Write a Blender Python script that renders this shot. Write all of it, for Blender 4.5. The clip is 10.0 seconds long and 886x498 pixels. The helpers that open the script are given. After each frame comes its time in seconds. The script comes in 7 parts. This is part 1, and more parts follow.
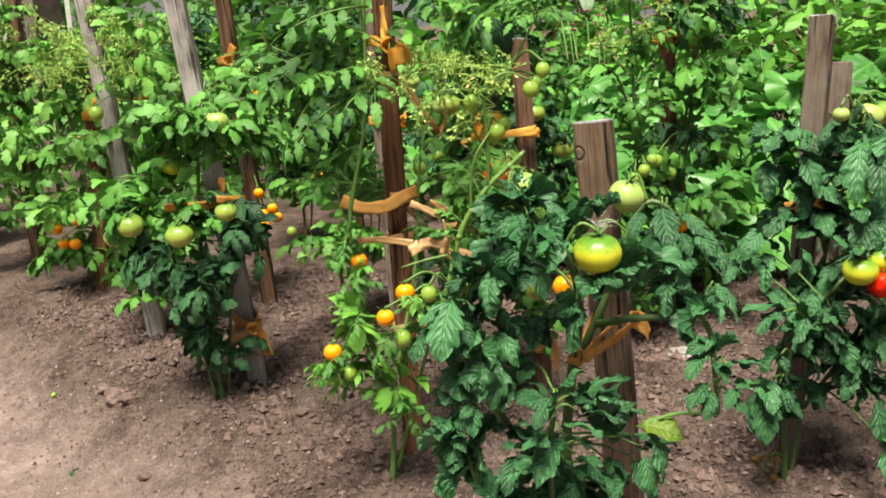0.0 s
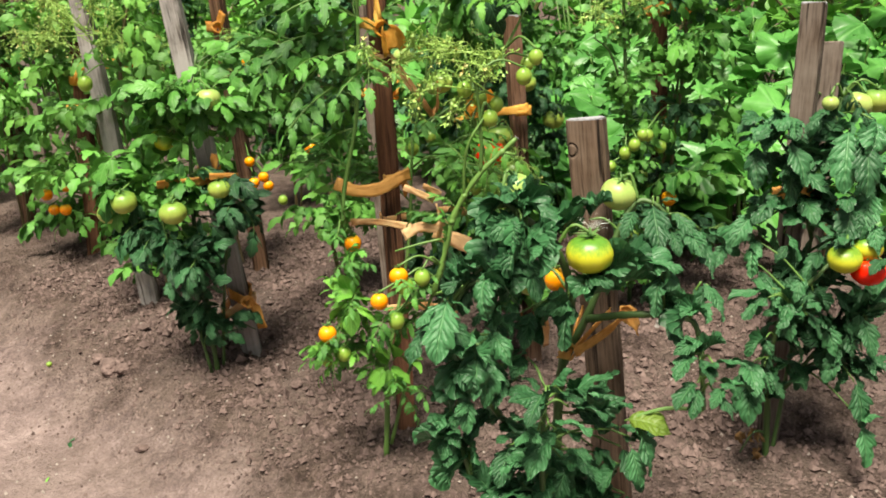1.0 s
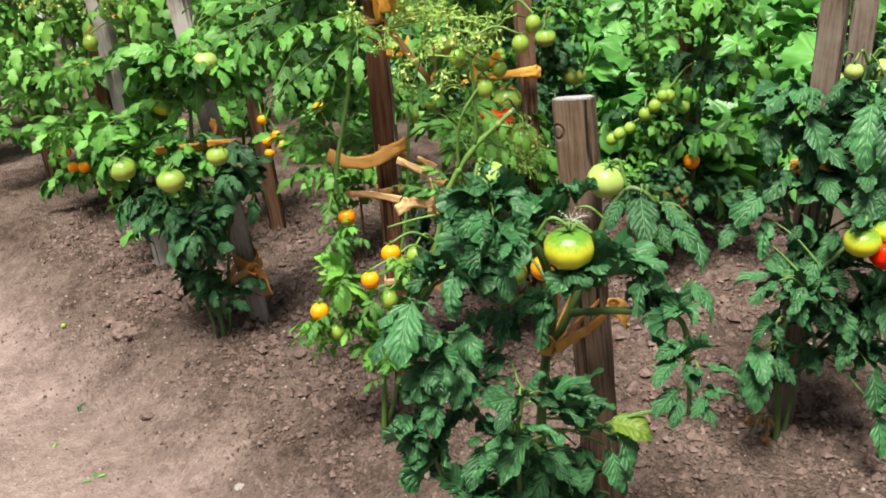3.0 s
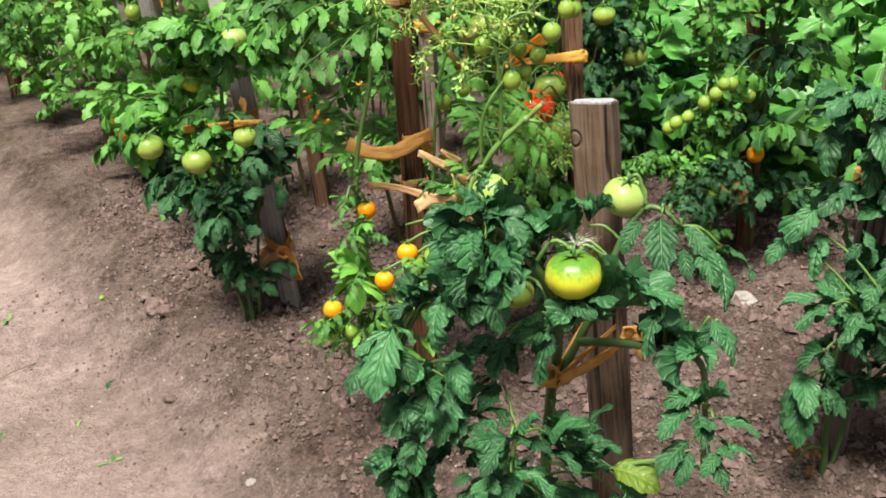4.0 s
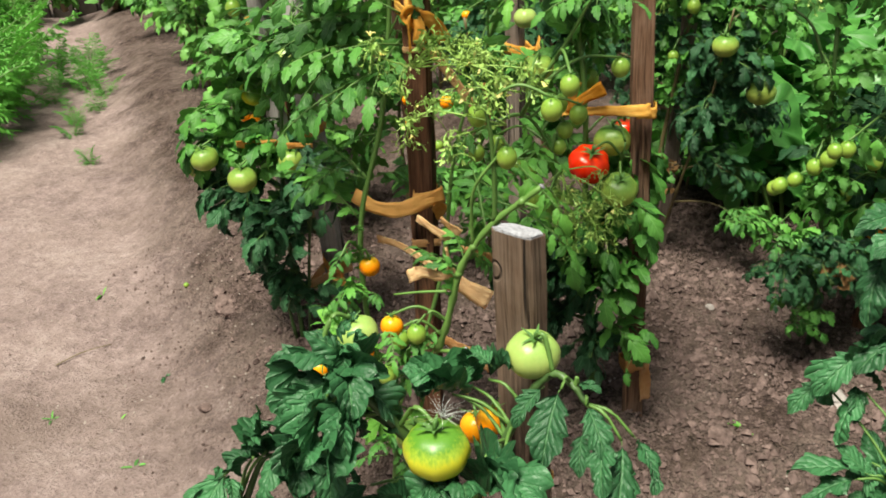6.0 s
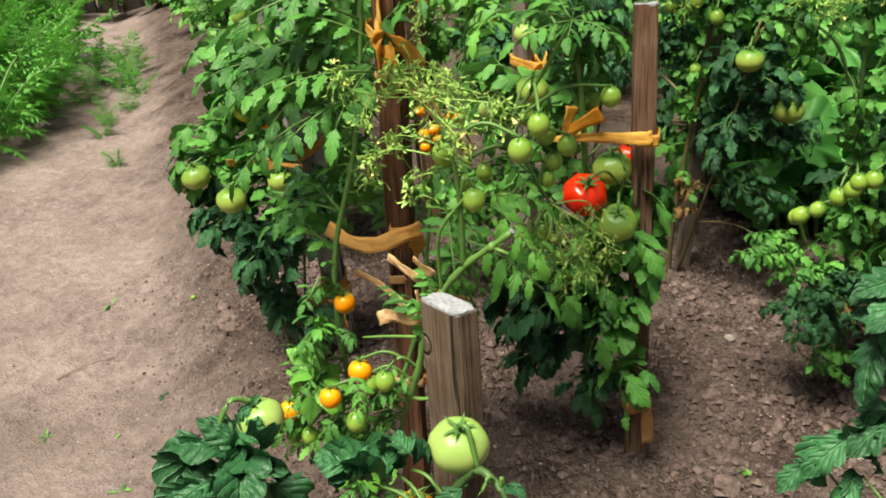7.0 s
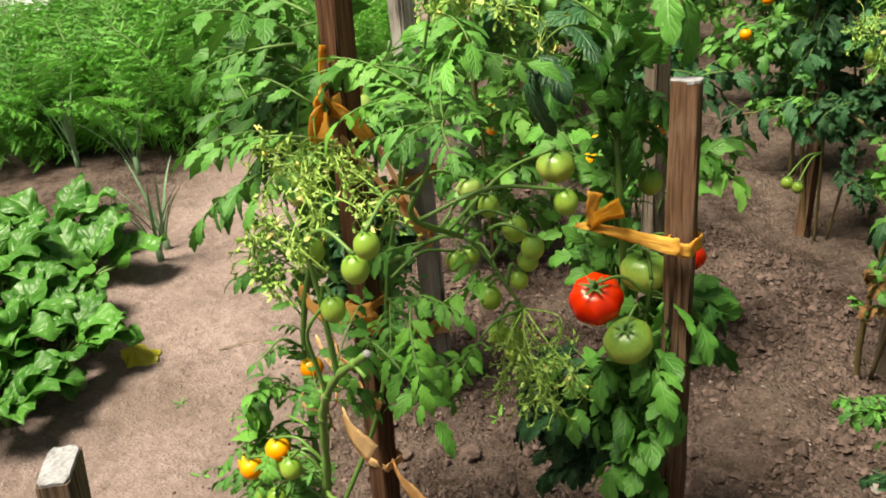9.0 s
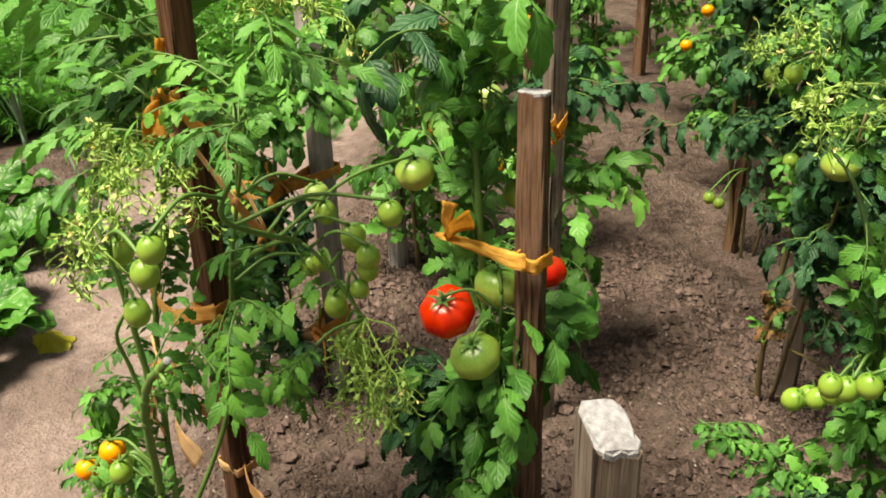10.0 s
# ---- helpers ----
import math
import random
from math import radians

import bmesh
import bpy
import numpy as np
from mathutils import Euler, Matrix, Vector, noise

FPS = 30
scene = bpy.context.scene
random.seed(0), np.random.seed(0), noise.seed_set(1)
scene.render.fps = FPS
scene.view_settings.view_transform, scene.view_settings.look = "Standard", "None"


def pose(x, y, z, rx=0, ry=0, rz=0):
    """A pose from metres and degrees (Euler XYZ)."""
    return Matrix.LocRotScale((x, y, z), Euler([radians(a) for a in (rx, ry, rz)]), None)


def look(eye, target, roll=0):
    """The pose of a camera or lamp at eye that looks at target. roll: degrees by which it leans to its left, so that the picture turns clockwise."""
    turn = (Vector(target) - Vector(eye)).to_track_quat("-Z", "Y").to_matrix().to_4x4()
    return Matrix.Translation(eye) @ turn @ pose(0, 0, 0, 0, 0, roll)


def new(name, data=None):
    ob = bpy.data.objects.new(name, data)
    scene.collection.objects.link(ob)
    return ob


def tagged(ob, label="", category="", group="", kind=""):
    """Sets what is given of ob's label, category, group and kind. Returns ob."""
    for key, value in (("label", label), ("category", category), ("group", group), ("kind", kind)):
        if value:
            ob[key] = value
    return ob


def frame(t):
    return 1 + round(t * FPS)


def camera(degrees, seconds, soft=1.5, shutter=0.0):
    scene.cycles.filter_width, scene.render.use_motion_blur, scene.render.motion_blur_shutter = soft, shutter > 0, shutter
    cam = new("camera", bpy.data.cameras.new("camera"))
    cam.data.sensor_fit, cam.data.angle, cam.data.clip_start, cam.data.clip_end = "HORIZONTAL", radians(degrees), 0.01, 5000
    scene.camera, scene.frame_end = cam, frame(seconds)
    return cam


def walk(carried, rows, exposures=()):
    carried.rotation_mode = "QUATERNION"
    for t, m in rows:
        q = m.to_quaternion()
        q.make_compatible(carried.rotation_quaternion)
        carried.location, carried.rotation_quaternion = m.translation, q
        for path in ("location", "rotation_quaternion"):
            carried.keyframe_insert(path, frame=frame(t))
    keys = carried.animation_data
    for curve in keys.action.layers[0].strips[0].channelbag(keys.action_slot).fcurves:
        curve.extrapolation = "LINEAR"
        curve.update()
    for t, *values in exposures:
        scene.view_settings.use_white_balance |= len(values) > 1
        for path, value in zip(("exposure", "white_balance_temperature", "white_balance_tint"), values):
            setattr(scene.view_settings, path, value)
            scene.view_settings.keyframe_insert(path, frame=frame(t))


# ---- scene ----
cam = camera(53.5, 10.0, 1.8)
PATH = [
    (0, (0.235, 0.202, 0.767), (0.06, 2.131, 0.27), -3.2),
    (0.5, (0.233, 0.202, 0.81), (0.067, 2.12, 0.268), -2.9),
    (1, (0.23, 0.2, 0.83), (0.079, 2.098, 0.216), -2.9),
    (1.5, (0.236, 0.204, 0.838), (0.078, 2.069, 0.133), -3.2),
    (2, (0.253, 0.222, 0.858), (0.079, 2.077, 0.129), -3.6),
    (3.3, (0.325, 0.307, 0.863), (0.039, 2.139, 0.114), -4.0),
    (3.5, (0.335, 0.327, 0.865), (0.032, 2.145, 0.089), -4.2),
    (4, (0.379, 0.401, 0.873), (-0.055, 2.181, 0.07), -3.7),
    (4.5, (0.405, 0.466, 0.884), (-0.189, 2.193, 0.07), -2.7),
    (5, (0.442, 0.512, 0.91), (-0.22, 2.223, 0.114), -2.3),
    (5.2, (0.468, 0.538, 0.915), (-0.212, 2.242, 0.121), -2.2),
    (6.3, (0.612, 0.706, 0.959), (-0.278, 2.266, 0.079), -2.9),
    (6.5, (0.613, 0.725, 0.957), (-0.29, 2.279, 0.08), -2.8),
    (7, (0.636, 0.805, 0.971), (-0.314, 2.329, 0.092), -3.6),
    (7.5, (0.682, 0.937, 0.964), (-0.288, 2.441, 0.072), -3.1),
    (8, (0.715, 1.053, 0.973), (-0.374, 2.471, 0.077), -4.1),
    (8.5, (0.829, 1.19, 0.993), (-0.546, 2.34, 0.106), -5.1),
    (9, (0.881, 1.284, 1.006), (-0.655, 2.214, 0.125), -6.1),
    (9.5, (0.899, 1.357, 1.002), (-0.611, 2.331, 0.124), -4.2),
    (10, (0.946, 1.438, 0.996), (-0.575, 2.38, 0.102), -3.2),
]
walk(cam, [(t, look(eye, target, roll)) for t, eye, target, roll in PATH], [(0.0, 1.1, 7200, 1), (4.5, 1.08, 6800, 1), (5.2, 0.98, 6800, -1), (6.3, 0.86, 6900, -3), (7.5, 0.86, 7100, -4), (8.5, 0.95, 7500, -3), (9.0, 1.01, 7800, -2), (10.0, 1.04, 8000, -1)])

# ---- world, sun, exposure ----
SUN_UP, SUN_TURN = radians(70), radians(190)
world = bpy.data.worlds.new("sky")
scene.world = world
world.use_nodes = True
wn = world.node_tree.nodes
sky = wn.new("ShaderNodeTexSky")
sky.sky_type, sky.sun_disc, sky.sun_elevation, sky.sun_rotation = "NISHITA", False, SUN_UP, SUN_TURN
sky.air_density, sky.dust_density, sky.ozone_density = 1.0, 4.0, 1.0
tint = wn.new("ShaderNodeMix")
tint.data_type = "RGBA"
tint.inputs["Factor"].default_value = 0.55
tint.inputs["B"].default_value = (6.3, 6.4, 6.4, 1)
world.node_tree.links.new(sky.outputs[0], tint.inputs["A"])
world.node_tree.links.new(tint.outputs["Result"], wn["Background"].inputs[0])
wn["Background"].inputs[1].default_value = 0.034
sun = new("sun", bpy.data.lights.new("sun", "SUN"))
sun.data.energy, sun.data.angle, sun.data.color = 5.0, radians(24), (1.0, 0.955, 0.87)
sun.matrix_world = look((0, 0, 5), (Vector((0, 0, 5)) - Vector((math.sin(SUN_TURN) * math.cos(SUN_UP), math.cos(SUN_TURN) * math.cos(SUN_UP), math.sin(SUN_UP)))))



# ---- materials ----
class Nodes:
    """A small hand for building node materials."""

    def __init__(self, name):
        self.mat = bpy.data.materials.new(name)
        self.mat.use_nodes = True
        self.tree = self.mat.node_tree
        self.bsdf = self.tree.nodes["Principled BSDF"]
        self.out = self.tree.nodes["Material Output"]

    def add(self, kind, **values):
        n = self.tree.nodes.new("ShaderNode" + kind)
        for k, v in values.items():
            if k == "operation":
                n.operation = v
            elif k == "blend_type":
                n.blend_type = v
            elif k == "data_type":
                n.data_type = v
        return n

    def link(self, a, b):
        self.tree.links.new(a, b)

    def put(self, socket, v):
        if isinstance(v, bpy.types.NodeSocket):
            self.link(v, socket)
        else:
            socket.default_value = v

    def math(self, op, a, b=0.0, c=0.0):
        n = self.add("Math", operation=op)
        for s, v in zip(n.inputs, (a, b, c)):
            self.put(s, v)
        return n.outputs[0]

    def mix(self, f, a, b, blend="MIX"):
        n = self.add("Mix", data_type="RGBA", blend_type=blend)
        self.put(n.inputs["Factor"], f)
        for k, v in (("A", a), ("B", b)):
            self.put(n.inputs[k], (*v, 1) if isinstance(v, tuple) and len(v) == 3 else v)
        return n.outputs["Result"]

    def noise(self, scale, detail=4.0, rough=0.55, vector=None, stretch=None):
        n = self.add("TexNoise")
        n.inputs["Scale"].default_value, n.inputs["Detail"].default_value, n.inputs["Roughness"].default_value = scale, detail, rough
        v = vector or self.coords("Object")
        if stretch:
            m = self.add("Mapping")
            m.inputs["Scale"].default_value = stretch
            self.link(v, m.inputs["Vector"])
            v = m.outputs[0]
        self.link(v, n.inputs["Vector"])
        return n.outputs["Fac"]

    def coords(self, which):
        return self.add("TexCoord").outputs[which]

    def place(self):
        return self.add("NewGeometry").outputs["Position"]

    def ramp(self, f, stops):
        n = self.add("ValToRGB")
        self.put(n.inputs[0], f)
        e = n.color_ramp.elements
        while len(e) < len(stops):
            e.new(0.5)
        for el, (at, col) in zip(e, stops):
            el.position, el.color = at, (*col, 1)
        return n.outputs[0]

    def span(self, f, a, b, c=0.0, d=1.0):
        n = self.add("MapRange")
        for s, v in zip(n.inputs, (f, a, b, c, d)):
            self.put(s, v)
        return n.outputs[0]

    def bump(self, height, strength, distance):
        n = self.add("Bump")
        n.inputs["Strength"].default_value, n.inputs["Distance"].default_value = strength, distance
        self.put(n.inputs["Height"], height)
        self.link(n.outputs[0], self.bsdf.inputs["Normal"])
        return n.outputs[0]

    def done(self, colour, rough, metal=0.0, spec=0.5):
        self.put(self.bsdf.inputs["Base Color"], (*colour, 1) if isinstance(colour, tuple) else colour)
        self.put(self.bsdf.inputs["Roughness"], rough)
        self.bsdf.inputs["Metallic"].default_value = metal
        self.bsdf.inputs["Specular IOR Level"].default_value = spec
        return self.mat


def leaf_material(name, dark, light, vein, rough=0.45, sheer=0.25, ribs=7.0, relief=0.6, spots=None):
    """A leaf with midrib and side veins along its own length, uneven green, and some light let through."""
    n = Nodes(name)
    sep = n.add("SeparateXYZ")
    n.link(n.coords("UV"), sep.inputs[0])
    s, w = sep.outputs[0], n.math("ABSOLUTE", n.math("SUBTRACT", sep.outputs[1], 0.5))
    mid = n.span(w, 0.012, 0.05, 1.0, 0.0)
    phase = n.math("FRACT", n.math("SUBTRACT", n.math("MULTIPLY", s, ribs), n.math("MULTIPLY", w, ribs * 0.55)))
    side = n.span(n.math("ABSOLUTE", n.math("SUBTRACT", phase, 0.5)), 0.36, 0.49, 0.0, 1.0)
    veins = n.math("MAXIMUM", mid, n.math("MULTIPLY", side, 0.38))
    rand = n.add("ObjectInfo").outputs["Random"]
    island = n.add("NewGeometry").outputs["Random Per Island"]
    blotch = n.noise(5.0, 3.0)
    f = n.math("ADD", n.math("MULTIPLY", rand, 0.45), n.math("ADD", n.math("MULTIPLY", blotch, 0.4), n.math("MULTIPLY", island, 0.25)))
    col = n.mix(n.span(f, 0.2, 0.9), dark, light)
    col = n.mix(n.math("MULTIPLY", veins, 0.36), col, vein)
    if spots:
        col = n.mix(n.span(n.noise(9.0, 5.0, 0.7), 0.64, 0.72, 0.0, 0.7), col, spots)
    net = n.add("TexVoronoi")
    net.feature = "DISTANCE_TO_EDGE"
    net.inputs["Scale"].default_value = 1.0
    grow = n.add("Mapping")
    grow.inputs["Scale"].default_value = (ribs * 3.0, ribs * 2.2, 1.0)
    n.link(n.coords("UV"), grow.inputs["Vector"])
    n.link(grow.outputs[0], net.inputs["Vector"])
    cell = n.span(net.outputs["Distance"], 0.0, 0.45)
    pillow = n.math("COSINE", n.math("MULTIPLY", n.math("SUBTRACT", phase, 0.5), 6.283))
    height = n.math("ADD", n.math("ADD", n.math("MULTIPLY", veins, -0.38), n.math("MULTIPLY", pillow, 0.07)), n.math("MULTIPLY", cell, 0.07))
    n.bump(height, relief, 0.005)
    n.done(col, n.span(n.noise(20.0, 2.0), 0.3, 0.7, rough - 0.05, rough + 0.14), spec=0.36)
    glow = n.add("BsdfTranslucent")
    n.put(glow.inputs[0], n.mix(0.5, col, light))
    m = n.add("MixShader")
    m.inputs[0].default_value = sheer
    n.link(n.bsdf.outputs[0], m.inputs[1])
    n.link(glow.outputs[0], m.inputs[2])
    n.link(m.outputs[0], n.out.inputs[0])
    return n.mat


def stem_material(name, a, b):
    n = Nodes(name)
    n.bump(n.noise(140.0, 3.0), 0.4, 0.002)
    return n.done(n.mix(n.noise(18.0, 4.0), a, b), 0.5)


def fruit_material(name, stops, rough=0.33, spec=0.45):
    """A tomato skin: colour from the shoulder (top) to the base along its own height, uneven round the ribs."""
    n = Nodes(name)
    sep = n.add("SeparateXYZ")
    n.link(n.coords("Generated"), sep.inputs[0])
    ribs = n.noise(22.0, 3.0, 0.6, n.coords("Generated"), (1.0, 1.0, 0.15))
    h = n.math("ADD", sep.outputs[2], n.math("MULTIPLY", n.math("SUBTRACT", ribs, 0.5), 0.3))
    col = n.ramp(h, stops)
    rand = n.add("ObjectInfo").outputs["Random"]
    col = n.mix(n.math("MULTIPLY", rand, 0.3), col, n.mix(n.noise(30.0, 4.0), stops[0][1], stops[-1][1]))
    n.bump(n.noise(35.0, 2.0), 0.06, 0.004)
    n.done(col, n.span(n.noise(40.0, 3.0), 0.3, 0.7, rough - 0.06, rough + 0.12), spec=spec)
    n.bsdf.inputs["Subsurface Weight"].default_value = 0.05
    n.bsdf.inputs["Subsurface Radius"].default_value = (0.01, 0.008, 0.003)
    n.bsdf.inputs["Subsurface Scale"].default_value = 0.5
    return n.mat


def wood_material(name, dark, light, grey, greying=0.5, knot=None):
    """Rough sawn, weathered stake: grain along z, cracks, grey bloom; a knot where one shows."""
    n = Nodes(name)
    at = n.coords("Object")
    warp = n.add("VectorMath", operation="ADD")
    nz = n.add("TexNoise")
    nz.inputs["Scale"].default_value = 6.0
    n.link(at, nz.inputs["Vector"])
    sc = n.add("VectorMath", operation="SCALE")
    n.link(nz.outputs["Color"], sc.inputs[0])
    sc.inputs["Scale"].default_value = 0.012
    n.link(at, warp.inputs[0])
    n.link(sc.outputs[0], warp.inputs[1])
    v = warp.outputs[0]
    fibre = n.noise(260.0, 5.0, 0.6, v, (1.0, 1.0, 0.035))
    grain = n.noise(55.0, 3.0, 0.5, v, (1.0, 1.0, 0.06))
    crack = n.span(n.noise(110.0, 2.0, 0.5, v, (1.0, 1.0, 0.03)), 0.31, 0.385, 1.0, 0.0)
    f = n.math("ADD", n.math("MULTIPLY", fibre, 0.6), n.math("MULTIPLY", grain, 0.5))
    col = n.mix(n.span(f, 0.45, 0.63), dark, light)
    bloom = n.span(n.math("ADD", n.noise(9.0, 5.0, 0.6), n.math("MULTIPLY", fibre, 0.3)), 0.75 - 0.4 * greying, 1.0 - 0.4 * greying)
    col = n.mix(n.math("MULTIPLY", bloom, 0.9 * min(1.0, greying + 0.3)), col, grey)
    col = n.mix(n.math("MULTIPLY", crack, 0.9), col, (dark[0] * 0.35, dark[1] * 0.35, dark[2] * 0.35))
    height = n.math("SUBTRACT", f, crack)
    if knot:
        d = n.add("VectorMath", operation="DISTANCE")
        m = n.add("Mapping")
        m.inputs["Scale"].default_value = (1.0, 1.0, 0.8)
        n.link(v, m.inputs["Vector"])
        n.link(m.outputs[0], d.inputs[0])
        d.inputs[1].default_value = (knot[0], knot[1], knot[2] * 0.8)
        r = d.outputs["Value"]
        ring = n.math("MULTIPLY", n.span(n.math("ABSOLUTE", n.math("SUBTRACT", r, 0.0085)), 0.0, 0.0016, 1.0, 0.0), 0.6)
        core = n.span(r, 0.003, 0.008, 0.5, 0.0)
        col = n.mix(n.math("MAXIMUM", ring, core), col, (0.03, 0.02, 0.016))
        height = n.math("SUBTRACT", height, ring)
    n.bump(height, 1.0, 0.004)
    return n.done(col, 0.85, spec=0.2)


def sawn_material(name):
    """Weathered end grain: faint year rings, saw marks, grey bloom and small checks."""
    n = Nodes(name)
    at = n.coords("Object")
    m = n.add("Mapping")
    m.inputs["Location"].default_value = (0.03, 0.045, 0.0)
    m.inputs["Scale"].default_value = (1.0, 1.0, 0.1)
    n.link(at, m.inputs["Vector"])
    d = n.add("VectorMath", operation="LENGTH")
    n.link(m.outputs[0], d.inputs[0])
    ring = n.math("SINE", n.math("ADD", n.math("MULTIPLY", d.outputs["Value"], 1900.0), n.math("MULTIPLY", n.noise(40.0, 3.0), 9.0)))
    speck = n.noise(260.0, 4.0, 0.7)
    bloom = n.noise(45.0, 4.0, 0.6)
    f = n.math("ADD", n.math("MULTIPLY", ring, 0.025), n.math("ADD", n.math("MULTIPLY", speck, 0.5), n.math("MULTIPLY", bloom, 0.5)))
    col = n.ramp(f, [(0.3, (0.14, 0.128, 0.138)), (0.5, (0.29, 0.28, 0.315)), (0.7, (0.43, 0.425, 0.485))])
    n.bump(f, 0.8, 0.004)
    return n.done(col, 0.9, spec=0.15)


def plain_material(name, a, b, scale, rough, relief=0.3, distance=0.003, spec=0.3):
    n = Nodes(name)
    n.bump(n.noise(scale * 3, 5.0, 0.6), relief, distance)
    return n.done(n.mix(n.span(n.noise(scale, 5.0, 0.65), 0.3, 0.7), a, b), rough, spec=spec)


def cloth_material(name, a, b):
    """Old rag strips: creases along the strip, weave, sun-bleached edges and stains, a little sheer."""
    n = Nodes(name)
    wv = n.noise(700.0, 1.0)
    crease = n.noise(9.0, 4.0, 0.6, n.coords("UV"), (0.25, 1.0, 1.0))
    stain = n.noise(28.0, 5.0, 0.65)
    rand = n.add("ObjectInfo").outputs["Random"]
    f = n.math("ADD", n.math("ADD", n.math("MULTIPLY", stain, 0.8), n.math("MULTIPLY", crease, 0.22)), n.math("MULTIPLY", n.math("SUBTRACT", rand, 0.5), 0.3))
    col = n.mix(n.span(f, 0.36, 0.68), a, b)
    n.bump(n.math("ADD", n.math("MULTIPLY", wv, 0.12), n.math("MULTIPLY", crease, 1.2)), 0.6, 0.004)
    n.done(col, 0.7, spec=0.25)
    glow = n.add("BsdfTranslucent")
    n.put(glow.inputs[0], col)
    m = n.add("MixShader")
    m.inputs[0].default_value = 0.35
    n.link(n.bsdf.outputs[0], m.inputs[1])
    n.link(glow.outputs[0], m.inputs[2])
    n.link(m.outputs[0], n.out.inputs[0])
    return n.mat


def soil_material(name):
    """Loose brown bed soil; the trodden path is paler and smoother, with dry patches."""
    n = Nodes(name)
    at = n.place()
    sep = n.add("SeparateXYZ")
    n.link(at, sep.inputs[0])
    across = n.math("ADD", n.math("MULTIPLY", n.math("SUBTRACT", sep.outputs[0], 0.02), -0.66), n.math("MULTIPLY", n.math("SUBTRACT", sep.outputs[1], 1.68), -0.75))
    edge = n.math("ADD", across, n.math("MULTIPLY", n.math("SUBTRACT", n.noise(5.0, 4.0, 0.6, at), 0.5), 0.35))
    path = n.math("MULTIPLY", n.span(edge, 0.22, 0.42), n.span(edge, 1.0, 1.3, 1.0, 0.0))
    fine = n.noise(150.0, 6.0, 0.7, at)
    clump = n.noise(32.0, 5.0, 0.65, at)
    wide = n.noise(3.0, 4.0, 0.6, at)
    f = n.math("ADD", n.math("MULTIPLY", fine, 0.5), n.math("MULTIPLY", clump, 0.5))
    # The steep ramp also paints shaded gaps and lit crumb tops into the bed.
    bed = n.ramp(f, [(0.37, (0.010, 0.0065, 0.0058)), (0.5, (0.061, 0.040, 0.0375)), (0.65, (0.20, 0.138, 0.132))])
    trod = n.ramp(n.math("ADD", n.math("MULTIPLY", f, 0.6), n.math("MULTIPLY", wide, 0.4)), [(0.36, (0.116, 0.081, 0.080)), (0.5, (0.285, 0.208, 0.206)), (0.63, (0.48, 0.372, 0.370))])
    col = n.mix(path, bed, trod)
    col = n.mix(n.span(wide, 0.4, 0.65, 0.0, 0.25), col, (0.145, 0.105, 0.090))
    patch = n.span(n.noise(7.0, 3.0, 0.55, at), 0.42, 0.60)
    col = n.mix(n.math("MULTIPLY", patch, n.span(path, 0.0, 1.0, 0.28, 0.15)), col, (0.285, 0.213, 0.195))
    col = n.mix(n.math("MULTIPLY", n.span(n.noise(2.2, 3.0, 0.5, at), 0.5, 0.68), n.math("MULTIPLY", path, 0.45)), col, (0.15, 0.108, 0.094))
    grit = n.span(n.noise(420.0, 2.0, 0.5, at), 0.70, 0.76)
    col = n.mix(n.math("MULTIPLY", grit, 0.45), col, (0.40, 0.33, 0.30))
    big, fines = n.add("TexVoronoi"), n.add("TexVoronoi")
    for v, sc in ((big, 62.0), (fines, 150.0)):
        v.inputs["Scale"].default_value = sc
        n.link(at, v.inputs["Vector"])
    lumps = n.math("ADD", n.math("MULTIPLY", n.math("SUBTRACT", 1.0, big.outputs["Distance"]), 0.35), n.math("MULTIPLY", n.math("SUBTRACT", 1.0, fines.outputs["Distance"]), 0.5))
    shade = n.add("SeparateXYZ")
    n.link(big.outputs["Color"], shade.inputs[0])
    col = n.mix(n.math("MULTIPLY", n.span(path, 0.0, 1.0, 1.0, 0.35), n.span(shade.outputs[0], 0.0, 1.0, 0.0, 0.3)), col, n.mix(0.55, col, (0.26, 0.185, 0.152)))
    # Shade in the hollows between lumps, painted as near-black towards the cell rims.
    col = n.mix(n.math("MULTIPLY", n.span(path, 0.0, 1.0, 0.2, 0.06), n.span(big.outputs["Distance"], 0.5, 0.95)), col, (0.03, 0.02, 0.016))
    height = n.math("ADD", n.math("ADD", n.math("MULTIPLY", fine, 0.4), n.math("MULTIPLY", clump, 0.6)), n.math("MULTIPLY", lumps, n.span(path, 0.0, 1.0, 0.9, 0.25)))
    n.bump(height, 1.0, 0.02)
    return n.done(col, 0.95, spec=0.1)


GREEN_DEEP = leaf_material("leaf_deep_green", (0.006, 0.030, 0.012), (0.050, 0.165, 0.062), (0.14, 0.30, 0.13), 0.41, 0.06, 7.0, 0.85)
GREEN_MID = leaf_material("leaf_mid_green", (0.016, 0.078, 0.014), (0.140, 0.375, 0.062), (0.2, 0.40, 0.12), 0.42, 0.13, 6.0, 0.42)
GREEN_LIGHT = leaf_material("leaf_light_green", (0.050, 0.180, 0.024), (0.18, 0.42, 0.062), (0.25, 0.45, 0.14), 0.42, 0.2, 6.0, 0.35)
GREEN_PALE = leaf_material("leaf_pale_green", (0.034, 0.14, 0.022), (0.20, 0.44, 0.085), (0.26, 0.47, 0.18), 0.42, 0.22, 6.0, 0.35)
GREEN_OLD = leaf_material("leaf_ageing_green", (0.05, 0.11, 0.014), (0.15, 0.22, 0.03), (0.2, 0.3, 0.08), 0.45, 0.25, 7.0, 0.6, (0.24, 0.22, 0.03))
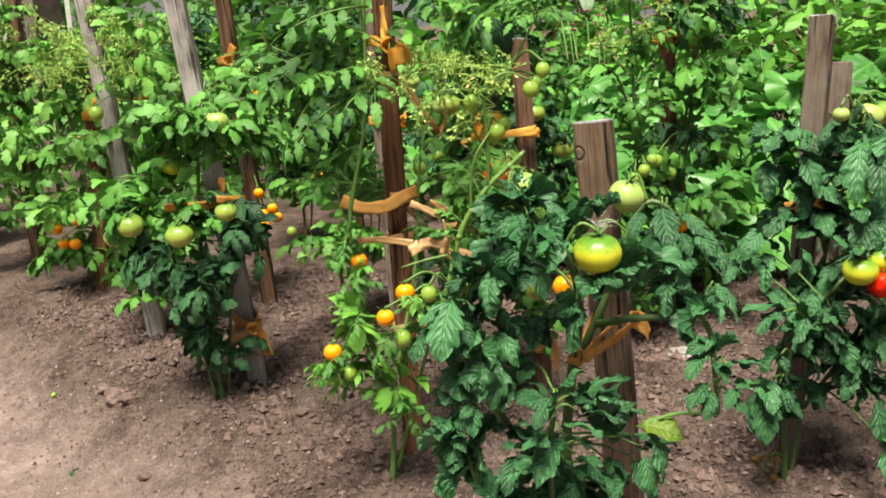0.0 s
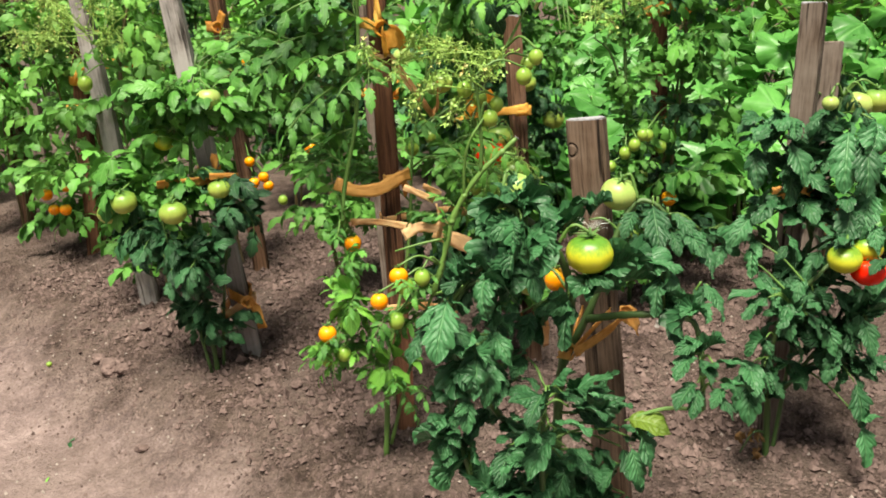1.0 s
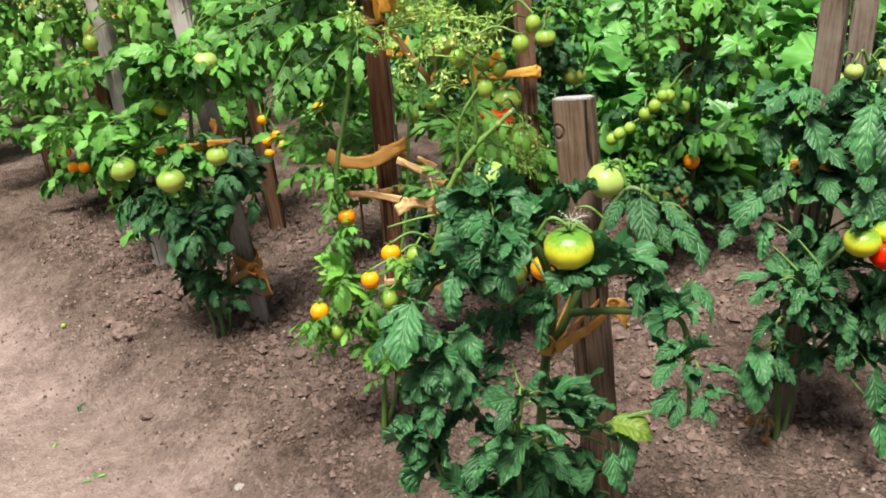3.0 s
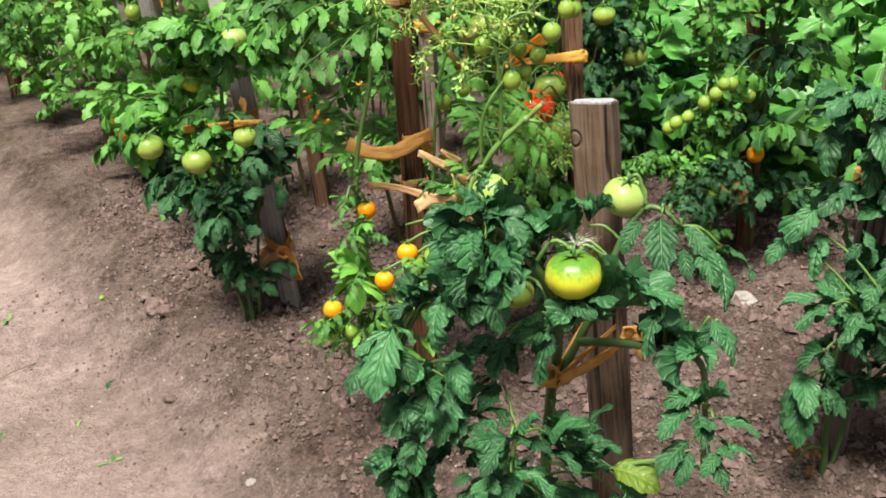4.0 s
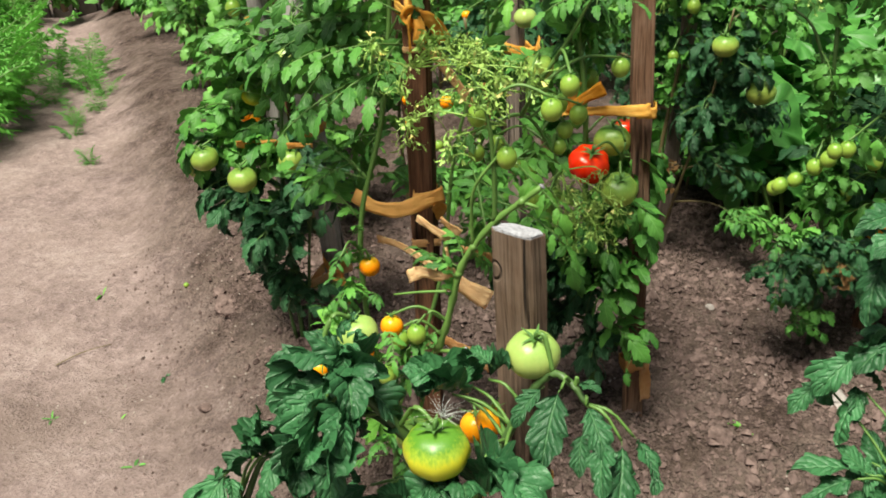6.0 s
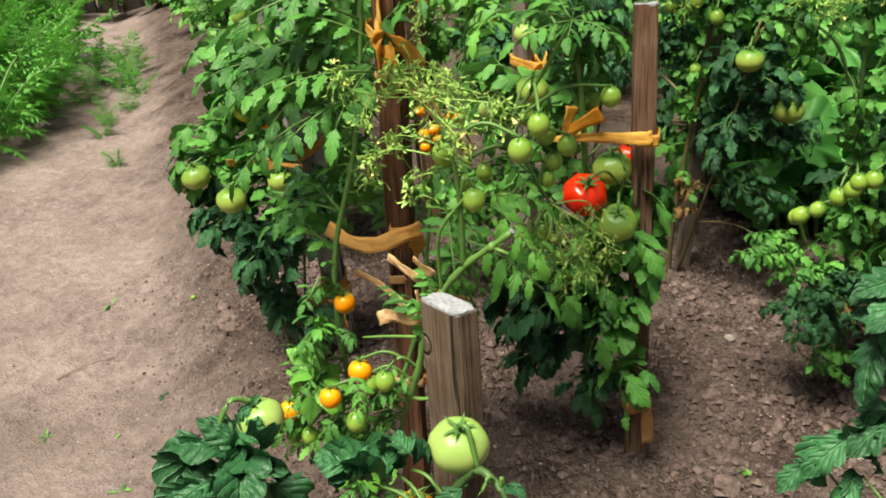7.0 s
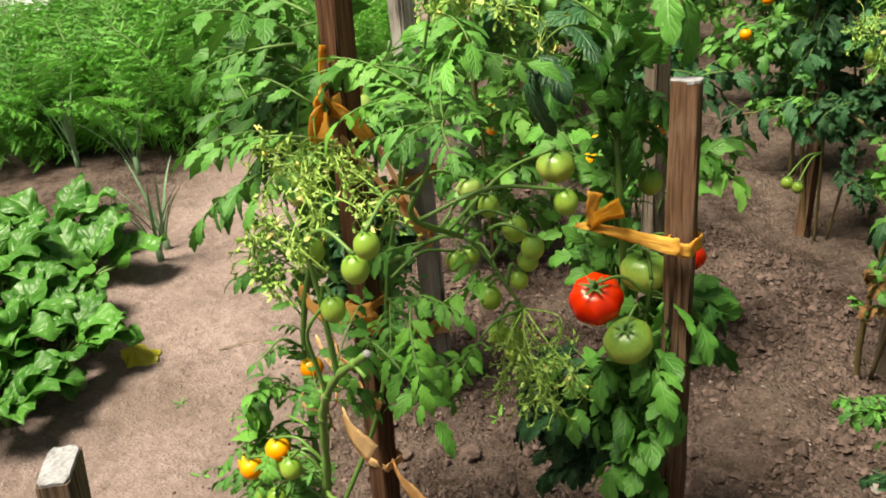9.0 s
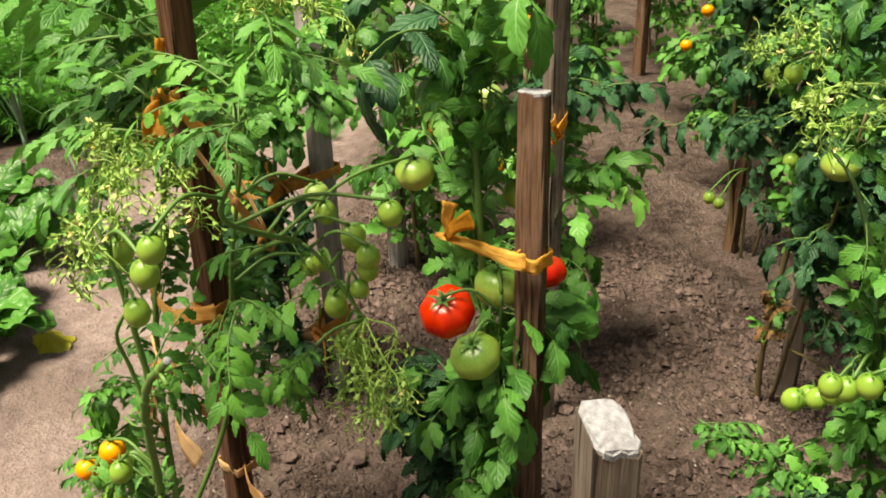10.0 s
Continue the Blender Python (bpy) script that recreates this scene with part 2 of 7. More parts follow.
GREEN_SQUASH = leaf_material("leaf_squash", (0.020, 0.095, 0.018), (0.11, 0.32, 0.062), (0.16, 0.38, 0.1), 0.38, 0.16, 3.0, 0.25)
GREEN_BEET = leaf_material("leaf_beet", (0.018, 0.085, 0.012), (0.095, 0.27, 0.042), (0.20, 0.32, 0.1), 0.36, 0.18, 6.0, 0.9)
GREEN_CARROT = leaf_material("leaf_feathery", (0.050, 0.21, 0.026), (0.150, 0.43, 0.057), (0.12, 0.30, 0.06), 0.45, 0.28, 5.0, 0.3)
GREEN_HEDGE = leaf_material("leaf_hedge", (0.045, 0.14, 0.028), (0.15, 0.34, 0.07), (0.1, 0.2, 0.06), 0.5, 0.25, 5.0, 0.4)
GREEN_BLUE = plain_material("leek_leaf", (0.10, 0.19, 0.10), (0.2, 0.31, 0.2), 20.0, 0.5)
YELLOWED = leaf_material("leaf_yellowed", (0.42, 0.38, 0.03), (0.66, 0.62, 0.08), (0.4, 0.38, 0.1), 0.5, 0.3, 6.0, 0.5, (0.25, 0.14, 0.03))
WITHERED = leaf_material("leaf_withered", (0.16, 0.08, 0.03), (0.36, 0.2, 0.08), (0.3, 0.2, 0.1), 0.8, 0.2, 6.0, 0.8)
STEM = stem_material("stem_green", (0.065, 0.14, 0.028), (0.13, 0.24, 0.055))
STEM_CUT = stem_material("stem_pruned", (0.075, 0.165, 0.03), (0.17, 0.30, 0.07))
STEM_DARK = stem_material("stem_dark", (0.035, 0.075, 0.02), (0.07, 0.13, 0.035))
STEM_BROWN = stem_material("stem_brown", (0.09, 0.065, 0.03), (0.17, 0.13, 0.06))
BLOSSOM = stem_material("blossom_stalk", (0.16, 0.33, 0.05), (0.40, 0.53, 0.14))
PETAL = plain_material("petal_dry", (0.6, 0.5, 0.1), (0.8, 0.75, 0.4), 60.0, 0.6)
CALYX = stem_material("calyx_green", (0.045, 0.12, 0.022), (0.11, 0.23, 0.05))
FRUIT_GREEN = fruit_material("tomato_green", [(0.1, (0.45, 0.47, 0.10)), (0.5, (0.36, 0.42, 0.085)), (0.75, (0.23, 0.34, 0.06)), (1.0, (0.08, 0.19, 0.03))])
FRUIT_TURN = fruit_material("tomato_turning", [(0.1, (0.60, 0.52, 0.03)), (0.64, (0.54, 0.52, 0.035)), (0.76, (0.30, 0.40, 0.04)), (0.92, (0.06, 0.19, 0.02))])
FRUIT_PALE = fruit_material("tomato_pale", [(0.1, (0.46, 0.50, 0.17)), (0.6, (0.38, 0.46, 0.13)), (1.0, (0.22, 0.35, 0.08))])
FRUIT_PLUM = fruit_material("tomato_small_green", [(0.1, (0.34, 0.43, 0.075)), (0.6, (0.26, 0.38, 0.058)), (1.0, (0.12, 0.25, 0.03))])
FRUIT_RED = fruit_material("tomato_red", [(0.1, (0.76, 0.008, 0.002)), (0.75, (0.78, 0.012, 0.002)), (1.0, (0.74, 0.04, 0.006))], 0.16, 0.35)
FRUIT_ORANGE = fruit_material("tomato_orange", [(0.1, (0.92, 0.30, 0.006)), (0.6, (0.90, 0.25, 0.005)), (1.0, (0.66, 0.38, 0.02))], 0.22, 0.35)
WOOD_GREY = wood_material("stake_grey_wood", (0.048, 0.031, 0.024), (0.148, 0.106, 0.086), (0.215, 0.172, 0.152), 0.6)
WOOD_PALE = wood_material("stake_bleached_wood", (0.065, 0.050, 0.046), (0.22, 0.182, 0.172), (0.36, 0.322, 0.325), 0.75)
WOOD_KNOT = wood_material("stake_knotty_wood", (0.036, 0.021, 0.014), (0.135, 0.082, 0.057), (0.20, 0.148, 0.118), 0.45, (-0.0105, -0.0105, 0.612))
WOOD_BROWN = wood_material("stake_brown_wood", (0.0516, 0.0242, 0.0149), (0.1779, 0.0953, 0.0607), (0.2295, 0.1550, 0.1204), 0.3)
WOOD_RED = wood_material("stake_reddish_wood", (0.050, 0.0215, 0.0125), (0.165, 0.0745, 0.043), (0.19, 0.115, 0.085), 0.15)
SAWN = sawn_material("sawn_end_grain")
CLOTH = cloth_material("rag_orange", (0.56, 0.23, 0.04), (0.86, 0.48, 0.16))
CLOTH_BRIGHT = cloth_material("rag_bright_orange", (0.70, 0.29, 0.025), (0.92, 0.56, 0.14))
CLOTH_DULL = cloth_material("rag_faded", (0.72, 0.37, 0.15), (0.95, 0.66, 0.38))
STONE = plain_material("stone_grey", (0.17, 0.145, 0.14), (0.32, 0.285, 0.28), 25.0, 0.85)
PEBBLE = plain_material("pebble_pale", (0.22, 0.175, 0.16), (0.38, 0.32, 0.30), 50.0, 0.85)
CLOD = plain_material("soil_clod", (0.058, 0.039, 0.036), (0.225, 0.156, 0.147), 45.0, 0.95, 0.7, 0.004, 0.1)
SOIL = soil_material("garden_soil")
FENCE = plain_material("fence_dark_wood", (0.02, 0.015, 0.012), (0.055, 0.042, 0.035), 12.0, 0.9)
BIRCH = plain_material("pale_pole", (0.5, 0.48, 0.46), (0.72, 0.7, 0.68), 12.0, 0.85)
WHITE = plain_material("white_cloth", (0.72, 0.74, 0.78), (0.85, 0.86, 0.88), 6.0, 0.8)
PINK = plain_material("petal_pink", (0.75, 0.08, 0.3), (0.9, 0.3, 0.5), 40.0, 0.6)
BLUE = plain_material("petal_blue", (0.08, 0.16, 0.62), (0.2, 0.32, 0.8), 40.0, 0.6)
FLUFF = plain_material("seed_fluff", (0.8, 0.8, 0.78), (0.9, 0.9, 0.88), 40.0, 0.8)


# ---- mesh helpers ----
def mesh_of(name, verts, faces, mats, uvs=None, which=None, smooth=True):
    me = bpy.data.meshes.new(name)
    me.from_pydata([tuple(map(float, v)) for v in verts], [], faces)
    for m in mats:
        me.materials.append(m)
    if uvs is not None:
        layer = me.uv_layers.new(name="UVMap")
        loops = np.empty(len(me.loops), int)
        me.loops.foreach_get("vertex_index", loops)
        layer.data.foreach_set("uv", np.asarray(uvs, float)[loops].ravel())
    if which is not None:
        me.polygons.foreach_set("material_index", which)
    if smooth:
        me.polygons.foreach_set("use_smooth", [True] * len(me.polygons))
    me.update()
    return me


class Soup:
    """Vertices and faces gathered for one mesh."""

    def __init__(self):
        self.v, self.f, self.uv, self.m = [], [], [], []

    def add(self, verts, faces, uvs=None, mat=0):
        k = len(self.v)
        self.v.extend(map(tuple, verts))
        self.uv.extend(map(tuple, uvs) if uvs is not None else [(0.5, 0.5)] * len(verts))
        self.f.extend(tuple(k + i for i in f) for f in faces)
        self.m.extend([mat] * len(faces))
        return self

    def mesh(self, name, mats, smooth=True):
        return mesh_of(name, self.v, self.f, mats, self.uv, self.m, smooth)


def glide(points, steps):
    """A smooth line through the points (Catmull-Rom)."""
    p = [np.array(q, float) for q in points]
    if len(p) == 2:
        return [p[0] + (p[1] - p[0]) * t for t in np.linspace(0, 1, steps + 1)]
    p = [2 * p[0] - p[1], *p, 2 * p[-1] - p[-2]]
    out = []
    for a, b, c, d in zip(p, p[1:], p[2:], p[3:]):
        for t in np.arange(steps) / steps:
            out.append(0.5 * (2 * b + (c - a) * t + (2 * a - 5 * b + 4 * c - d) * t * t + (3 * b - a - 3 * c + d) * t**3))
    return out + [p[-2]]


def tube(soup, line, r0, r1, sides=6, mat=0, wobble=0.0):
    """A tapered tube along a line, closed at both ends."""
    line = [np.array(q, float) for q in line]
    rings = []
    n = len(line)
    for i, q in enumerate(line):
        d = line[min(i + 1, n - 1)] - line[max(i - 1, 0)]
        d = d / (np.linalg.norm(d) + 1e-9)
        side = np.cross(d, (0.31, 0.95, 0.05) if abs(d[2]) > 0.6 else (0, 0, 1.0))
        side /= np.linalg.norm(side) + 1e-9
        up = np.cross(side, d)
        r = (r0 + (r1 - r0) * i / max(1, n - 1)) * (1 + wobble * math.sin(i * 2.3))
        rings.append([q + r * (math.cos(a) * side + math.sin(a) * up) for a in np.arange(sides) * 2 * math.pi / sides])
    verts = [v for ring in rings for v in ring]
    faces = [(i * sides + j, i * sides + (j + 1) % sides, (i + 1) * sides + (j + 1) % sides, (i + 1) * sides + j) for i in range(n - 1) for j in range(sides)]
    faces += [tuple(range(sides))[::-1], tuple((n - 1) * sides + j for j in range(sides))]
    soup.add(verts, faces, None, mat)


def group_of(name, at, label, category, group="", kind=""):
    e = new(name)
    e.empty_display_size = 0.05
    e.matrix_basis = Matrix.Translation(at)
    return tagged(e, label, category, group, kind)


def under(ob, parent, local=None):
    ob.parent = parent
    ob.matrix_parent_inverse = Matrix.Identity(4)
    if local is not None:
        ob.matrix_basis = local
    return ob


def part(name, me, parent, label="", local=None):
    ob = under(new(name, me), parent, local if local is not None else Matrix.Identity(4))
    return tagged(ob, label)


# ---- leaves ----
def leaflet(r, length, width, n, m, teeth, bite, bend, roll, fold, pucker, veins=6.0):
    """One leaflet from the origin along x: a pointed blade with forward lobes, bent along its length, rolled or folded across,
    quilted between its veins."""
    ss = np.linspace(0, 1, n + 1)
    prof = np.power(ss, 0.5) * np.power(np.clip(1 - ss, 0, 1), 0.85)
    prof = prof / prof.max()
    sides = []
    for _ in (0, 1):
        u = (ss * teeth + r.uniform(0.0, 0.35)) % 1.0
        sides.append(1 - bite * (1 - u) ** 1.3 * (1.15 - 0.65 * ss) * r.uniform(0.8, 1.2))
    lobe = [(ss * teeth + 0.2) % 1.0] * 2
    ang = np.cumsum(np.full(n + 1, bend / n)) - bend / n
    xs = np.concatenate([[0], np.cumsum(np.cos(ang[:-1]))]) * length / n
    zs = np.concatenate([[0], -np.cumsum(np.sin(ang[:-1]))]) * length / n
    verts, uvs = [], []
    ph, wave = r.uniform(0, 6), r.uniform(0.5, 1.2)
    for i, s in enumerate(ss):
        nx, nz = math.sin(ang[i]), math.cos(ang[i])
        for w in np.linspace(-1, 1, m + 1):
            k = 0 if w < 0 else 1
            half = max(width / 2 * prof[i] * sides[k][i], width * 0.02)
            y = half * w
            e = abs(w)
            lift = fold * abs(y) + roll * half * w * w
            quilt = 0.5 + 0.5 * math.cos(2 * math.pi * (s * veins - e * 0.9 + 0.5))
            lift += pucker * width * (0.034 * quilt * math.sin(math.pi * min(1.0, e * 1.25)) * min(1.0, prof[i] * 1.6) + 0.05 * wave * math.sin(s * 10 + ph + 2.0 * w) * e * e)
            ahead = length * e * (0.05 + 0.05 * lobe[k][i]) * (1 - s) + 0.10 * abs(y)
            verts.append((xs[i] + nx * lift + math.cos(ang[i]) * ahead, y * (1 - 0.35 * abs(roll) * e), zs[i] + nz * lift - math.sin(ang[i]) * ahead))
            uvs.append((s, 0.5 + 0.5 * w))
    faces = [(i * (m + 1) + j, (i + 1) * (m + 1) + j, (i + 1) * (m + 1) + j + 1, i * (m + 1) + j + 1) for i in range(n) for j in range(m)]
    return np.array(verts), faces, uvs


def moved(verts, m):
    a = np.array(m)
    return np.asarray(verts) @ a[:3, :3].T + a[:3, 3]


def compound_leaf(seed, mats, pairs, lead, side, width, droop, n=12, m=4, teeth=4.5, bite=0.28, bend=0.9, roll=-0.2, fold=0.2, pucker=0.8, small=True, hang=25):
    """A pinnate tomato leaf of unit reach along x: stalk, paired leaflets and a larger end leaflet."""
    r = random.Random(seed)
    soup = Soup()
    steps = 12
    ang = [math.radians(droop) * (i / steps) ** 1.2 for i in range(steps + 1)]
    line = [np.zeros(3)]
    sway = r.uniform(-0.5, 0.5)
    for i in range(steps):
        yaw = sway * i / steps
        line.append(line[-1] + np.array([math.cos(ang[i]) * math.cos(yaw), math.cos(ang[i]) * math.sin(yaw), -math.sin(ang[i])]) / steps * (1 - lead * 0.7))
    tube(soup, line[::2], 0.011, 0.006, 3 if m < 3 else 5, 1)

    def put(at, yaw, size, wide, tip):
        i = int(at * steps)
        v, f, uv = leaflet(r, size, wide, n, m, teeth, bite, bend * r.uniform(0.6, 1.4), roll * (r.uniform(-1.2, 1.3) if roll > 0.4 else r.uniform(0.5, 1.5)), fold * r.uniform(0.4, 1.6), pucker * r.uniform(0.7, 1.3))
        turn = Matrix.Translation(line[i]) @ Matrix.Rotation(sway * i / steps + yaw, 4, "Z") @ Matrix.Rotation(ang[min(i, steps)] * 0.7 + math.radians(r.uniform(-0.4, 1.0) * hang) + tip, 4, "Y") @ Matrix.Rotation(r.uniform(-0.45, 0.45), 4, "X")
        soup.add(moved(v, turn), f, uv, 0)

    for k in range(pairs):
        at = 0.34 + 0.58 * k / max(1, pairs - 1) if pairs > 1 else 0.7
        for sgn in (-1, 1):
            size = side * r.uniform(0.8, 1.15) * (0.75 + 0.35 * math.sin(math.pi * (k + 0.8) / (pairs + 0.3)))
            put(min(0.97, at + r.uniform(-0.03, 0.03)), sgn * math.radians(r.uniform(50, 78)), size, size * width, 0.0)
        if small and k < pairs - 1:
            for sgn in (-1, 1):
                if r.random() < 0.7:
                    size = side * r.uniform(0.25, 0.45)
                    put(at + 0.29 / pairs, sgn * math.radians(r.uniform(60, 90)), size, size * 0.62, 0.0)
    put(1.0, r.uniform(-0.15, 0.15), lead, lead * width * 1.05, 0.0)
    v = np.array(soup.v)
    tip = v[np.argmax(np.linalg.norm(v, axis=1))]
    q = Vector(tip).rotation_difference(Vector((1, 0, 0))).to_matrix().to_4x4()
    q = Matrix.Rotation(-math.atan2(tip[1], tip[0]), 4, "Z")
    tip2 = np.array(q @ Vector(tip))
    q = Matrix.Rotation(math.atan2(tip2[2], tip2[0]), 4, "Y") @ q
    soup.v = [tuple(p) for p in moved(v, q) / np.linalg.norm(tip)]
    return soup.mesh("leaf", mats)


def leaf_set(mats, count, seed, **kw):
    return [compound_leaf(seed + i, mats, **kw) for i in range(count)]


CURLED = dict(pairs=3, lead=0.44, side=0.36, width=0.60, droop=60, n=20, m=6, teeth=4.0, bite=0.34, bend=1.3, roll=0.5, fold=0.3, pucker=1.5, hang=50)
BROAD = dict(pairs=2, lead=0.48, side=0.40, width=0.62, droop=55, n=14, m=4, teeth=3.0, bite=0.56, bend=0.9, roll=-0.25, fold=0.2, pucker=1.0, hang=38)
FINE = dict(pairs=4, lead=0.31, side=0.27, width=0.46, droop=38, n=16, m=4, teeth=3.6, bite=0.52, bend=0.8, roll=-0.15, fold=0.2, pucker=0.7, hang=22)
FAR = dict(pairs=3, lead=0.34, side=0.31, width=0.64, droop=55, n=9, m=2, teeth=2.6, bite=0.66, bend=1.0, roll=-0.2, fold=0.35, pucker=0.8, small=True, hang=45)
BLADE = dict(pairs=0, lead=1.3, side=0.3, width=0.60, droop=20, n=28, m=8, teeth=4.0, bite=0.36, bend=0.7, roll=-0.25, fold=0.35, pucker=2.0, hang=8)
LEAVES = {
    "blade": leaf_set([GREEN_DEEP, STEM], 9, 1100, **BLADE),
    "curl": leaf_set([GREEN_DEEP, STEM], 9, 1150, **{**BLADE, "bend": 1.5, "roll": 0.8, "width": 0.74, "pucker": 2.4, "bite": 0.3, "fold": 0.45}),
    "soft": leaf_set([GREEN_LIGHT, STEM], 6, 1250, **{**BLADE, "n": 12, "m": 4, "bite": 0.12, "pucker": 0.8, "width": 0.62}),
    "old": leaf_set([GREEN_OLD, STEM], 2, 1190, **{**BLADE, "width": 0.8, "bite": 0.15}),
    "curled": leaf_set([GREEN_DEEP, STEM], 7, 100, **CURLED),
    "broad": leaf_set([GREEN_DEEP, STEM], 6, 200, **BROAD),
    "broad_mid": leaf_set([GREEN_MID, STEM], 6, 300, **BROAD),
    "fine": leaf_set([GREEN_MID, STEM], 6, 400, **FINE),
    "fine_light": leaf_set([GREEN_LIGHT, STEM], 5, 500, **FINE),
    "far": leaf_set([GREEN_MID, STEM], 6, 600, **FAR),
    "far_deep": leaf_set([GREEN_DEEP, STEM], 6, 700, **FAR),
    "far_light": leaf_set([GREEN_PALE, STEM], 5, 800, **FAR),
    "withered": leaf_set([WITHERED, STEM_BROWN], 3, 900, **{**BROAD, "roll": 0.9, "bend": 2.0, "pucker": 2.0}),
}


def aim(base, tip, roll=0.0):
    """The pose of a leaf of unit reach from base to tip, its blade upwards."""
    b, t = Vector(base), Vector(tip)
    x = (t - b)
    size = x.length
    x = x.normalized()
    up = Vector((0, 0, 1))
    y = up.cross(x)
    y = y.normalized() if y.length > 0.05 else Vector((0, 1, 0))
    z = x.cross(y)
    m = Matrix((x, y, z)).transposed().to_4x4()
    return Matrix.Translation(b) @ m @ Matrix.Rotation(roll, 4, "X") @ Matrix.Scale(size, 4)


# ---- tomato fruit ----
def fruit_mesh(name, mat, lobes, flat, dent, seed, rings=14, sides=24):
    r = random.Random(seed)
    verts, faces = [], []
    ph, amp = r.uniform(0, 6), r.uniform(0.015, 0.035) * (1 if lobes else 0.2)
    for i in range(rings + 1):
        th = math.pi * i / rings
        for j in range(sides):
            a = 2 * math.pi * j / sides
            rad = 1 + amp * math.cos(lobes * a + ph) * math.sin(th) * (1.6 if th < 1.2 else 1.0) + 0.02 * math.sin(2 * a + ph)
            z = math.cos(th) * flat - dent * math.exp(-((th / 0.45) ** 2))
            verts.append((math.sin(th) * math.cos(a) * rad, math.sin(th) * math.sin(a) * rad, z))
    for i in range(rings):
        for j in range(sides):
            faces.append((i * sides + j, (i + 1) * sides + j, (i + 1) * sides + (j + 1) % sides, i * sides + (j + 1) % sides))
    return mesh_of(name, verts, faces, [mat])


def calyx_mesh(seed, top, spread=0.5, points=6):
    """Star of narrow sepals round a short stalk, for a fruit of unit radius."""
    r = random.Random(seed)
    s = Soup()
    for k in range(points):
        a = 2 * math.pi * k / points + r.uniform(-0.2, 0.2)
        ln, lift = spread * r.uniform(0.8, 1.3), r.uniform(-0.15, 0.3)
        vs = []
        for t in np.linspace(0, 1, 6):
            w = 0.085 * (1 - t) ** 0.7 + 0.008
            z = top + 0.0 + 0.15 * math.sin(min(1.0, t * 1.6) * 1.57) + (lift * t * t)
            for e in (-1, 1):
                vs.append((math.cos(a) * ln * t - math.sin(a) * w * e, math.sin(a) * ln * t + math.cos(a) * w * e, z + 0.03 * t))
        s.add(vs, [(2 * i, 2 * i + 2, 2 * i + 3, 2 * i + 1) for i in range(5)])
    tube(s, [(0, 0, top - 0.02), (0.03, 0.0, top + 0.2), (0.1, 0.05, top + 0.42)], 0.07, 0.055, 6)
    return s.mesh("calyx", [CALYX])


FRUITS = {
    "green": [fruit_mesh("tomato", FRUIT_GREEN, 7, 0.86, 0.13, s) for s in (1, 2, 3)],
    "turning": [fruit_mesh("tomato", FRUIT_TURN, 8, 0.84, 0.12, s) for s in (4, 5)],
    "pale": [fruit_mesh("tomato", FRUIT_PALE, 6, 0.88, 0.1, s) for s in (6, 7)],
    "red": [fruit_mesh("tomato", FRUIT_RED, 8, 0.84, 0.15, 8, 20, 36)],
    "orange": [fruit_mesh("tomato", FRUIT_ORANGE, 0, 0.97, 0.05, s, 10, 16) for s in (9, 10)],
    "plum": [fruit_mesh("tomato", FRUIT_PLUM, 0, 1.12, 0.04, s, 10, 16) for s in (11, 12)],
}
CALYXES = [calyx_mesh(s, 0.74) for s in (1, 2, 3)]
CALYXES_SMALL = [calyx_mesh(s, 0.96, 0.85, 5) for s in (4, 5)]
FRUIT_LABEL = {"green": "unripe green tomato", "turning": "yellow-green tomato with dark green shoulders", "pale": "pale whitish-green tomato", "red": "ripe glossy red tomato", "orange": "ripe orange cherry tomato", "plum": "small unripe green tomato"}


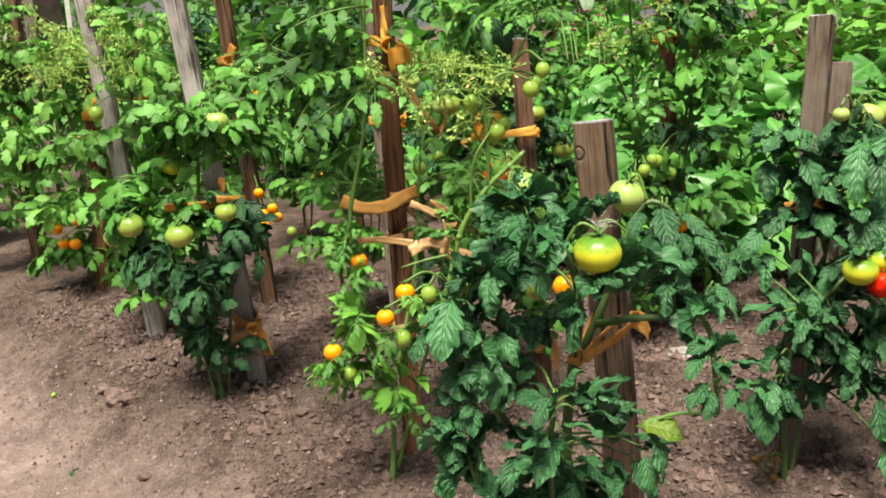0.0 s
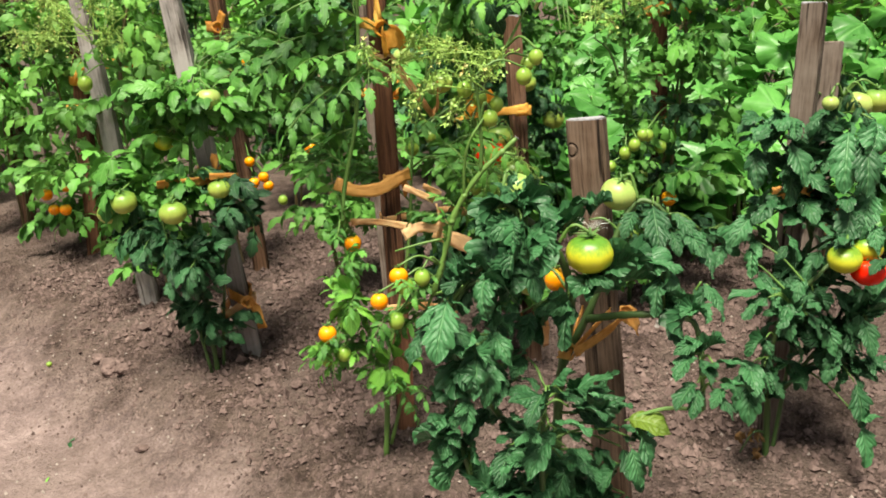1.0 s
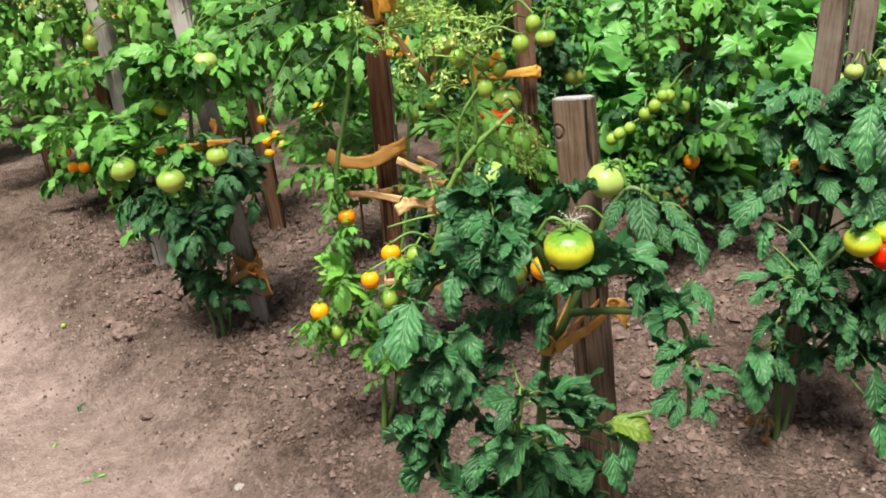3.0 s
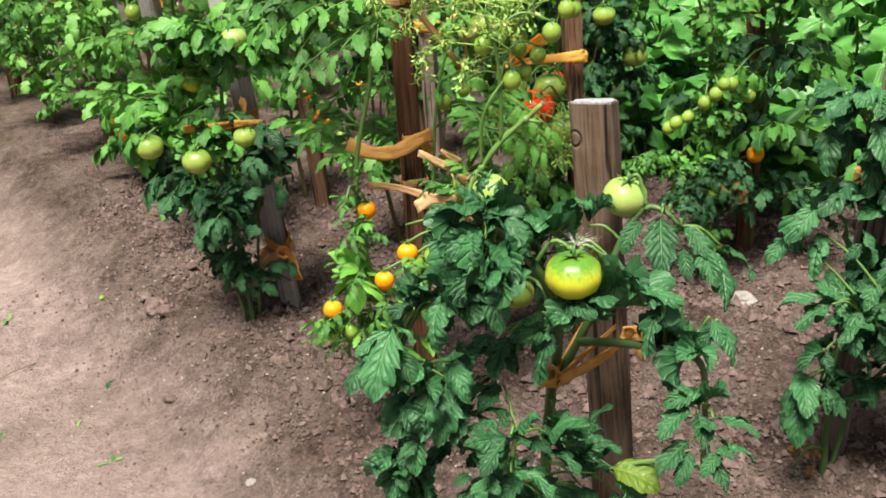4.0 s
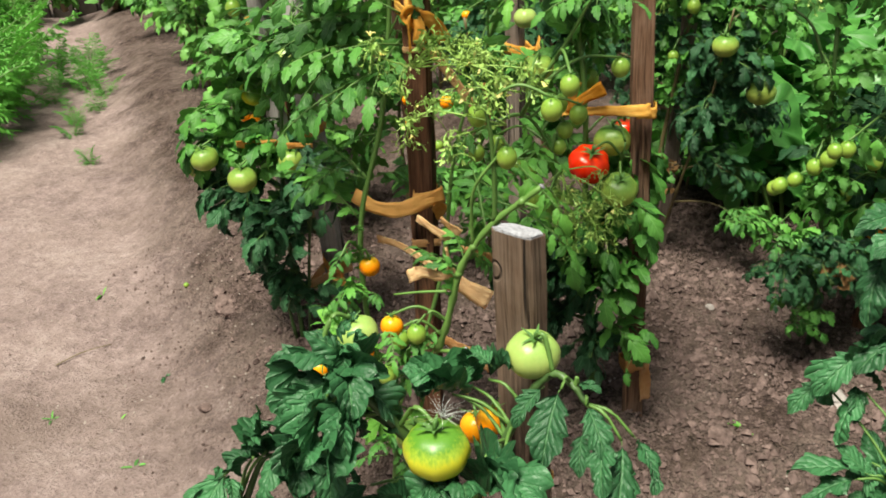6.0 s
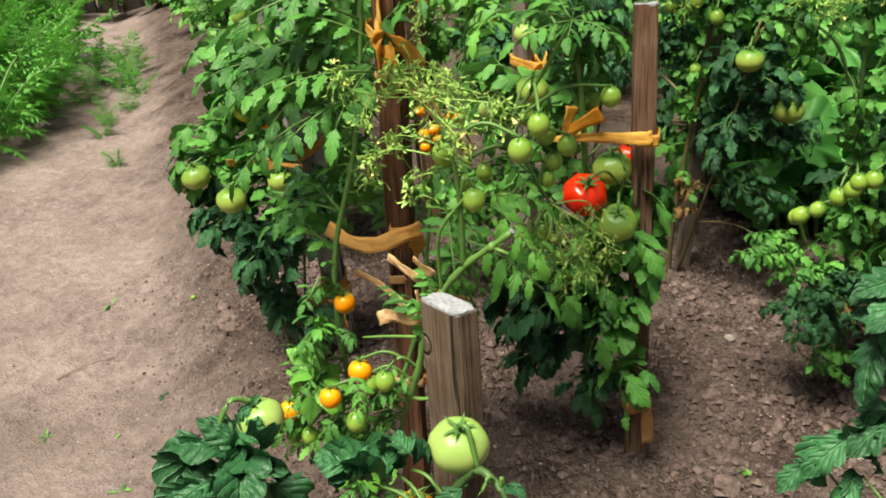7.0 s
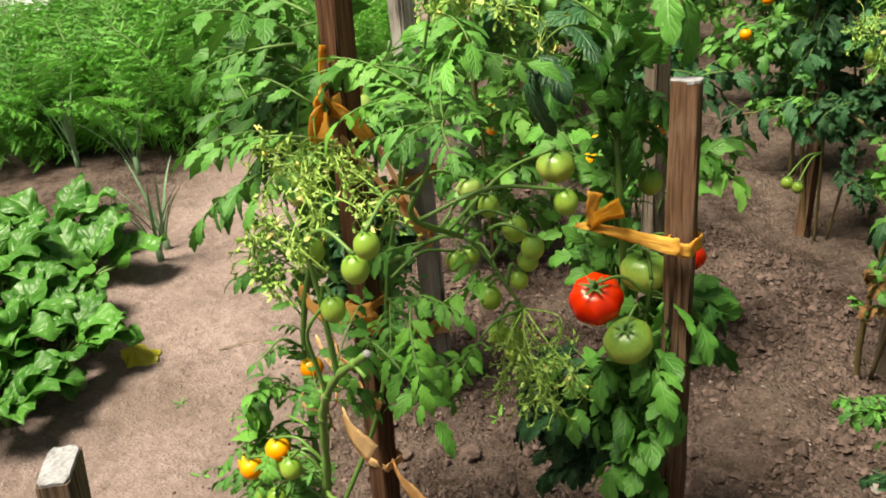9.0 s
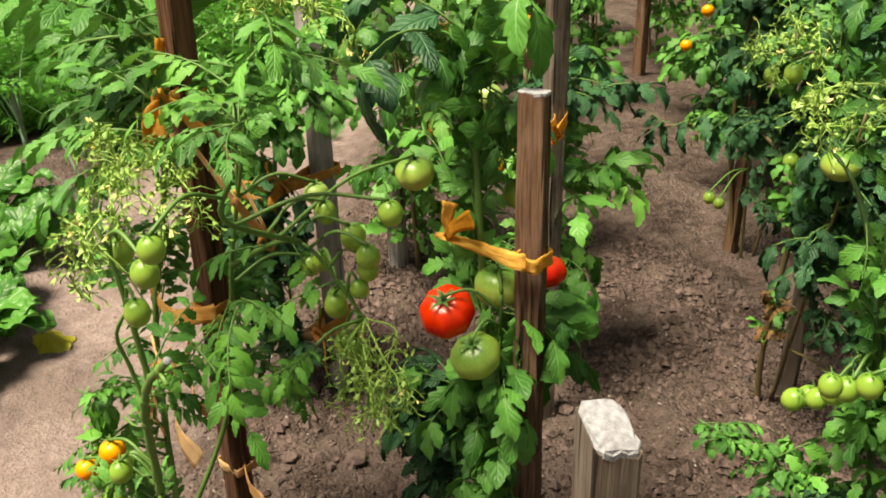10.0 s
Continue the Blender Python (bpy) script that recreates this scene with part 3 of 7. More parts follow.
# ---- tomato plants ----
def plant(label, base, stems, crowns, fruits=(), seed=1, girth=0.006, bark=None, group="tomato plants in rows", trusses=(), single=()):
    """A tomato plant. stems: lines of points from the ground up. crowns: (kind, count, centre, radii, shortest, longest leaf).
    fruits: (kind, centre, radius, lean x, lean y)."""
    r = random.Random(seed)
    base = np.array(base, float)
    root = group_of("tomato_plant", tuple(base), label, "tomato plant", group)
    nodes = []
    for k, pts in enumerate(stems):
        line = glide(pts, 7)
        s = Soup()
        g = girth * (1.0 if k == 0 else 0.66)
        tube(s, [q - base for q in line], g, g * 0.5, 8, 0, 0.08)
        part("stem", s.mesh("stem", [bark or STEM]), root)
        nodes += [q for q in line if q[2] > base[2] + 0.05]
    for kind, count, centre, radii, short, long in crowns:
        c, rad = np.array(centre, float), np.array(radii, float)
        near = min(nodes, key=lambda q: np.linalg.norm(q - c) + 0.6 * max(0, q[2] - c[2]))
        mine = nodes
        if np.linalg.norm(near - c) > 0.05:
            mid = (near + c) / 2 + np.array((0, 0, 0.02))
            line = glide([near, mid, c], 4)
            s = Soup()
            tube(s, [q - base for q in line], girth * 0.45, girth * 0.22, 6)
            part("side_shoot", s.mesh("side_shoot", [bark or STEM]), root)
            mine = nodes + line[2:] * 2
        for k in range(count):
            d = np.array([r.gauss(0, 1) for _ in range(3)])
            d /= np.linalg.norm(d)
            tip = c + d * rad * r.uniform(0.25, 1.0) ** 0.5
            want = r.uniform(short, long)
            near = min(mine, key=lambda q: abs(np.linalg.norm(q - tip) - want) + 0.15 * np.linalg.norm(q - c) + r.uniform(0, 0.02))
            away = tip - near
            reach = np.linalg.norm(away) + 1e-6
            size = min(max(reach, short), long * 1.1)
            me = r.choice(LEAVES[kind])
            ob = part("leaf", me, root, local=aim(near - base, near - base + away / reach * size, r.uniform(-0.5, 0.5)))
    for kind, foot, tip, turn in single:
        foot_at = np.array(foot, float)
        near = min(nodes, key=lambda q: np.linalg.norm(q - foot_at))
        if kind in ("blade", "curl", "old") and np.linalg.norm(near - foot_at) < 0.15:
            s = Soup()
            tube(s, [q - base for q in glide([near, (near + foot_at) / 2 + np.array((0, 0, 0.008)), foot_at], 4)], 0.0019, 0.0012, 6)
            part("leaf_stalk", s.mesh("leaf_stalk", [STEM]), root)
        part("leaf", r.choice(LEAVES[kind]), root, local=aim(foot_at - base, foot_at + (np.array(tip, float) - foot_at) * 0.95 - base, turn))
        if kind in ("blade", "curl"):
            away = np.array(tip, float) - foot_at
            size = np.linalg.norm(away)
            start = foot_at + away * r.uniform(-0.1, 0.3) + np.array([r.gauss(0, 0.12) * size for _ in range(3)])
            aside = away * 0.55 + np.array([r.gauss(0, 0.38) * size, r.gauss(0, 0.2) * size, r.gauss(0, 0.3) * size])
            part("leaf", r.choice(LEAVES[kind]), root, local=aim(start - base, start + aside / np.linalg.norm(aside) * size * r.uniform(0.55, 0.8) - base, r.uniform(-0.5, 0.5)))
    for kind, centre, rad, lx, ly in fruits:
        c = np.array(centre, float)
        me = r.choice(FRUITS[kind])
        m = Matrix.Translation(c - base) @ Euler((lx, ly, 0)).to_matrix().to_4x4() @ Matrix.Rotation(r.uniform(0, 6), 4, "Z") @ Matrix.Scale(rad, 4)
        t = part("tomato", me, root, FRUIT_LABEL[kind], m)
        part("calyx", r.choice(CALYXES if kind in ("green", "turning", "pale", "red") else CALYXES_SMALL), t)
        near = min(nodes, key=lambda q: np.linalg.norm(q - c) + 2.0 * max(0, c[2] + 0.0 - q[2]))
        top = np.array(m @ Vector((0.06, 0.03, 1.12 if kind in ("plum", "orange") else 0.95))) + base
        if np.linalg.norm(near - top) < 0.22:
            s = Soup()
            mid = (near + top) / 2 + np.array((0, 0, 0.018))
            tube(s, [q - base for q in glide([near, mid, top], 5)], 0.0022, 0.0018, 6)
            part("fruit_stalk", s.mesh("fruit_stalk", [STEM]), root)
    for start, ends in trusses:
        part("flower_truss", truss_mesh(r, np.array(start, float) - base, [np.array(e, float) - base for e in ends]), root, "spent yellow-green blossom truss with dry petals")
    return root


def truss_mesh(r, start, ends):
    """A tangle of thin arching blossom stalks, each set with small hooked buds: curled sepals, some with dry petals."""
    s = Soup()
    for e in ends:
        side = np.array([r.uniform(-0.03, 0.03), r.uniform(-0.03, 0.03), r.uniform(0.0, 0.04)])
        line = glide([start, start + (e - start) * 0.45 + side, e + np.array([0, 0, 0.012]), e - np.array([0, 0, 0.012])], 6)
        tube(s, line, 0.0012, 0.0006, 5)
        for q in line[6:]:
            for _ in range(r.choice((1, 2, 2, 3))):
                tip = q + np.array([r.gauss(0, 0.010), r.gauss(0, 0.010), r.gauss(0.0, 0.008)])
                bend = (q + tip) / 2 + np.array([0, 0, r.uniform(0.003, 0.008)])
                tube(s, [q, bend, tip], 0.0007, 0.0006, 3)
                d = (tip - bend) / (np.linalg.norm(tip - bend) + 1e-9)
                dry = r.random() < 0.06
                for k in range(3):
                    out = np.array([r.gauss(0, 1), r.gauss(0, 1), r.gauss(0, 1)])
                    out -= d * (out @ d)
                    out /= np.linalg.norm(out) + 1e-9
                    wid = np.cross(d, out)
                    ln = r.uniform(0.006, 0.011)
                    curl = r.uniform(0.2, 1.1)
                    a, c2, b2 = tip + out * ln * 0.25 + d * ln * 0.4, tip + out * ln * (0.35 + 0.35 * curl) + d * ln * 0.65, tip + d * ln * (0.8 - 0.5 * curl) + out * ln * (0.4 + 0.6 * curl)
                    s.add([tip - wid * 0.0008, tip + wid * 0.0008, a + wid * 0.0013, c2 + wid * 0.0010, b2, c2 - wid * 0.0010, a - wid * 0.0013], [(0, 1, 2, 6), (6, 2, 3, 5), (5, 3, 4)], None, 1 if dry else 0)
    return s.mesh("flower_truss", [BLOSSOM, PETAL])


# ---- stakes and ties ----
def stake(base, top, width, depth, mat, yaw=0.0, label="weathered wooden stake driven into the soil", rough_top=0.0, sawn=False, seed=0):
    """A sawn batten from the ground to its top, with worn edges and a sawn end."""
    r = random.Random(seed + 40)
    b, t = Vector(base), Vector(top)
    length = (t - b).length + 0.06
    bm = bmesh.new()
    segs = 14
    ring = []
    w, d, c = width / 2, depth / 2, min(width, depth) * 0.09
    corners = [(-w + c, -d), (w - c, -d), (w, -d + c), (w, d - c), (w - c, d), (-w + c, d), (-w, d - c), (-w, -d + c)]
    for i in range(segs + 1):
        z = -0.06 + length * i / segs
        wob = 0.0012
        ring.append([bm.verts.new((x + r.uniform(-wob, wob), y + r.uniform(-wob, wob), z + (rough_top * r.uniform(-1, 1) if i == segs else 0))) for x, y in corners])
    for i in range(segs):
        for j in range(8):
            bm.faces.new((ring[i][j], ring[i][(j + 1) % 8], ring[i + 1][(j + 1) % 8], ring[i + 1][j]))
    bm.faces.new(ring[-1])
    bm.faces.new(ring[0][::-1])
    me = bpy.data.meshes.new("shaft")
    bm.to_mesh(me)
    bm.free()
    me.materials.append(mat)
    ob = new("stake")
    ob.empty_display_size = 0.05
    z = (t - b).normalized()
    x = Matrix.Rotation(radians(yaw), 3, "Z") @ Vector((1, 0, 0))
    x = (x - z * x.dot(z)).normalized()
    y = z.cross(x)
    ob.matrix_basis = Matrix.Translation(b) @ Matrix((x, y, z)).transposed().to_4x4()
    part("shaft", me, ob)
    n = 20
    cap = Soup()
    vs = []
    for layer, grow in ((length - 0.062, 0.99), (length - 0.0588, 1.0), (length - 0.058, 0.96)):
        for k in range(n):
            a = 2 * math.pi * k / n
            cx, cy = math.cos(a), math.sin(a)
            sq = max(abs(cx), abs(cy))
            jag = 1 + rough_top * 5 * (0.5 - random.Random(k * 7 + seed).random()) * (1 if grow > 0.96 else 1.5)
            vs.append((w * cx / sq * grow * jag, d * cy / sq * grow * jag, layer + rough_top * 0.4 * math.sin(k * 2.1 + seed)))
    fs = [(l * n + k, l * n + (k + 1) % n, (l + 1) * n + (k + 1) % n, (l + 1) * n + k) for l in range(2) for k in range(n)]
    cap.add(vs, fs + [tuple(2 * n + k for k in range(n))])
    part("sawn_end", cap.mesh("sawn_end", [SAWN if sawn else mat], False), ob, "pale sawn end grain" if sawn else "weathered sawn end")
    return tagged(ob, label, "stake", "stakes in the tomato rows")


def ribbon(soup, line, width, face, twist=0.0, crumple=0.003, seed=0, taper=0.0):
    """A strip of cloth along a line; face: the way across it at its start."""
    r = random.Random(seed)
    n = len(line)
    verts, uvs = [], []
    cols = 5
    f0 = np.array(face, float)
    for i, q in enumerate(line):
        q = np.array(q, float)
        d = np.array(line[min(i + 1, n - 1)], float) - np.array(line[max(i - 1, 0)], float)
        d /= np.linalg.norm(d) + 1e-9
        a = f0 - d * (f0 @ d)
        a /= np.linalg.norm(a) + 1e-9
        nrm = np.cross(d, a)
        th = twist * i / max(1, n - 1)
        a2, n2 = a * math.cos(th) + nrm * math.sin(th), nrm * math.cos(th) - a * math.sin(th)
        w = width * (1 - taper * i / max(1, n - 1)) * r.uniform(0.9, 1.1)
        for j in range(cols):
            u = j / (cols - 1) - 0.5
            verts.append(q + a2 * w * u + n2 * crumple * (math.sin(u * 9 + i * 0.5) + r.uniform(-0.4, 0.4)))
            uvs.append((i / 6, 0.5 + u))
    faces = [(i * cols + j, (i + 1) * cols + j, (i + 1) * cols + j + 1, i * cols + j + 1) for i in range(n - 1) for j in range(cols - 1)]
    soup.add(verts, faces, uvs)


def rag_tie(at, stake_axis, half, to, ends, mat, width=0.022, seed=1, label="orange rag strip tied round the stake and stem", knot=True, strips=()):
    """A rag: a band round the stake at the point at, two strands to the stem point to, loose ends from the knot there."""
    r = random.Random(seed)
    at, to = np.array(at, float), np.array(to, float)
    root = group_of("rag_tie", tuple(at), label, "rag tie", "rag ties on the stakes")
    ax = np.array(stake_axis, float)
    away = to - at
    away -= ax * (away @ ax)
    dist = np.linalg.norm(away) + 1e-9
    fwd = away / dist
    side = np.cross(ax, fwd)
    g = half * 1.02 + 0.001
    s = Soup()
    loop = [at + fwd * g * 0.6 + side * g, at + side * g * 1.02, at - fwd * g + side * g * 0.95, at - fwd * g * 1.05, at - fwd * g - side * g * 0.95, at - side * g * 1.02, at + fwd * g * 0.6 - side * g]
    strands = [*loop, loop[0]] if strips and not knot else [to + side * 0.004, *loop, to - side * 0.004]
    line = glide(strands, 6)
    ribbon(s, line, width, ax, 0.0, 0.0009, seed)
    part("band", solid(s, "band", mat), root, local=Matrix.Translation(-Vector(at)))
    if knot:
        s = Soup()
        kn = glide([to + side * 0.012 - ax * 0.006, to + ax * 0.012 + fwd * 0.008, to - side * 0.012, to - ax * 0.012 + fwd * 0.006, to + side * 0.010], 4)
        ribbon(s, kn, width * 0.55, ax + fwd, 1.2, 0.002, seed + 1)
        part("knot", solid(s, "knot", mat), root, local=Matrix.Translation(-Vector(at)))
    for k, (pts, wide, *grow) in enumerate(strips):
        s = Soup()
        ribbon(s, glide(pts, 6), wide, ax + side * r.uniform(-0.3, 0.3), r.uniform(-0.4, 0.4), 0.0012, seed + 30 + k, grow[0] if grow else -0.1)
        part("strip", solid(s, "strip", mat), root, local=Matrix.Translation(-Vector(at)))
    for k, e in enumerate(ends):
        s = Soup()
        pts = [to] + [np.array(q, float) for q in e]
        ribbon(s, glide(pts, 6), width * r.uniform(0.8, 1.1), (ax + side * r.uniform(-0.4, 0.4)), r.uniform(-0.7, 0.7), 0.0016, seed + 5 + k, -0.15)
        part("loose_end", solid(s, "loose_end", mat), root, local=Matrix.Translation(-Vector(at)))
    return root


def solid(soup, name, mat):
    """Gives a cloth strip its thickness."""
    v = np.array(soup.v)
    k = len(v)
    nrm = np.zeros_like(v)
    for a, b, c, d in soup.f:
        q = np.cross(v[c] - v[a], v[d] - v[b])
        for i in (a, b, c, d):
            nrm[i] += q
    nrm /= np.linalg.norm(nrm, axis=1, keepdims=True) + 1e-9
    w = np.concatenate([v + nrm * 0.0004, v - nrm * 0.0004])
    edges = {}
    for f in soup.f:
        for a, b in zip(f, f[1:] + f[:1]):
            edges[(a, b)] = edges.get((a, b), 0) + 1
    rim = [(a, b) for (a, b) in edges if (b, a) not in edges]
    faces = list(soup.f) + [tuple(i + k for i in f[::-1]) for f in soup.f] + [(b, a, a + k, b + k) for a, b in rim]
    return mesh_of(name, w, faces, [mat], soup.uv + soup.uv)


# ---- ground ----
def smooth(a, b, v):
    t = np.clip((v - a) / (b - a), 0, 1)
    return t * t * (3 - 2 * t)


def across_rows(x, y):
    return (x - 0.02) * -0.66 + (y - 1.68) * -0.75


def lie(x, y):
    """The lie of the land: a raised bed to one side, a lower trodden path, low beds beyond it."""
    v = across_rows(np.asarray(x, float), np.asarray(y, float))
    z = -0.105 * smooth(0.10, 0.44, v) + 0.035 * smooth(0.95, 1.35, v)
    z = z + 0.012 * np.cos((v + 0.18) * 2 * math.pi / 0.42) * smooth(0.05, -0.1, v) * 0.7
    return z


def clods(x, y):
    v = across_rows(x, y)
    rough = 1.0 - 0.58 * float(smooth(0.25, 0.45, v)) * float(smooth(1.25, 1.0, v))
    p = Vector((x, y, 0.0))
    z = 0.016 * noise.noise(p * 3.1) + rough * (0.013 * noise.noise(p * 13.0) + 0.018 * abs(noise.noise(p * 27.0)) + 0.011 * abs(noise.noise(p * 44.0)))
    return z


def ground_z(x, y):
    return float(lie(x, y)) + clods(x, y)


def spread(lo, hi, step, far, grow):
    mid = list(np.arange(lo, hi + step / 2, step))
    out, s, v = [], step, hi
    while v < far:
        s *= grow
        v += s
        out.append(v)
    back, s, v = [], step, lo
    while v > -far:
        s *= grow
        v -= s
        back.append(v)
    return np.array(back[::-1] + mid + out)


xs, ys = spread(-2.1, 1.05, 0.0118, 300.0, 1.09), spread(1.25, 3.1, 0.0118, 300.0, 1.09)
gx, gy = np.meshgrid(xs, ys)
gz = lie(gx, gy)
flat = np.array([clods(x, y) if -2.4 < x < 1.2 and 1.1 < y < 3.5 else 0.016 * noise.noise(Vector((x, y, 0)) * 3.1) if abs(x) < 9 and abs(y) < 9 else 0.0 for x, y in zip(gx.ravel(), gy.ravel())]).reshape(gx.shape)
gz = gz + flat
nx, ny = len(xs), len(ys)
idx = np.arange(nx * ny).reshape(ny, nx)
quads = np.stack([idx[:-1, :-1], idx[:-1, 1:], idx[1:, 1:], idx[1:, :-1]], -1).reshape(-1, 4)
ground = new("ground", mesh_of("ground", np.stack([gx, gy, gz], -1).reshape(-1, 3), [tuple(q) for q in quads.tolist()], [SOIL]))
tagged(ground, "brown crumbly garden soil with a paler trodden path", "ground", kind="structure")


def lump(r, size, flatness=0.95):
    """A rough lump of eight faces."""
    vs = np.array([(1, 0, 0), (0, 1, 0), (-1, 0, 0), (0, -1, 0), (0, 0, 1), (0, 0, -1)], float)
    vs *= np.array([r.uniform(0.75, 1.3) for _ in range(6)])[:, None]
    vs += np.array([[r.uniform(-0.3, 0.3) for _ in range(3)] for _ in range(6)])
    vs *= size * np.array((r.uniform(0.8, 1.3), r.uniform(0.7, 1.1), flatness * r.uniform(0.8, 1.2)))
    return vs, [(0, 1, 4), (1, 2, 4), (2, 3, 4), (3, 0, 4), (1, 0, 5), (2, 1, 5), (3, 2, 5), (0, 3, 5)]


r = random.Random(3)
shapes = [lump(r, 1.0) for _ in range(24)]
crumbs = Soup()
for k in range(46000):
    x, y = r.uniform(-1.2, 1.05), r.uniform(1.25, 2.9)
    v = float(across_rows(x, y))
    if v > 0.75 or r.random() < 0.95 * smooth(0.22, 0.52, v) or (noise.noise(Vector((x * 4.5, y * 4.5, 3.0))) > 0.15 and r.random() < 0.7):
        continue
    size = min(0.011, 0.0025 * r.paretovariate(2.2)) * (1 - 0.6 * float(smooth(0.05, 0.35, v)))
    vs, fs = r.choice(shapes)
    a = r.uniform(0, 6.28)
    c, s = math.cos(a), math.sin(a)
    q = vs * size
    q = np.stack([q[:, 0] * c - q[:, 1] * s, q[:, 0] * s + q[:, 1] * c, q[:, 2]], 1)
    crumbs.add(q + np.array((x, y, ground_z(x, y) + size * 0.25)), fs)
tagged(new("soil_crumbs", crumbs.mesh("soil_crumbs", [CLOD], False)), "loose crumbs of dry brown soil scattered over the bed", "soil crumbs", kind="stuff")


grains = Soup()
for k in range(900):
    x, y = r.uniform(-1.3, 0.9), r.uniform(1.2, 2.7)
    vs, fs = r.choice(shapes)
    size = r.uniform(0.0015, 0.0036)
    grains.add(vs * size + np.array((x, y, ground_z(x, y) + size * 0.4)), fs)
tagged(new("pebbles", grains.mesh("pebbles", [PEBBLE], False)), "tiny pale pebbles scattered over the soil", "pebbles", kind="stuff")


def clod(x, y, size, mat=None, label="lump of dry brown soil lying on the bed", name="soil_clod", category="soil clod", seed=0):
    r = random.Random(seed)
    bm = bmesh.new()
    bmesh.ops.create_icosphere(bm, subdivisions=3, radius=1.0)
    o = Vector((seed * 3.1, seed * 1.7, 0))
    for v in bm.verts:
        v.co *= 1 + 0.35 * noise.noise(v.co * 1.3 + o) + 0.18 * noise.noise(v.co * 3.5 + o)
        v.co = Vector((v.co.x * size, v.co.y * size * 0.8, v.co.z * size * 0.6))
    me = bpy.data.meshes.new(name)
    bm.to_mesh(me)
    bm.free()
    me.materials.append(mat or CLOD)
    ob = new(name, me)
    ob.matrix_basis = pose(x, y, ground_z(x, y) + size * 0.2, 0, 0, r.uniform(0, 360))
    return tagged(ob, label, category)


for k, (x, y, s) in enumerate([(-0.706, 2.016, 0.032), (-0.66, 1.98, 0.02), (-0.75, 2.05, 0.018), (-0.30, 1.78, 0.016), (-0.22, 1.83, 0.014), (0.43, 1.93, 0.02), (0.50, 1.84, 0.016), (0.15, 2.2, 0.018), (-0.05, 2.3, 0.016), (0.35, 2.15, 0.02), (-0.52, 1.72, 0.014), (-0.15, 1.92, 0.02)]):
    clod(x, y, s, seed=k)
clod(0.588, 2.105, 0.030, STONE, "pale grey stone lying on the soil", "stone", "stone", 31)
clod(-0.25, 1.5, 0.010, STONE, "small pale stone on the soil", "stone", "stone", 32)
clod(0.33, 2.35, 0.011, STONE, "small pale stone on the soil", "stone", "stone", 33)

# ---- stakes ----
stake((0.372, 1.24, 0.0), (0.329, 1.299, 0.639), 0.046, 0.021, WOOD_KNOT, -22, "grey weathered stake with a knot and pale sawn top", 0.0015, True, 1)
stake((0.688, 1.645, -0.02), (0.716, 1.662, 0.745), 0.037, 0.021, WOOD_GREY, -26, "grey weathered stake with a pale sawn top", 0.003, True, 2)
stake((0.275, 1.95, 0.02), (0.246, 1.994, 0.728), 0.032, 0.020, WOOD_BROWN, 28, "brown wooden stake with a bright rag tied round", 0.002, True, 3)
stake((0.029, 1.661, 0.0), (0.018, 1.712, 1.02), 0.034, 0.026, WOOD_RED, 10, "tall reddish-brown stake with rags tied round", 0.002, False, 4)
stake((-0.358, 2.00, 0.0), (-0.492, 2.085, 1.0), 0.040, 0.032, WOOD_PALE, 5, "leaning grey weathered wooden stake", 0.002, False, 5)
stake((-0.500, 2.61, 0.0), (-0.545, 2.60, 1.0), 0.040, 0.030, WOOD_BROWN, 0, "dark brown stake behind the orange cherry tomatoes", 0.002, False, 6)
stake((-0.735, 2.35, 0.0), (-0.85, 2.43, 1.02), 0.042, 0.034, WOOD_PALE, 0, "leaning grey wooden stake among leaves", 0.002, False, 7)
stake((-1.089, 2.79, 0.0), (-1.055, 2.845, 0.66), 0.042, 0.034, WOOD_RED, 0, "short reddish-brown stake with rag ties", 0.002, False, 8)
stake((-1.516, 3.18, 0.0), (-1.49, 3.26, 1.08), 0.046, 0.036, WOOD_BROWN, 0, "brown wooden stake with a rag tie", 0.002, False, 9)
stake((-1.80, 3.85, 0.0), (-1.79, 3.92, 1.1), 0.05, 0.04, WOOD_GREY, 0, "grey wooden stake in the back row", 0.002, False, 10)
stake((0.622, 2.40, 0.0), (0.604, 2.47, 0.95), 0.040, 0.032, WOOD_RED, -10, "reddish-brown stake with rag ties", 0.002, False, 11)
stake((0.84, 1.96, -0.01), (0.866, 2.0, 0.65), 0.042, 0.034, WOOD_GREY, -10, "short grey weathered stake among leaves", 0.002, False, 12)
stake((-0.072, 2.265, 0.0), (-0.10, 2.32, 0.86), 0.032, 0.028, WOOD_GREY, -10, "thin grey weathered stake with rag", 0.002, False, 13)
stake((0.14, 2.67, 0.0), (0.198, 2.63, 0.80), 0.032, 0.026, WOOD_GREY, 20, "grey weathered stake among tomato leaves", 0.002, False, 14)
stake((-0.30, 3.03, 0.0), (-0.29, 3.06, 0.62), 0.028, 0.024, WOOD_BROWN, 0, "dark brown stake among tomato leaves", 0.002, False, 15)
stake((-1.58, 3.98, 0.0), (-1.58, 4.02, 0.9), 0.046, 0.036, WOOD_BROWN, 0, "dark brown stake in the back row", 0.002, False, 16)
stake((-2.45, 3.9, 0.0), (-2.42, 3.95, 0.85), 0.046, 0.036, WOOD_RED, 0, "reddish-brown stake far along the row", 0.002, False, 17)

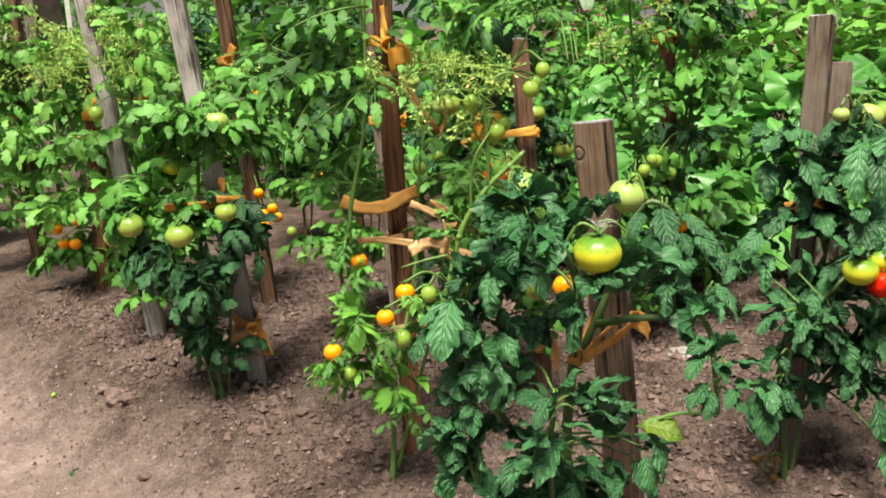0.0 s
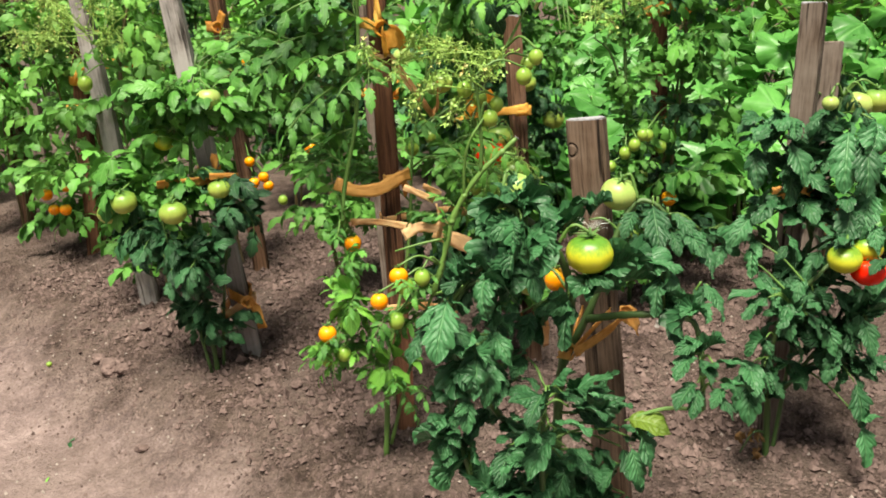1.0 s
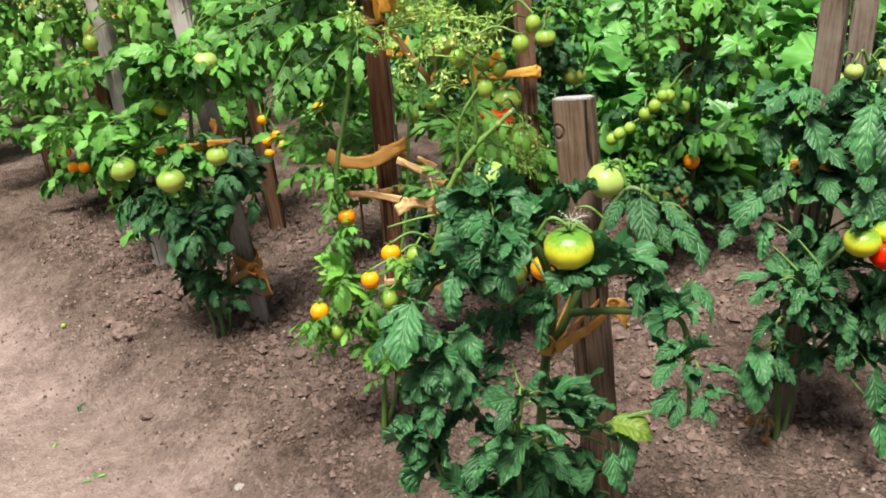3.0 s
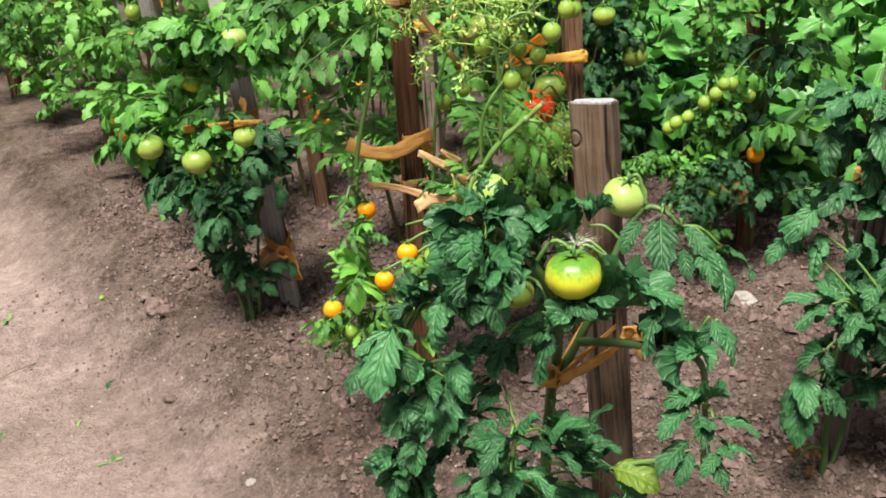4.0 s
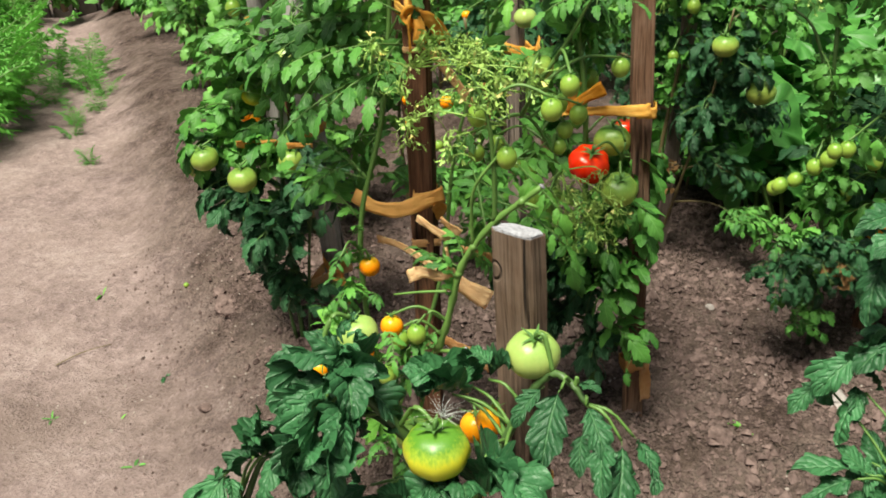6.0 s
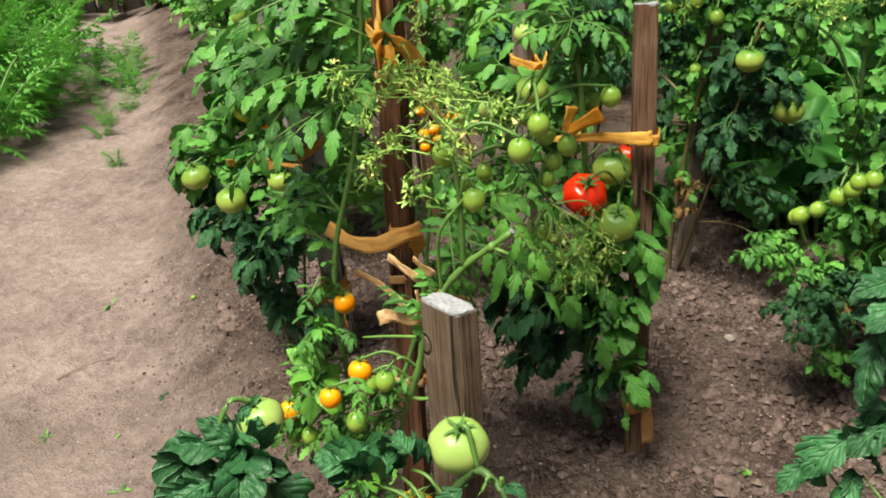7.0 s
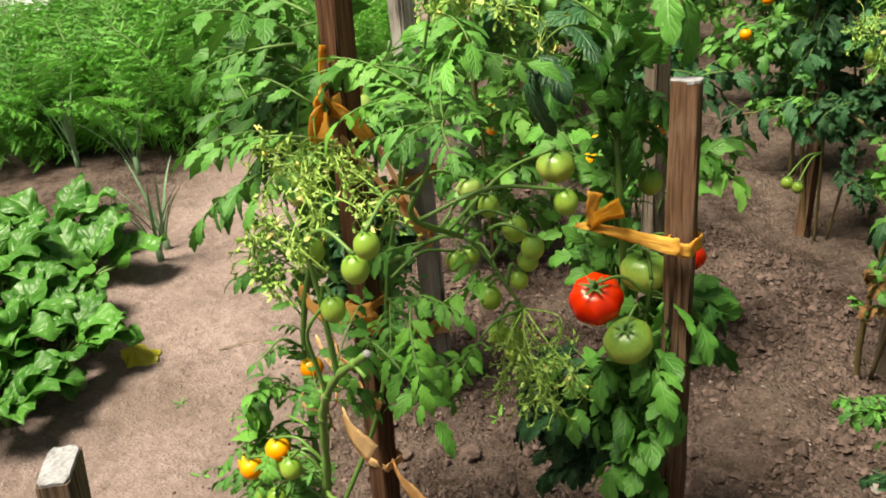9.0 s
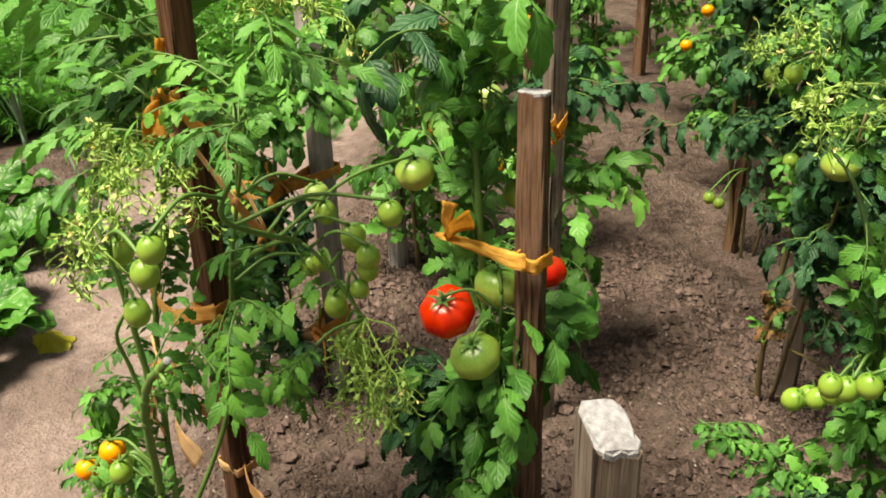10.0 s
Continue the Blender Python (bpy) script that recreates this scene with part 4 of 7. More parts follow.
# ---- tomato plants ----
front_leaves = []
front_leaves += [
    ("blade", (0.4, 1.215, 0.551), (0.402, 1.165, 0.503), 0.15), ("blade", (0.419, 1.22, 0.537), (0.448, 1.185, 0.513), -0.3), ("blade", (0.45, 1.215, 0.516), (0.463, 1.16, 0.472), -0.2),
    ("blade", (0.457, 1.225, 0.515), (0.488, 1.185, 0.496), -0.5), ("blade", (0.409, 1.23, 0.549), (0.432, 1.22, 0.553), 0.2), ("curl", (0.348, 1.17, 0.489), (0.39, 1.13, 0.507), 0.3),
    ("curl", (0.37, 1.165, 0.497), (0.419, 1.135, 0.474), -0.3), ("blade", (0.401, 1.15, 0.485), (0.387, 1.115, 0.445), 0.2), ("curl", (0.343, 1.18, 0.457), (0.369, 1.15, 0.522), 0.4),
    ("curl", (0.333, 1.16, 0.464), (0.362, 1.12, 0.502), 0.0), ("curl", (0.336, 1.16, 0.471), (0.298, 1.125, 0.466), -0.3), ("curl", (0.312, 1.15, 0.478), (0.346, 1.12, 0.484), 0.3),
    ("blade", (0.303, 1.165, 0.451), (0.285, 1.12, 0.403), 0.2),
]
front_leaves += [
    ("curl", (0.297, 1.165, 0.453), (0.268, 1.13, 0.446), -0.4), ("curl", (0.305, 1.235, 0.502), (0.266, 1.205, 0.552), 0.2), ("curl", (0.328, 1.235, 0.528), (0.353, 1.225, 0.566), -0.3),
    ("blade", (0.31, 1.24, 0.513), (0.314, 1.225, 0.565), 0.3), ("curl", (0.301, 1.22, 0.515), (0.285, 1.19, 0.545), -0.4), ("curl", (0.24, 1.15, 0.563), (0.198, 1.11, 0.589), 0.5),
    ("curl", (0.238, 1.16, 0.562), (0.211, 1.14, 0.603), -0.4), ("curl", (0.242, 1.16, 0.568), (0.276, 1.14, 0.596), 0.4), ("curl", (0.24, 1.15, 0.56), (0.284, 1.11, 0.562), -0.3),
    ("curl", (0.238, 1.14, 0.559), (0.213, 1.09, 0.546), 0.2), ("blade", (0.228, 1.15, 0.557), (0.193, 1.1, 0.552), -0.4), ("curl", (0.244, 1.12, 0.562), (0.251, 1.075, 0.539), 0.0),
    ("curl", (0.24, 1.11, 0.538), (0.273, 1.07, 0.518), -0.3),
]
front_leaves += [
    ("curl", (0.24, 1.11, 0.538), (0.221, 1.07, 0.515), 0.4), ("blade", (0.247, 1.125, 0.526), (0.26, 1.085, 0.477), 0.1), ("curl", (0.25, 1.13, 0.552), (0.281, 1.09, 0.533), 0.5),
    ("curl", (0.231, 1.17, 0.575), (0.263, 1.16, 0.596), 0.6), ("blade", (0.216, 1.13, 0.51), (0.197, 1.1, 0.489), -0.2), ("blade", (0.225, 1.15, 0.495), (0.219, 1.12, 0.473), 0.1),
    ("curl", (0.202, 1.14, 0.546), (0.184, 1.12, 0.56), -0.6), ("blade", (0.163, 1.085, 0.489), (0.149, 1.03, 0.429), 0.1), ("blade", (0.162, 1.085, 0.483), (0.187, 1.06, 0.48), -0.4),
    ("blade", (0.157, 1.085, 0.48), (0.127, 1.055, 0.463), 0.4), ("blade", (0.143, 1.08, 0.461), (0.118, 1.05, 0.416), 0.5), ("curl", (0.178, 1.1, 0.497), (0.159, 1.08, 0.489), -0.2),
    ("blade", (0.184, 1.11, 0.498), (0.174, 1.095, 0.525), 0.4),
]
front_leaves += [
    ("curl", (0.193, 1.1, 0.434), (0.176, 1.05, 0.433), 0.3), ("curl", (0.187, 1.1, 0.421), (0.187, 1.05, 0.378), 0.0), ("blade", (0.201, 1.11, 0.416), (0.198, 1.07, 0.358), -0.3),
    ("curl", (0.175, 1.09, 0.413), (0.163, 1.05, 0.382), 0.4), ("curl", (0.205, 1.12, 0.429), (0.231, 1.08, 0.406), -0.3), ("blade", (0.177, 1.08, 0.375), (0.179, 1.05, 0.338), 0.2),
    ("curl", (0.161, 1.08, 0.347), (0.143, 1.04, 0.342), 0.3), ("blade", (0.151, 1.08, 0.336), (0.171, 1.045, 0.325), -0.3), ("blade", (0.22, 1.12, 0.391), (0.209, 1.08, 0.352), 0.3),
    ("blade", (0.255, 1.16, 0.441), (0.244, 1.12, 0.406), 0.3), ("blade", (0.242, 1.17, 0.435), (0.214, 1.13, 0.424), -0.2), ("curl", (0.269, 1.18, 0.424), (0.257, 1.14, 0.408), 0.3),
    ("blade", (0.274, 1.19, 0.445), (0.259, 1.15, 0.424), -0.4),
]
front_leaves += [
    ("blade", (0.228, 1.15, 0.426), (0.2, 1.11, 0.403), 0.2), ("blade", (0.248, 1.16, 0.381), (0.228, 1.12, 0.369), 0.0), ("blade", (0.237, 1.15, 0.359), (0.26, 1.11, 0.362), -0.3),
    ("blade", (0.266, 1.09, 0.37), (0.243, 1.045, 0.349), 0.3), ("blade", (0.262, 1.1, 0.356), (0.223, 1.06, 0.374), -0.3), ("blade", (0.272, 1.09, 0.37), (0.297, 1.06, 0.413), 0.2),
    ("blade", (0.268, 1.07, 0.342), (0.315, 1.03, 0.351), -0.2), ("blade", (0.292, 1.12, 0.337), (0.341, 1.09, 0.396), 0.4), ("blade", (0.293, 1.11, 0.341), (0.335, 1.07, 0.346), -0.3),
    ("blade", (0.257, 1.09, 0.322), (0.23, 1.05, 0.324), 0.3), ("blade", (0.286, 1.13, 0.35), (0.316, 1.1, 0.348), 0.0), ("blade", (0.364, 1.12, 0.321), (0.386, 1.085, 0.26), -0.2),
    ("old", (0.358, 1.12, 0.317), (0.412, 1.1, 0.309), 0.3),
]
front_leaves += [
    ("blade", (0.344, 1.14, 0.295), (0.315, 1.12, 0.358), 0.2), ("blade", (0.288, 1.1, 0.296), (0.323, 1.06, 0.269), -0.2), ("blade", (0.278, 1.1, 0.318), (0.241, 1.06, 0.27), 0.2),
    ("blade", (0.262, 1.11, 0.283), (0.197, 1.07, 0.278), -0.2), ("curl", (0.332, 1.15, 0.304), (0.362, 1.13, 0.345), 0.3), ("blade", (0.297, 1.14, 0.34), (0.34, 1.11, 0.362), 0.3),
    ("curl", (0.177, 1.09, 0.296), (0.14, 1.05, 0.27), 0.2), ("blade", (0.204, 1.12, 0.337), (0.172, 1.08, 0.309), 0.2), ("blade", (0.223, 1.1, 0.297), (0.209, 1.06, 0.263), -0.2),
    ("curl", (0.436, 1.135, 0.445), (0.4, 1.1, 0.437), 0.3), ("curl", (0.43, 1.135, 0.448), (0.449, 1.105, 0.446), -0.3), ("blade", (0.445, 1.15, 0.476), (0.46, 1.13, 0.45), 0.2),
    ("blade", (0.453, 1.155, 0.471), (0.469, 1.13, 0.432), -0.5),
]
front_leaves += [
    ("blade", (0.431, 1.1, 0.409), (0.402, 1.06, 0.395), 0.4), ("blade", (0.436, 1.1, 0.403), (0.44, 1.055, 0.393), -0.1), ("blade", (0.45, 1.1, 0.399), (0.489, 1.065, 0.406), -0.4),
    ("blade", (0.432, 1.085, 0.383), (0.4, 1.045, 0.367), 0.3), ("blade", (0.452, 1.09, 0.381), (0.486, 1.05, 0.39), -0.3), ("blade", (0.447, 1.08, 0.376), (0.462, 1.04, 0.359), -0.1),
    ("curl", (0.437, 1.11, 0.406), (0.417, 1.09, 0.433), 0.3), ("curl", (0.442, 1.11, 0.406), (0.459, 1.095, 0.433), -0.3),
]
front_leaves += [
    ("blade", (0.298, 1.18, 0.327), (0.338, 1.13, 0.322), 0.2), ("blade", (0.359, 1.17, 0.28), (0.328, 1.14, 0.292), -0.2), ("blade", (0.36, 1.17, 0.254), (0.382, 1.12, 0.217), 0.1),
    ("blade", (0.371, 1.17, 0.267), (0.408, 1.13, 0.29), -0.3), ("curl", (0.359, 1.16, 0.234), (0.333, 1.12, 0.217), 0.3), ("blade", (0.365, 1.16, 0.193), (0.379, 1.13, 0.166), 0.2),
    ("blade", (0.256, 1.14, 0.257), (0.195, 1.09, 0.264), -0.2), ("blade", (0.285, 1.15, 0.251), (0.333, 1.1, 0.247), 0.1), ("blade", (0.238, 1.13, 0.228), (0.194, 1.08, 0.223), -0.3),
    ("curl", (0.289, 1.13, 0.221), (0.3, 1.09, 0.179), 0.3), ("blade", (0.243, 1.12, 0.208), (0.215, 1.08, 0.197), 0.2), ("blade", (0.262, 1.15, 0.28), (0.309, 1.1, 0.306), -0.2),
    ("blade", (0.315, 1.18, 0.308), (0.351, 1.15, 0.342), 0.1), ("blade", (0.215, 1.12, 0.195), (0.248, 1.08, 0.187), -0.3), ("curl", (0.337, 1.16, 0.207), (0.356, 1.13, 0.2), 0.3),
    ("blade", (0.254, 1.12, 0.174), (0.28, 1.08, 0.157), 0.2), ("blade", (0.326, 1.17, 0.254), (0.351, 1.14, 0.246), -0.2), ("blade", (0.272, 1.13, 0.241), (0.254, 1.08, 0.223), 0.1),
]
plant("bushy tomato plant with dark curled puckered leaves", (0.30, 1.16, 0.0),
      [[(0.305, 1.19, -0.01), (0.29, 1.20, 0.13), (0.285, 1.21, 0.25), (0.292, 1.21, 0.345), (0.302, 1.19, 0.43), (0.290, 1.165, 0.50), (0.255, 1.15, 0.55), (0.222, 1.145, 0.58)],
       [(0.292, 1.21, 0.345), (0.33, 1.21, 0.43), (0.362, 1.228, 0.515), (0.383, 1.235, 0.547), (0.402, 1.23, 0.548), (0.418, 1.225, 0.535)],
       [(0.322, 1.205, 0.41), (0.37, 1.18, 0.425), (0.42, 1.16, 0.43), (0.442, 1.15, 0.42), (0.446, 1.13, 0.37), (0.445, 1.11, 0.335)],
       [(0.29, 1.18, 0.02), (0.265, 1.12, 0.14), (0.262, 1.10, 0.30), (0.268, 1.11, 0.36)],
       [(0.285, 1.205, 0.23), (0.22, 1.15, 0.30), (0.16, 1.12, 0.42), (0.135, 1.09, 0.44)],
       [(0.262, 1.10, 0.22), (0.22, 1.09, 0.23), (0.18, 1.08, 0.26)]],
      [("blade", 10, (0.22, 1.17, 0.36), (0.07, 0.05, 0.08), 0.05, 0.08), ("curl", 8, (0.21, 1.16, 0.50), (0.05, 0.04, 0.05), 0.04, 0.07), ("blade", 12, (0.25, 1.14, 0.22), (0.08, 0.05, 0.08), 0.05, 0.08), ("blade", 10, (0.27, 1.12, 0.08), (0.09, 0.07, 0.05), 0.05, 0.085), ("blade", 6, (0.34, 1.16, 0.20), (0.04, 0.03, 0.05), 0.05, 0.075), ("blade", 6, (0.17, 1.10, 0.24), (0.05, 0.04, 0.06), 0.05, 0.08), ("curl", 14, (0.205, 1.11, 0.50), (0.06, 0.04, 0.07), 0.03, 0.05), ("curl", 10, (0.155, 1.08, 0.33), (0.05, 0.04, 0.08), 0.03, 0.055), ("blade", 10, (0.25, 1.12, 0.28), (0.06, 0.04, 0.06), 0.04, 0.065), ("curl", 8, (0.40, 1.15, 0.46), (0.03, 0.03, 0.03), 0.025, 0.045), ("blade", 8, (0.31, 1.10, 0.14), (0.06, 0.04, 0.06), 0.05, 0.08)],
      [("turning", (0.320, 1.152, 0.512), 0.0265, 0.1, 0.0), ("pale", (0.364, 1.246, 0.556), 0.0225, 0.15, 0.2), ("pale", (0.240, 1.175, 0.586), 0.0175, 0.2, -0.2), ("orange", (0.291, 1.284, 0.433), 0.0165, 0, 0), ("green", (0.255, 1.23, 0.45), 0.018, 0, 0), ("orange", (0.325, 1.245, 0.478), 0.014, 0, 0)], 11, 0.0076, STEM_DARK, "tomato plants in rows", (), front_leaves)

right_leaves = []
right_leaves += [
    ("blade", (0.661, 1.57, 0.549), (0.682, 1.52, 0.482), 0.1), ("blade", (0.617, 1.58, 0.539), (0.609, 1.53, 0.477), -0.1), ("blade", (0.748, 1.56, 0.567), (0.727, 1.5, 0.472), 0.2),
    ("curl", (0.78, 1.55, 0.578), (0.756, 1.5, 0.516), -0.2), ("blade", (0.728, 1.58, 0.591), (0.682, 1.56, 0.558), 0.4), ("blade", (0.755, 1.53, 0.466), (0.726, 1.48, 0.394), -0.1),
    ("blade", (0.781, 1.53, 0.474), (0.759, 1.48, 0.419), 0.2), ("blade", (0.653, 1.57, 0.464), (0.603, 1.52, 0.425), 0.2), ("blade", (0.613, 1.56, 0.436), (0.57, 1.52, 0.39), -0.2),
    ("blade", (0.621, 1.55, 0.393), (0.601, 1.51, 0.342), 0.1), ("blade", (0.659, 1.55, 0.406), (0.679, 1.52, 0.364), -0.2), ("curl", (0.594, 1.57, 0.42), (0.579, 1.54, 0.369), 0.3),
]
right_leaves += [
    ("blade", (0.639, 1.51, 0.318), (0.555, 1.48, 0.32), 0.3), ("blade", (0.628, 1.5, 0.317), (0.576, 1.46, 0.297), -0.1), ("blade", (0.688, 1.5, 0.286), (0.629, 1.46, 0.281), 0.1),
    ("blade", (0.684, 1.5, 0.295), (0.699, 1.46, 0.263), -0.2), ("curl", (0.698, 1.51, 0.321), (0.714, 1.48, 0.298), 0.1), ("blade", (0.612, 1.5, 0.198), (0.595, 1.45, 0.114), 0.0),
    ("blade", (0.631, 1.51, 0.195), (0.647, 1.47, 0.161), -0.3), ("blade", (0.602, 1.51, 0.19), (0.58, 1.47, 0.128), 0.3), ("curl", (0.627, 1.5, 0.247), (0.586, 1.47, 0.235), 0.2),
    ("blade", (0.669, 1.52, 0.295), (0.652, 1.5, 0.335), 0.2), ("blade", (0.768, 1.5, 0.173), (0.78, 1.47, 0.097), 0.2), ("blade", (0.783, 1.49, 0.105), (0.786, 1.46, 0.033), -0.2),
]
right_leaves += [
    ("blade", (0.717, 1.52, 0.275), (0.733, 1.48, 0.217), 0.1), ("blade", (0.755, 1.53, 0.27), (0.762, 1.49, 0.202), -0.2), ("blade", (0.683, 1.58, 0.443), (0.709, 1.55, 0.413), 0.2),
    ("curl", (0.696, 1.58, 0.506), (0.653, 1.55, 0.496), -0.2), ("blade", (0.735, 1.6, 0.527), (0.719, 1.57, 0.489), 0.0), ("blade", (0.717, 1.54, 0.38), (0.684, 1.51, 0.335), 0.2),
    ("blade", (0.578, 1.57, 0.383), (0.547, 1.54, 0.347), -0.1), ("blade", (0.781, 1.52, 0.274), (0.787, 1.48, 0.216), 0.1),
]
right_leaves += [
    ("blade", (0.648, 1.59, 0.575), (0.600, 1.53, 0.552), 0.1), ("blade", (0.628, 1.60, 0.578), (0.585, 1.55, 0.578), -0.2), ("blade", (0.658, 1.59, 0.588), (0.632, 1.52, 0.572), 0.2),
    ("curl", (0.655, 1.58, 0.556), (0.618, 1.53, 0.541), 0.1), ("blade", (0.672, 1.59, 0.580), (0.660, 1.53, 0.556), -0.2),
]
right_leaves += [
    ("blade", (0.769, 1.5, 0.436), (0.771, 1.46, 0.392), 0.2), ("blade", (0.739, 1.5, 0.419), (0.708, 1.46, 0.39), -0.2), ("blade", (0.78, 1.47, 0.384), (0.751, 1.44, 0.37), 0.1),
    ("blade", (0.673, 1.52, 0.304), (0.64, 1.48, 0.255), 0.2), ("blade", (0.7, 1.52, 0.293), (0.724, 1.48, 0.253), -0.2), ("blade", (0.64, 1.53, 0.32), (0.609, 1.5, 0.285), 0.1),
    ("blade", (0.746, 1.51, 0.219), (0.715, 1.48, 0.175), 0.2), ("blade", (0.781, 1.51, 0.218), (0.8, 1.48, 0.174), -0.2), ("blade", (0.689, 1.53, 0.347), (0.667, 1.5, 0.303), 0.1),
]
plant("tomato plant with dark drooping puckered leaves and turning fruit", (0.66, 1.56, -0.02),
      [[(0.66, 1.56, -0.03), (0.655, 1.555, 0.10), (0.645, 1.53, 0.20), (0.662, 1.52, 0.29), (0.70, 1.51, 0.345), (0.745, 1.52, 0.385)],
       [(0.67, 1.57, -0.02), (0.70, 1.59, 0.20), (0.72, 1.60, 0.38), (0.735, 1.60, 0.52), (0.755, 1.61, 0.62)],
       [(0.72, 1.60, 0.38), (0.68, 1.58, 0.50), (0.65, 1.58, 0.55)],
       [(0.69, 1.58, 0.12), (0.74, 1.55, 0.22), (0.79, 1.53, 0.26)]],
      [("curled", 7, (0.76, 1.60, 0.56), (0.06, 0.06, 0.06), 0.08, 0.12), ("blade", 10, (0.80, 1.57, 0.48), (0.07, 0.06, 0.08), 0.05, 0.085), ("blade", 12, (0.72, 1.60, 0.43), (0.08, 0.05, 0.07), 0.05, 0.085), ("blade", 12, (0.77, 1.56, 0.26), (0.08, 0.06, 0.06), 0.05, 0.085), ("blade", 8, (0.80, 1.54, 0.16), (0.07, 0.06, 0.06), 0.05, 0.085), ("blade", 6, (0.70, 1.57, 0.30), (0.05, 0.04, 0.05), 0.05, 0.08), ("blade", 10, (0.67, 1.60, 0.50), (0.06, 0.04, 0.06), 0.05, 0.08), ("blade", 14, (0.69, 1.55, 0.45), (0.07, 0.04, 0.08), 0.05, 0.08), ("blade", 14, (0.73, 1.54, 0.31), (0.09, 0.03, 0.07), 0.05, 0.085), ("blade", 12, (0.68, 1.53, 0.20), (0.07, 0.03, 0.07), 0.05, 0.08), ("blade", 10, (0.62, 1.55, 0.42), (0.05, 0.04, 0.07), 0.05, 0.08), ("blade", 16, (0.70, 1.60, 0.30), (0.07, 0.03, 0.10), 0.05, 0.085), ("blade", 12, (0.70, 1.60, 0.50), (0.06, 0.03, 0.07), 0.05, 0.08), ("blade", 10, (0.80, 1.60, 0.36), (0.06, 0.04, 0.09), 0.05, 0.085), ("blade", 26, (0.733, 1.56, 0.256), (0.08, 0.03, 0.07), 0.045, 0.075), ("blade", 14, (0.686, 1.57, 0.322), (0.06, 0.03, 0.05), 0.045, 0.075), ("blade", 12, (0.669, 1.53, 0.17), (0.05, 0.03, 0.05), 0.045, 0.075), ("blade", 16, (0.775, 1.53, 0.178), (0.07, 0.03, 0.05), 0.045, 0.075), ("curl", 12, (0.811, 1.56, 0.302), (0.04, 0.03, 0.06), 0.045, 0.075), ("withered", 2, (0.61, 1.54, 0.02), (0.03, 0.03, 0.02), 0.05, 0.08)],
      [("turning", (0.727, 1.475, 0.386), 0.0255, 0.1, 0), ("turning", (0.766, 1.495, 0.395), 0.023, 0, 0), ("red", (0.768, 1.485, 0.362), 0.026, 0, 0), ("pale", (0.775, 1.60, 0.595), 0.022, 0, 0.3), ("green", (0.80, 1.60, 0.60), 0.022, 0, 0), ("pale", (0.728, 1.59, 0.60), 0.013, 0, 0)], 12, 0.0058, STEM_DARK, "tomato plants in rows", (), right_leaves)

rosette = [("fine", (0.275, 1.665, 0.775), (0.215, 1.62, 0.805), 0.2), ("fine", (0.275, 1.665, 0.775), (0.217, 1.6, 0.741), -0.2), ("fine", (0.275, 1.665, 0.775), (0.182, 1.63, 0.77), 0.1), ("fine", (0.275, 1.665, 0.775), (0.321, 1.68, 0.779), 0.2), ("fine", (0.275, 1.665, 0.775), (0.289, 1.7, 0.808), -0.1), ("fine", (0.275, 1.665, 0.775), (0.355, 1.62, 0.754), 0.1), ("fine", (0.275, 1.665, 0.775), (0.307, 1.58, 0.759), 0.0), ("fine", (0.275, 1.665, 0.775), (0.207, 1.72, 0.803), 0.0)]
left_shoots = [("fine", (-0.02, 1.7, 0.73), (-0.187, 1.6, 0.617), 0.2), ("fine", (-0.02, 1.7, 0.73), (-0.203, 1.62, 0.678), -0.2), ("fine", (-0.05, 1.68, 0.7), (-0.142, 1.58, 0.546), 0.1), ("fine", (-0.1, 1.64, 0.7), (-0.289, 1.66, 0.72), 0.3), ("fine", (-0.02, 1.7, 0.78), (-0.172, 1.68, 0.779), 0.1), ("fine", (0.0, 1.69, 0.7), (0.022, 1.55, 0.61), 0.2), ("fine", (0.0, 1.69, 0.82), (-0.086, 1.66, 0.753), -0.2)]
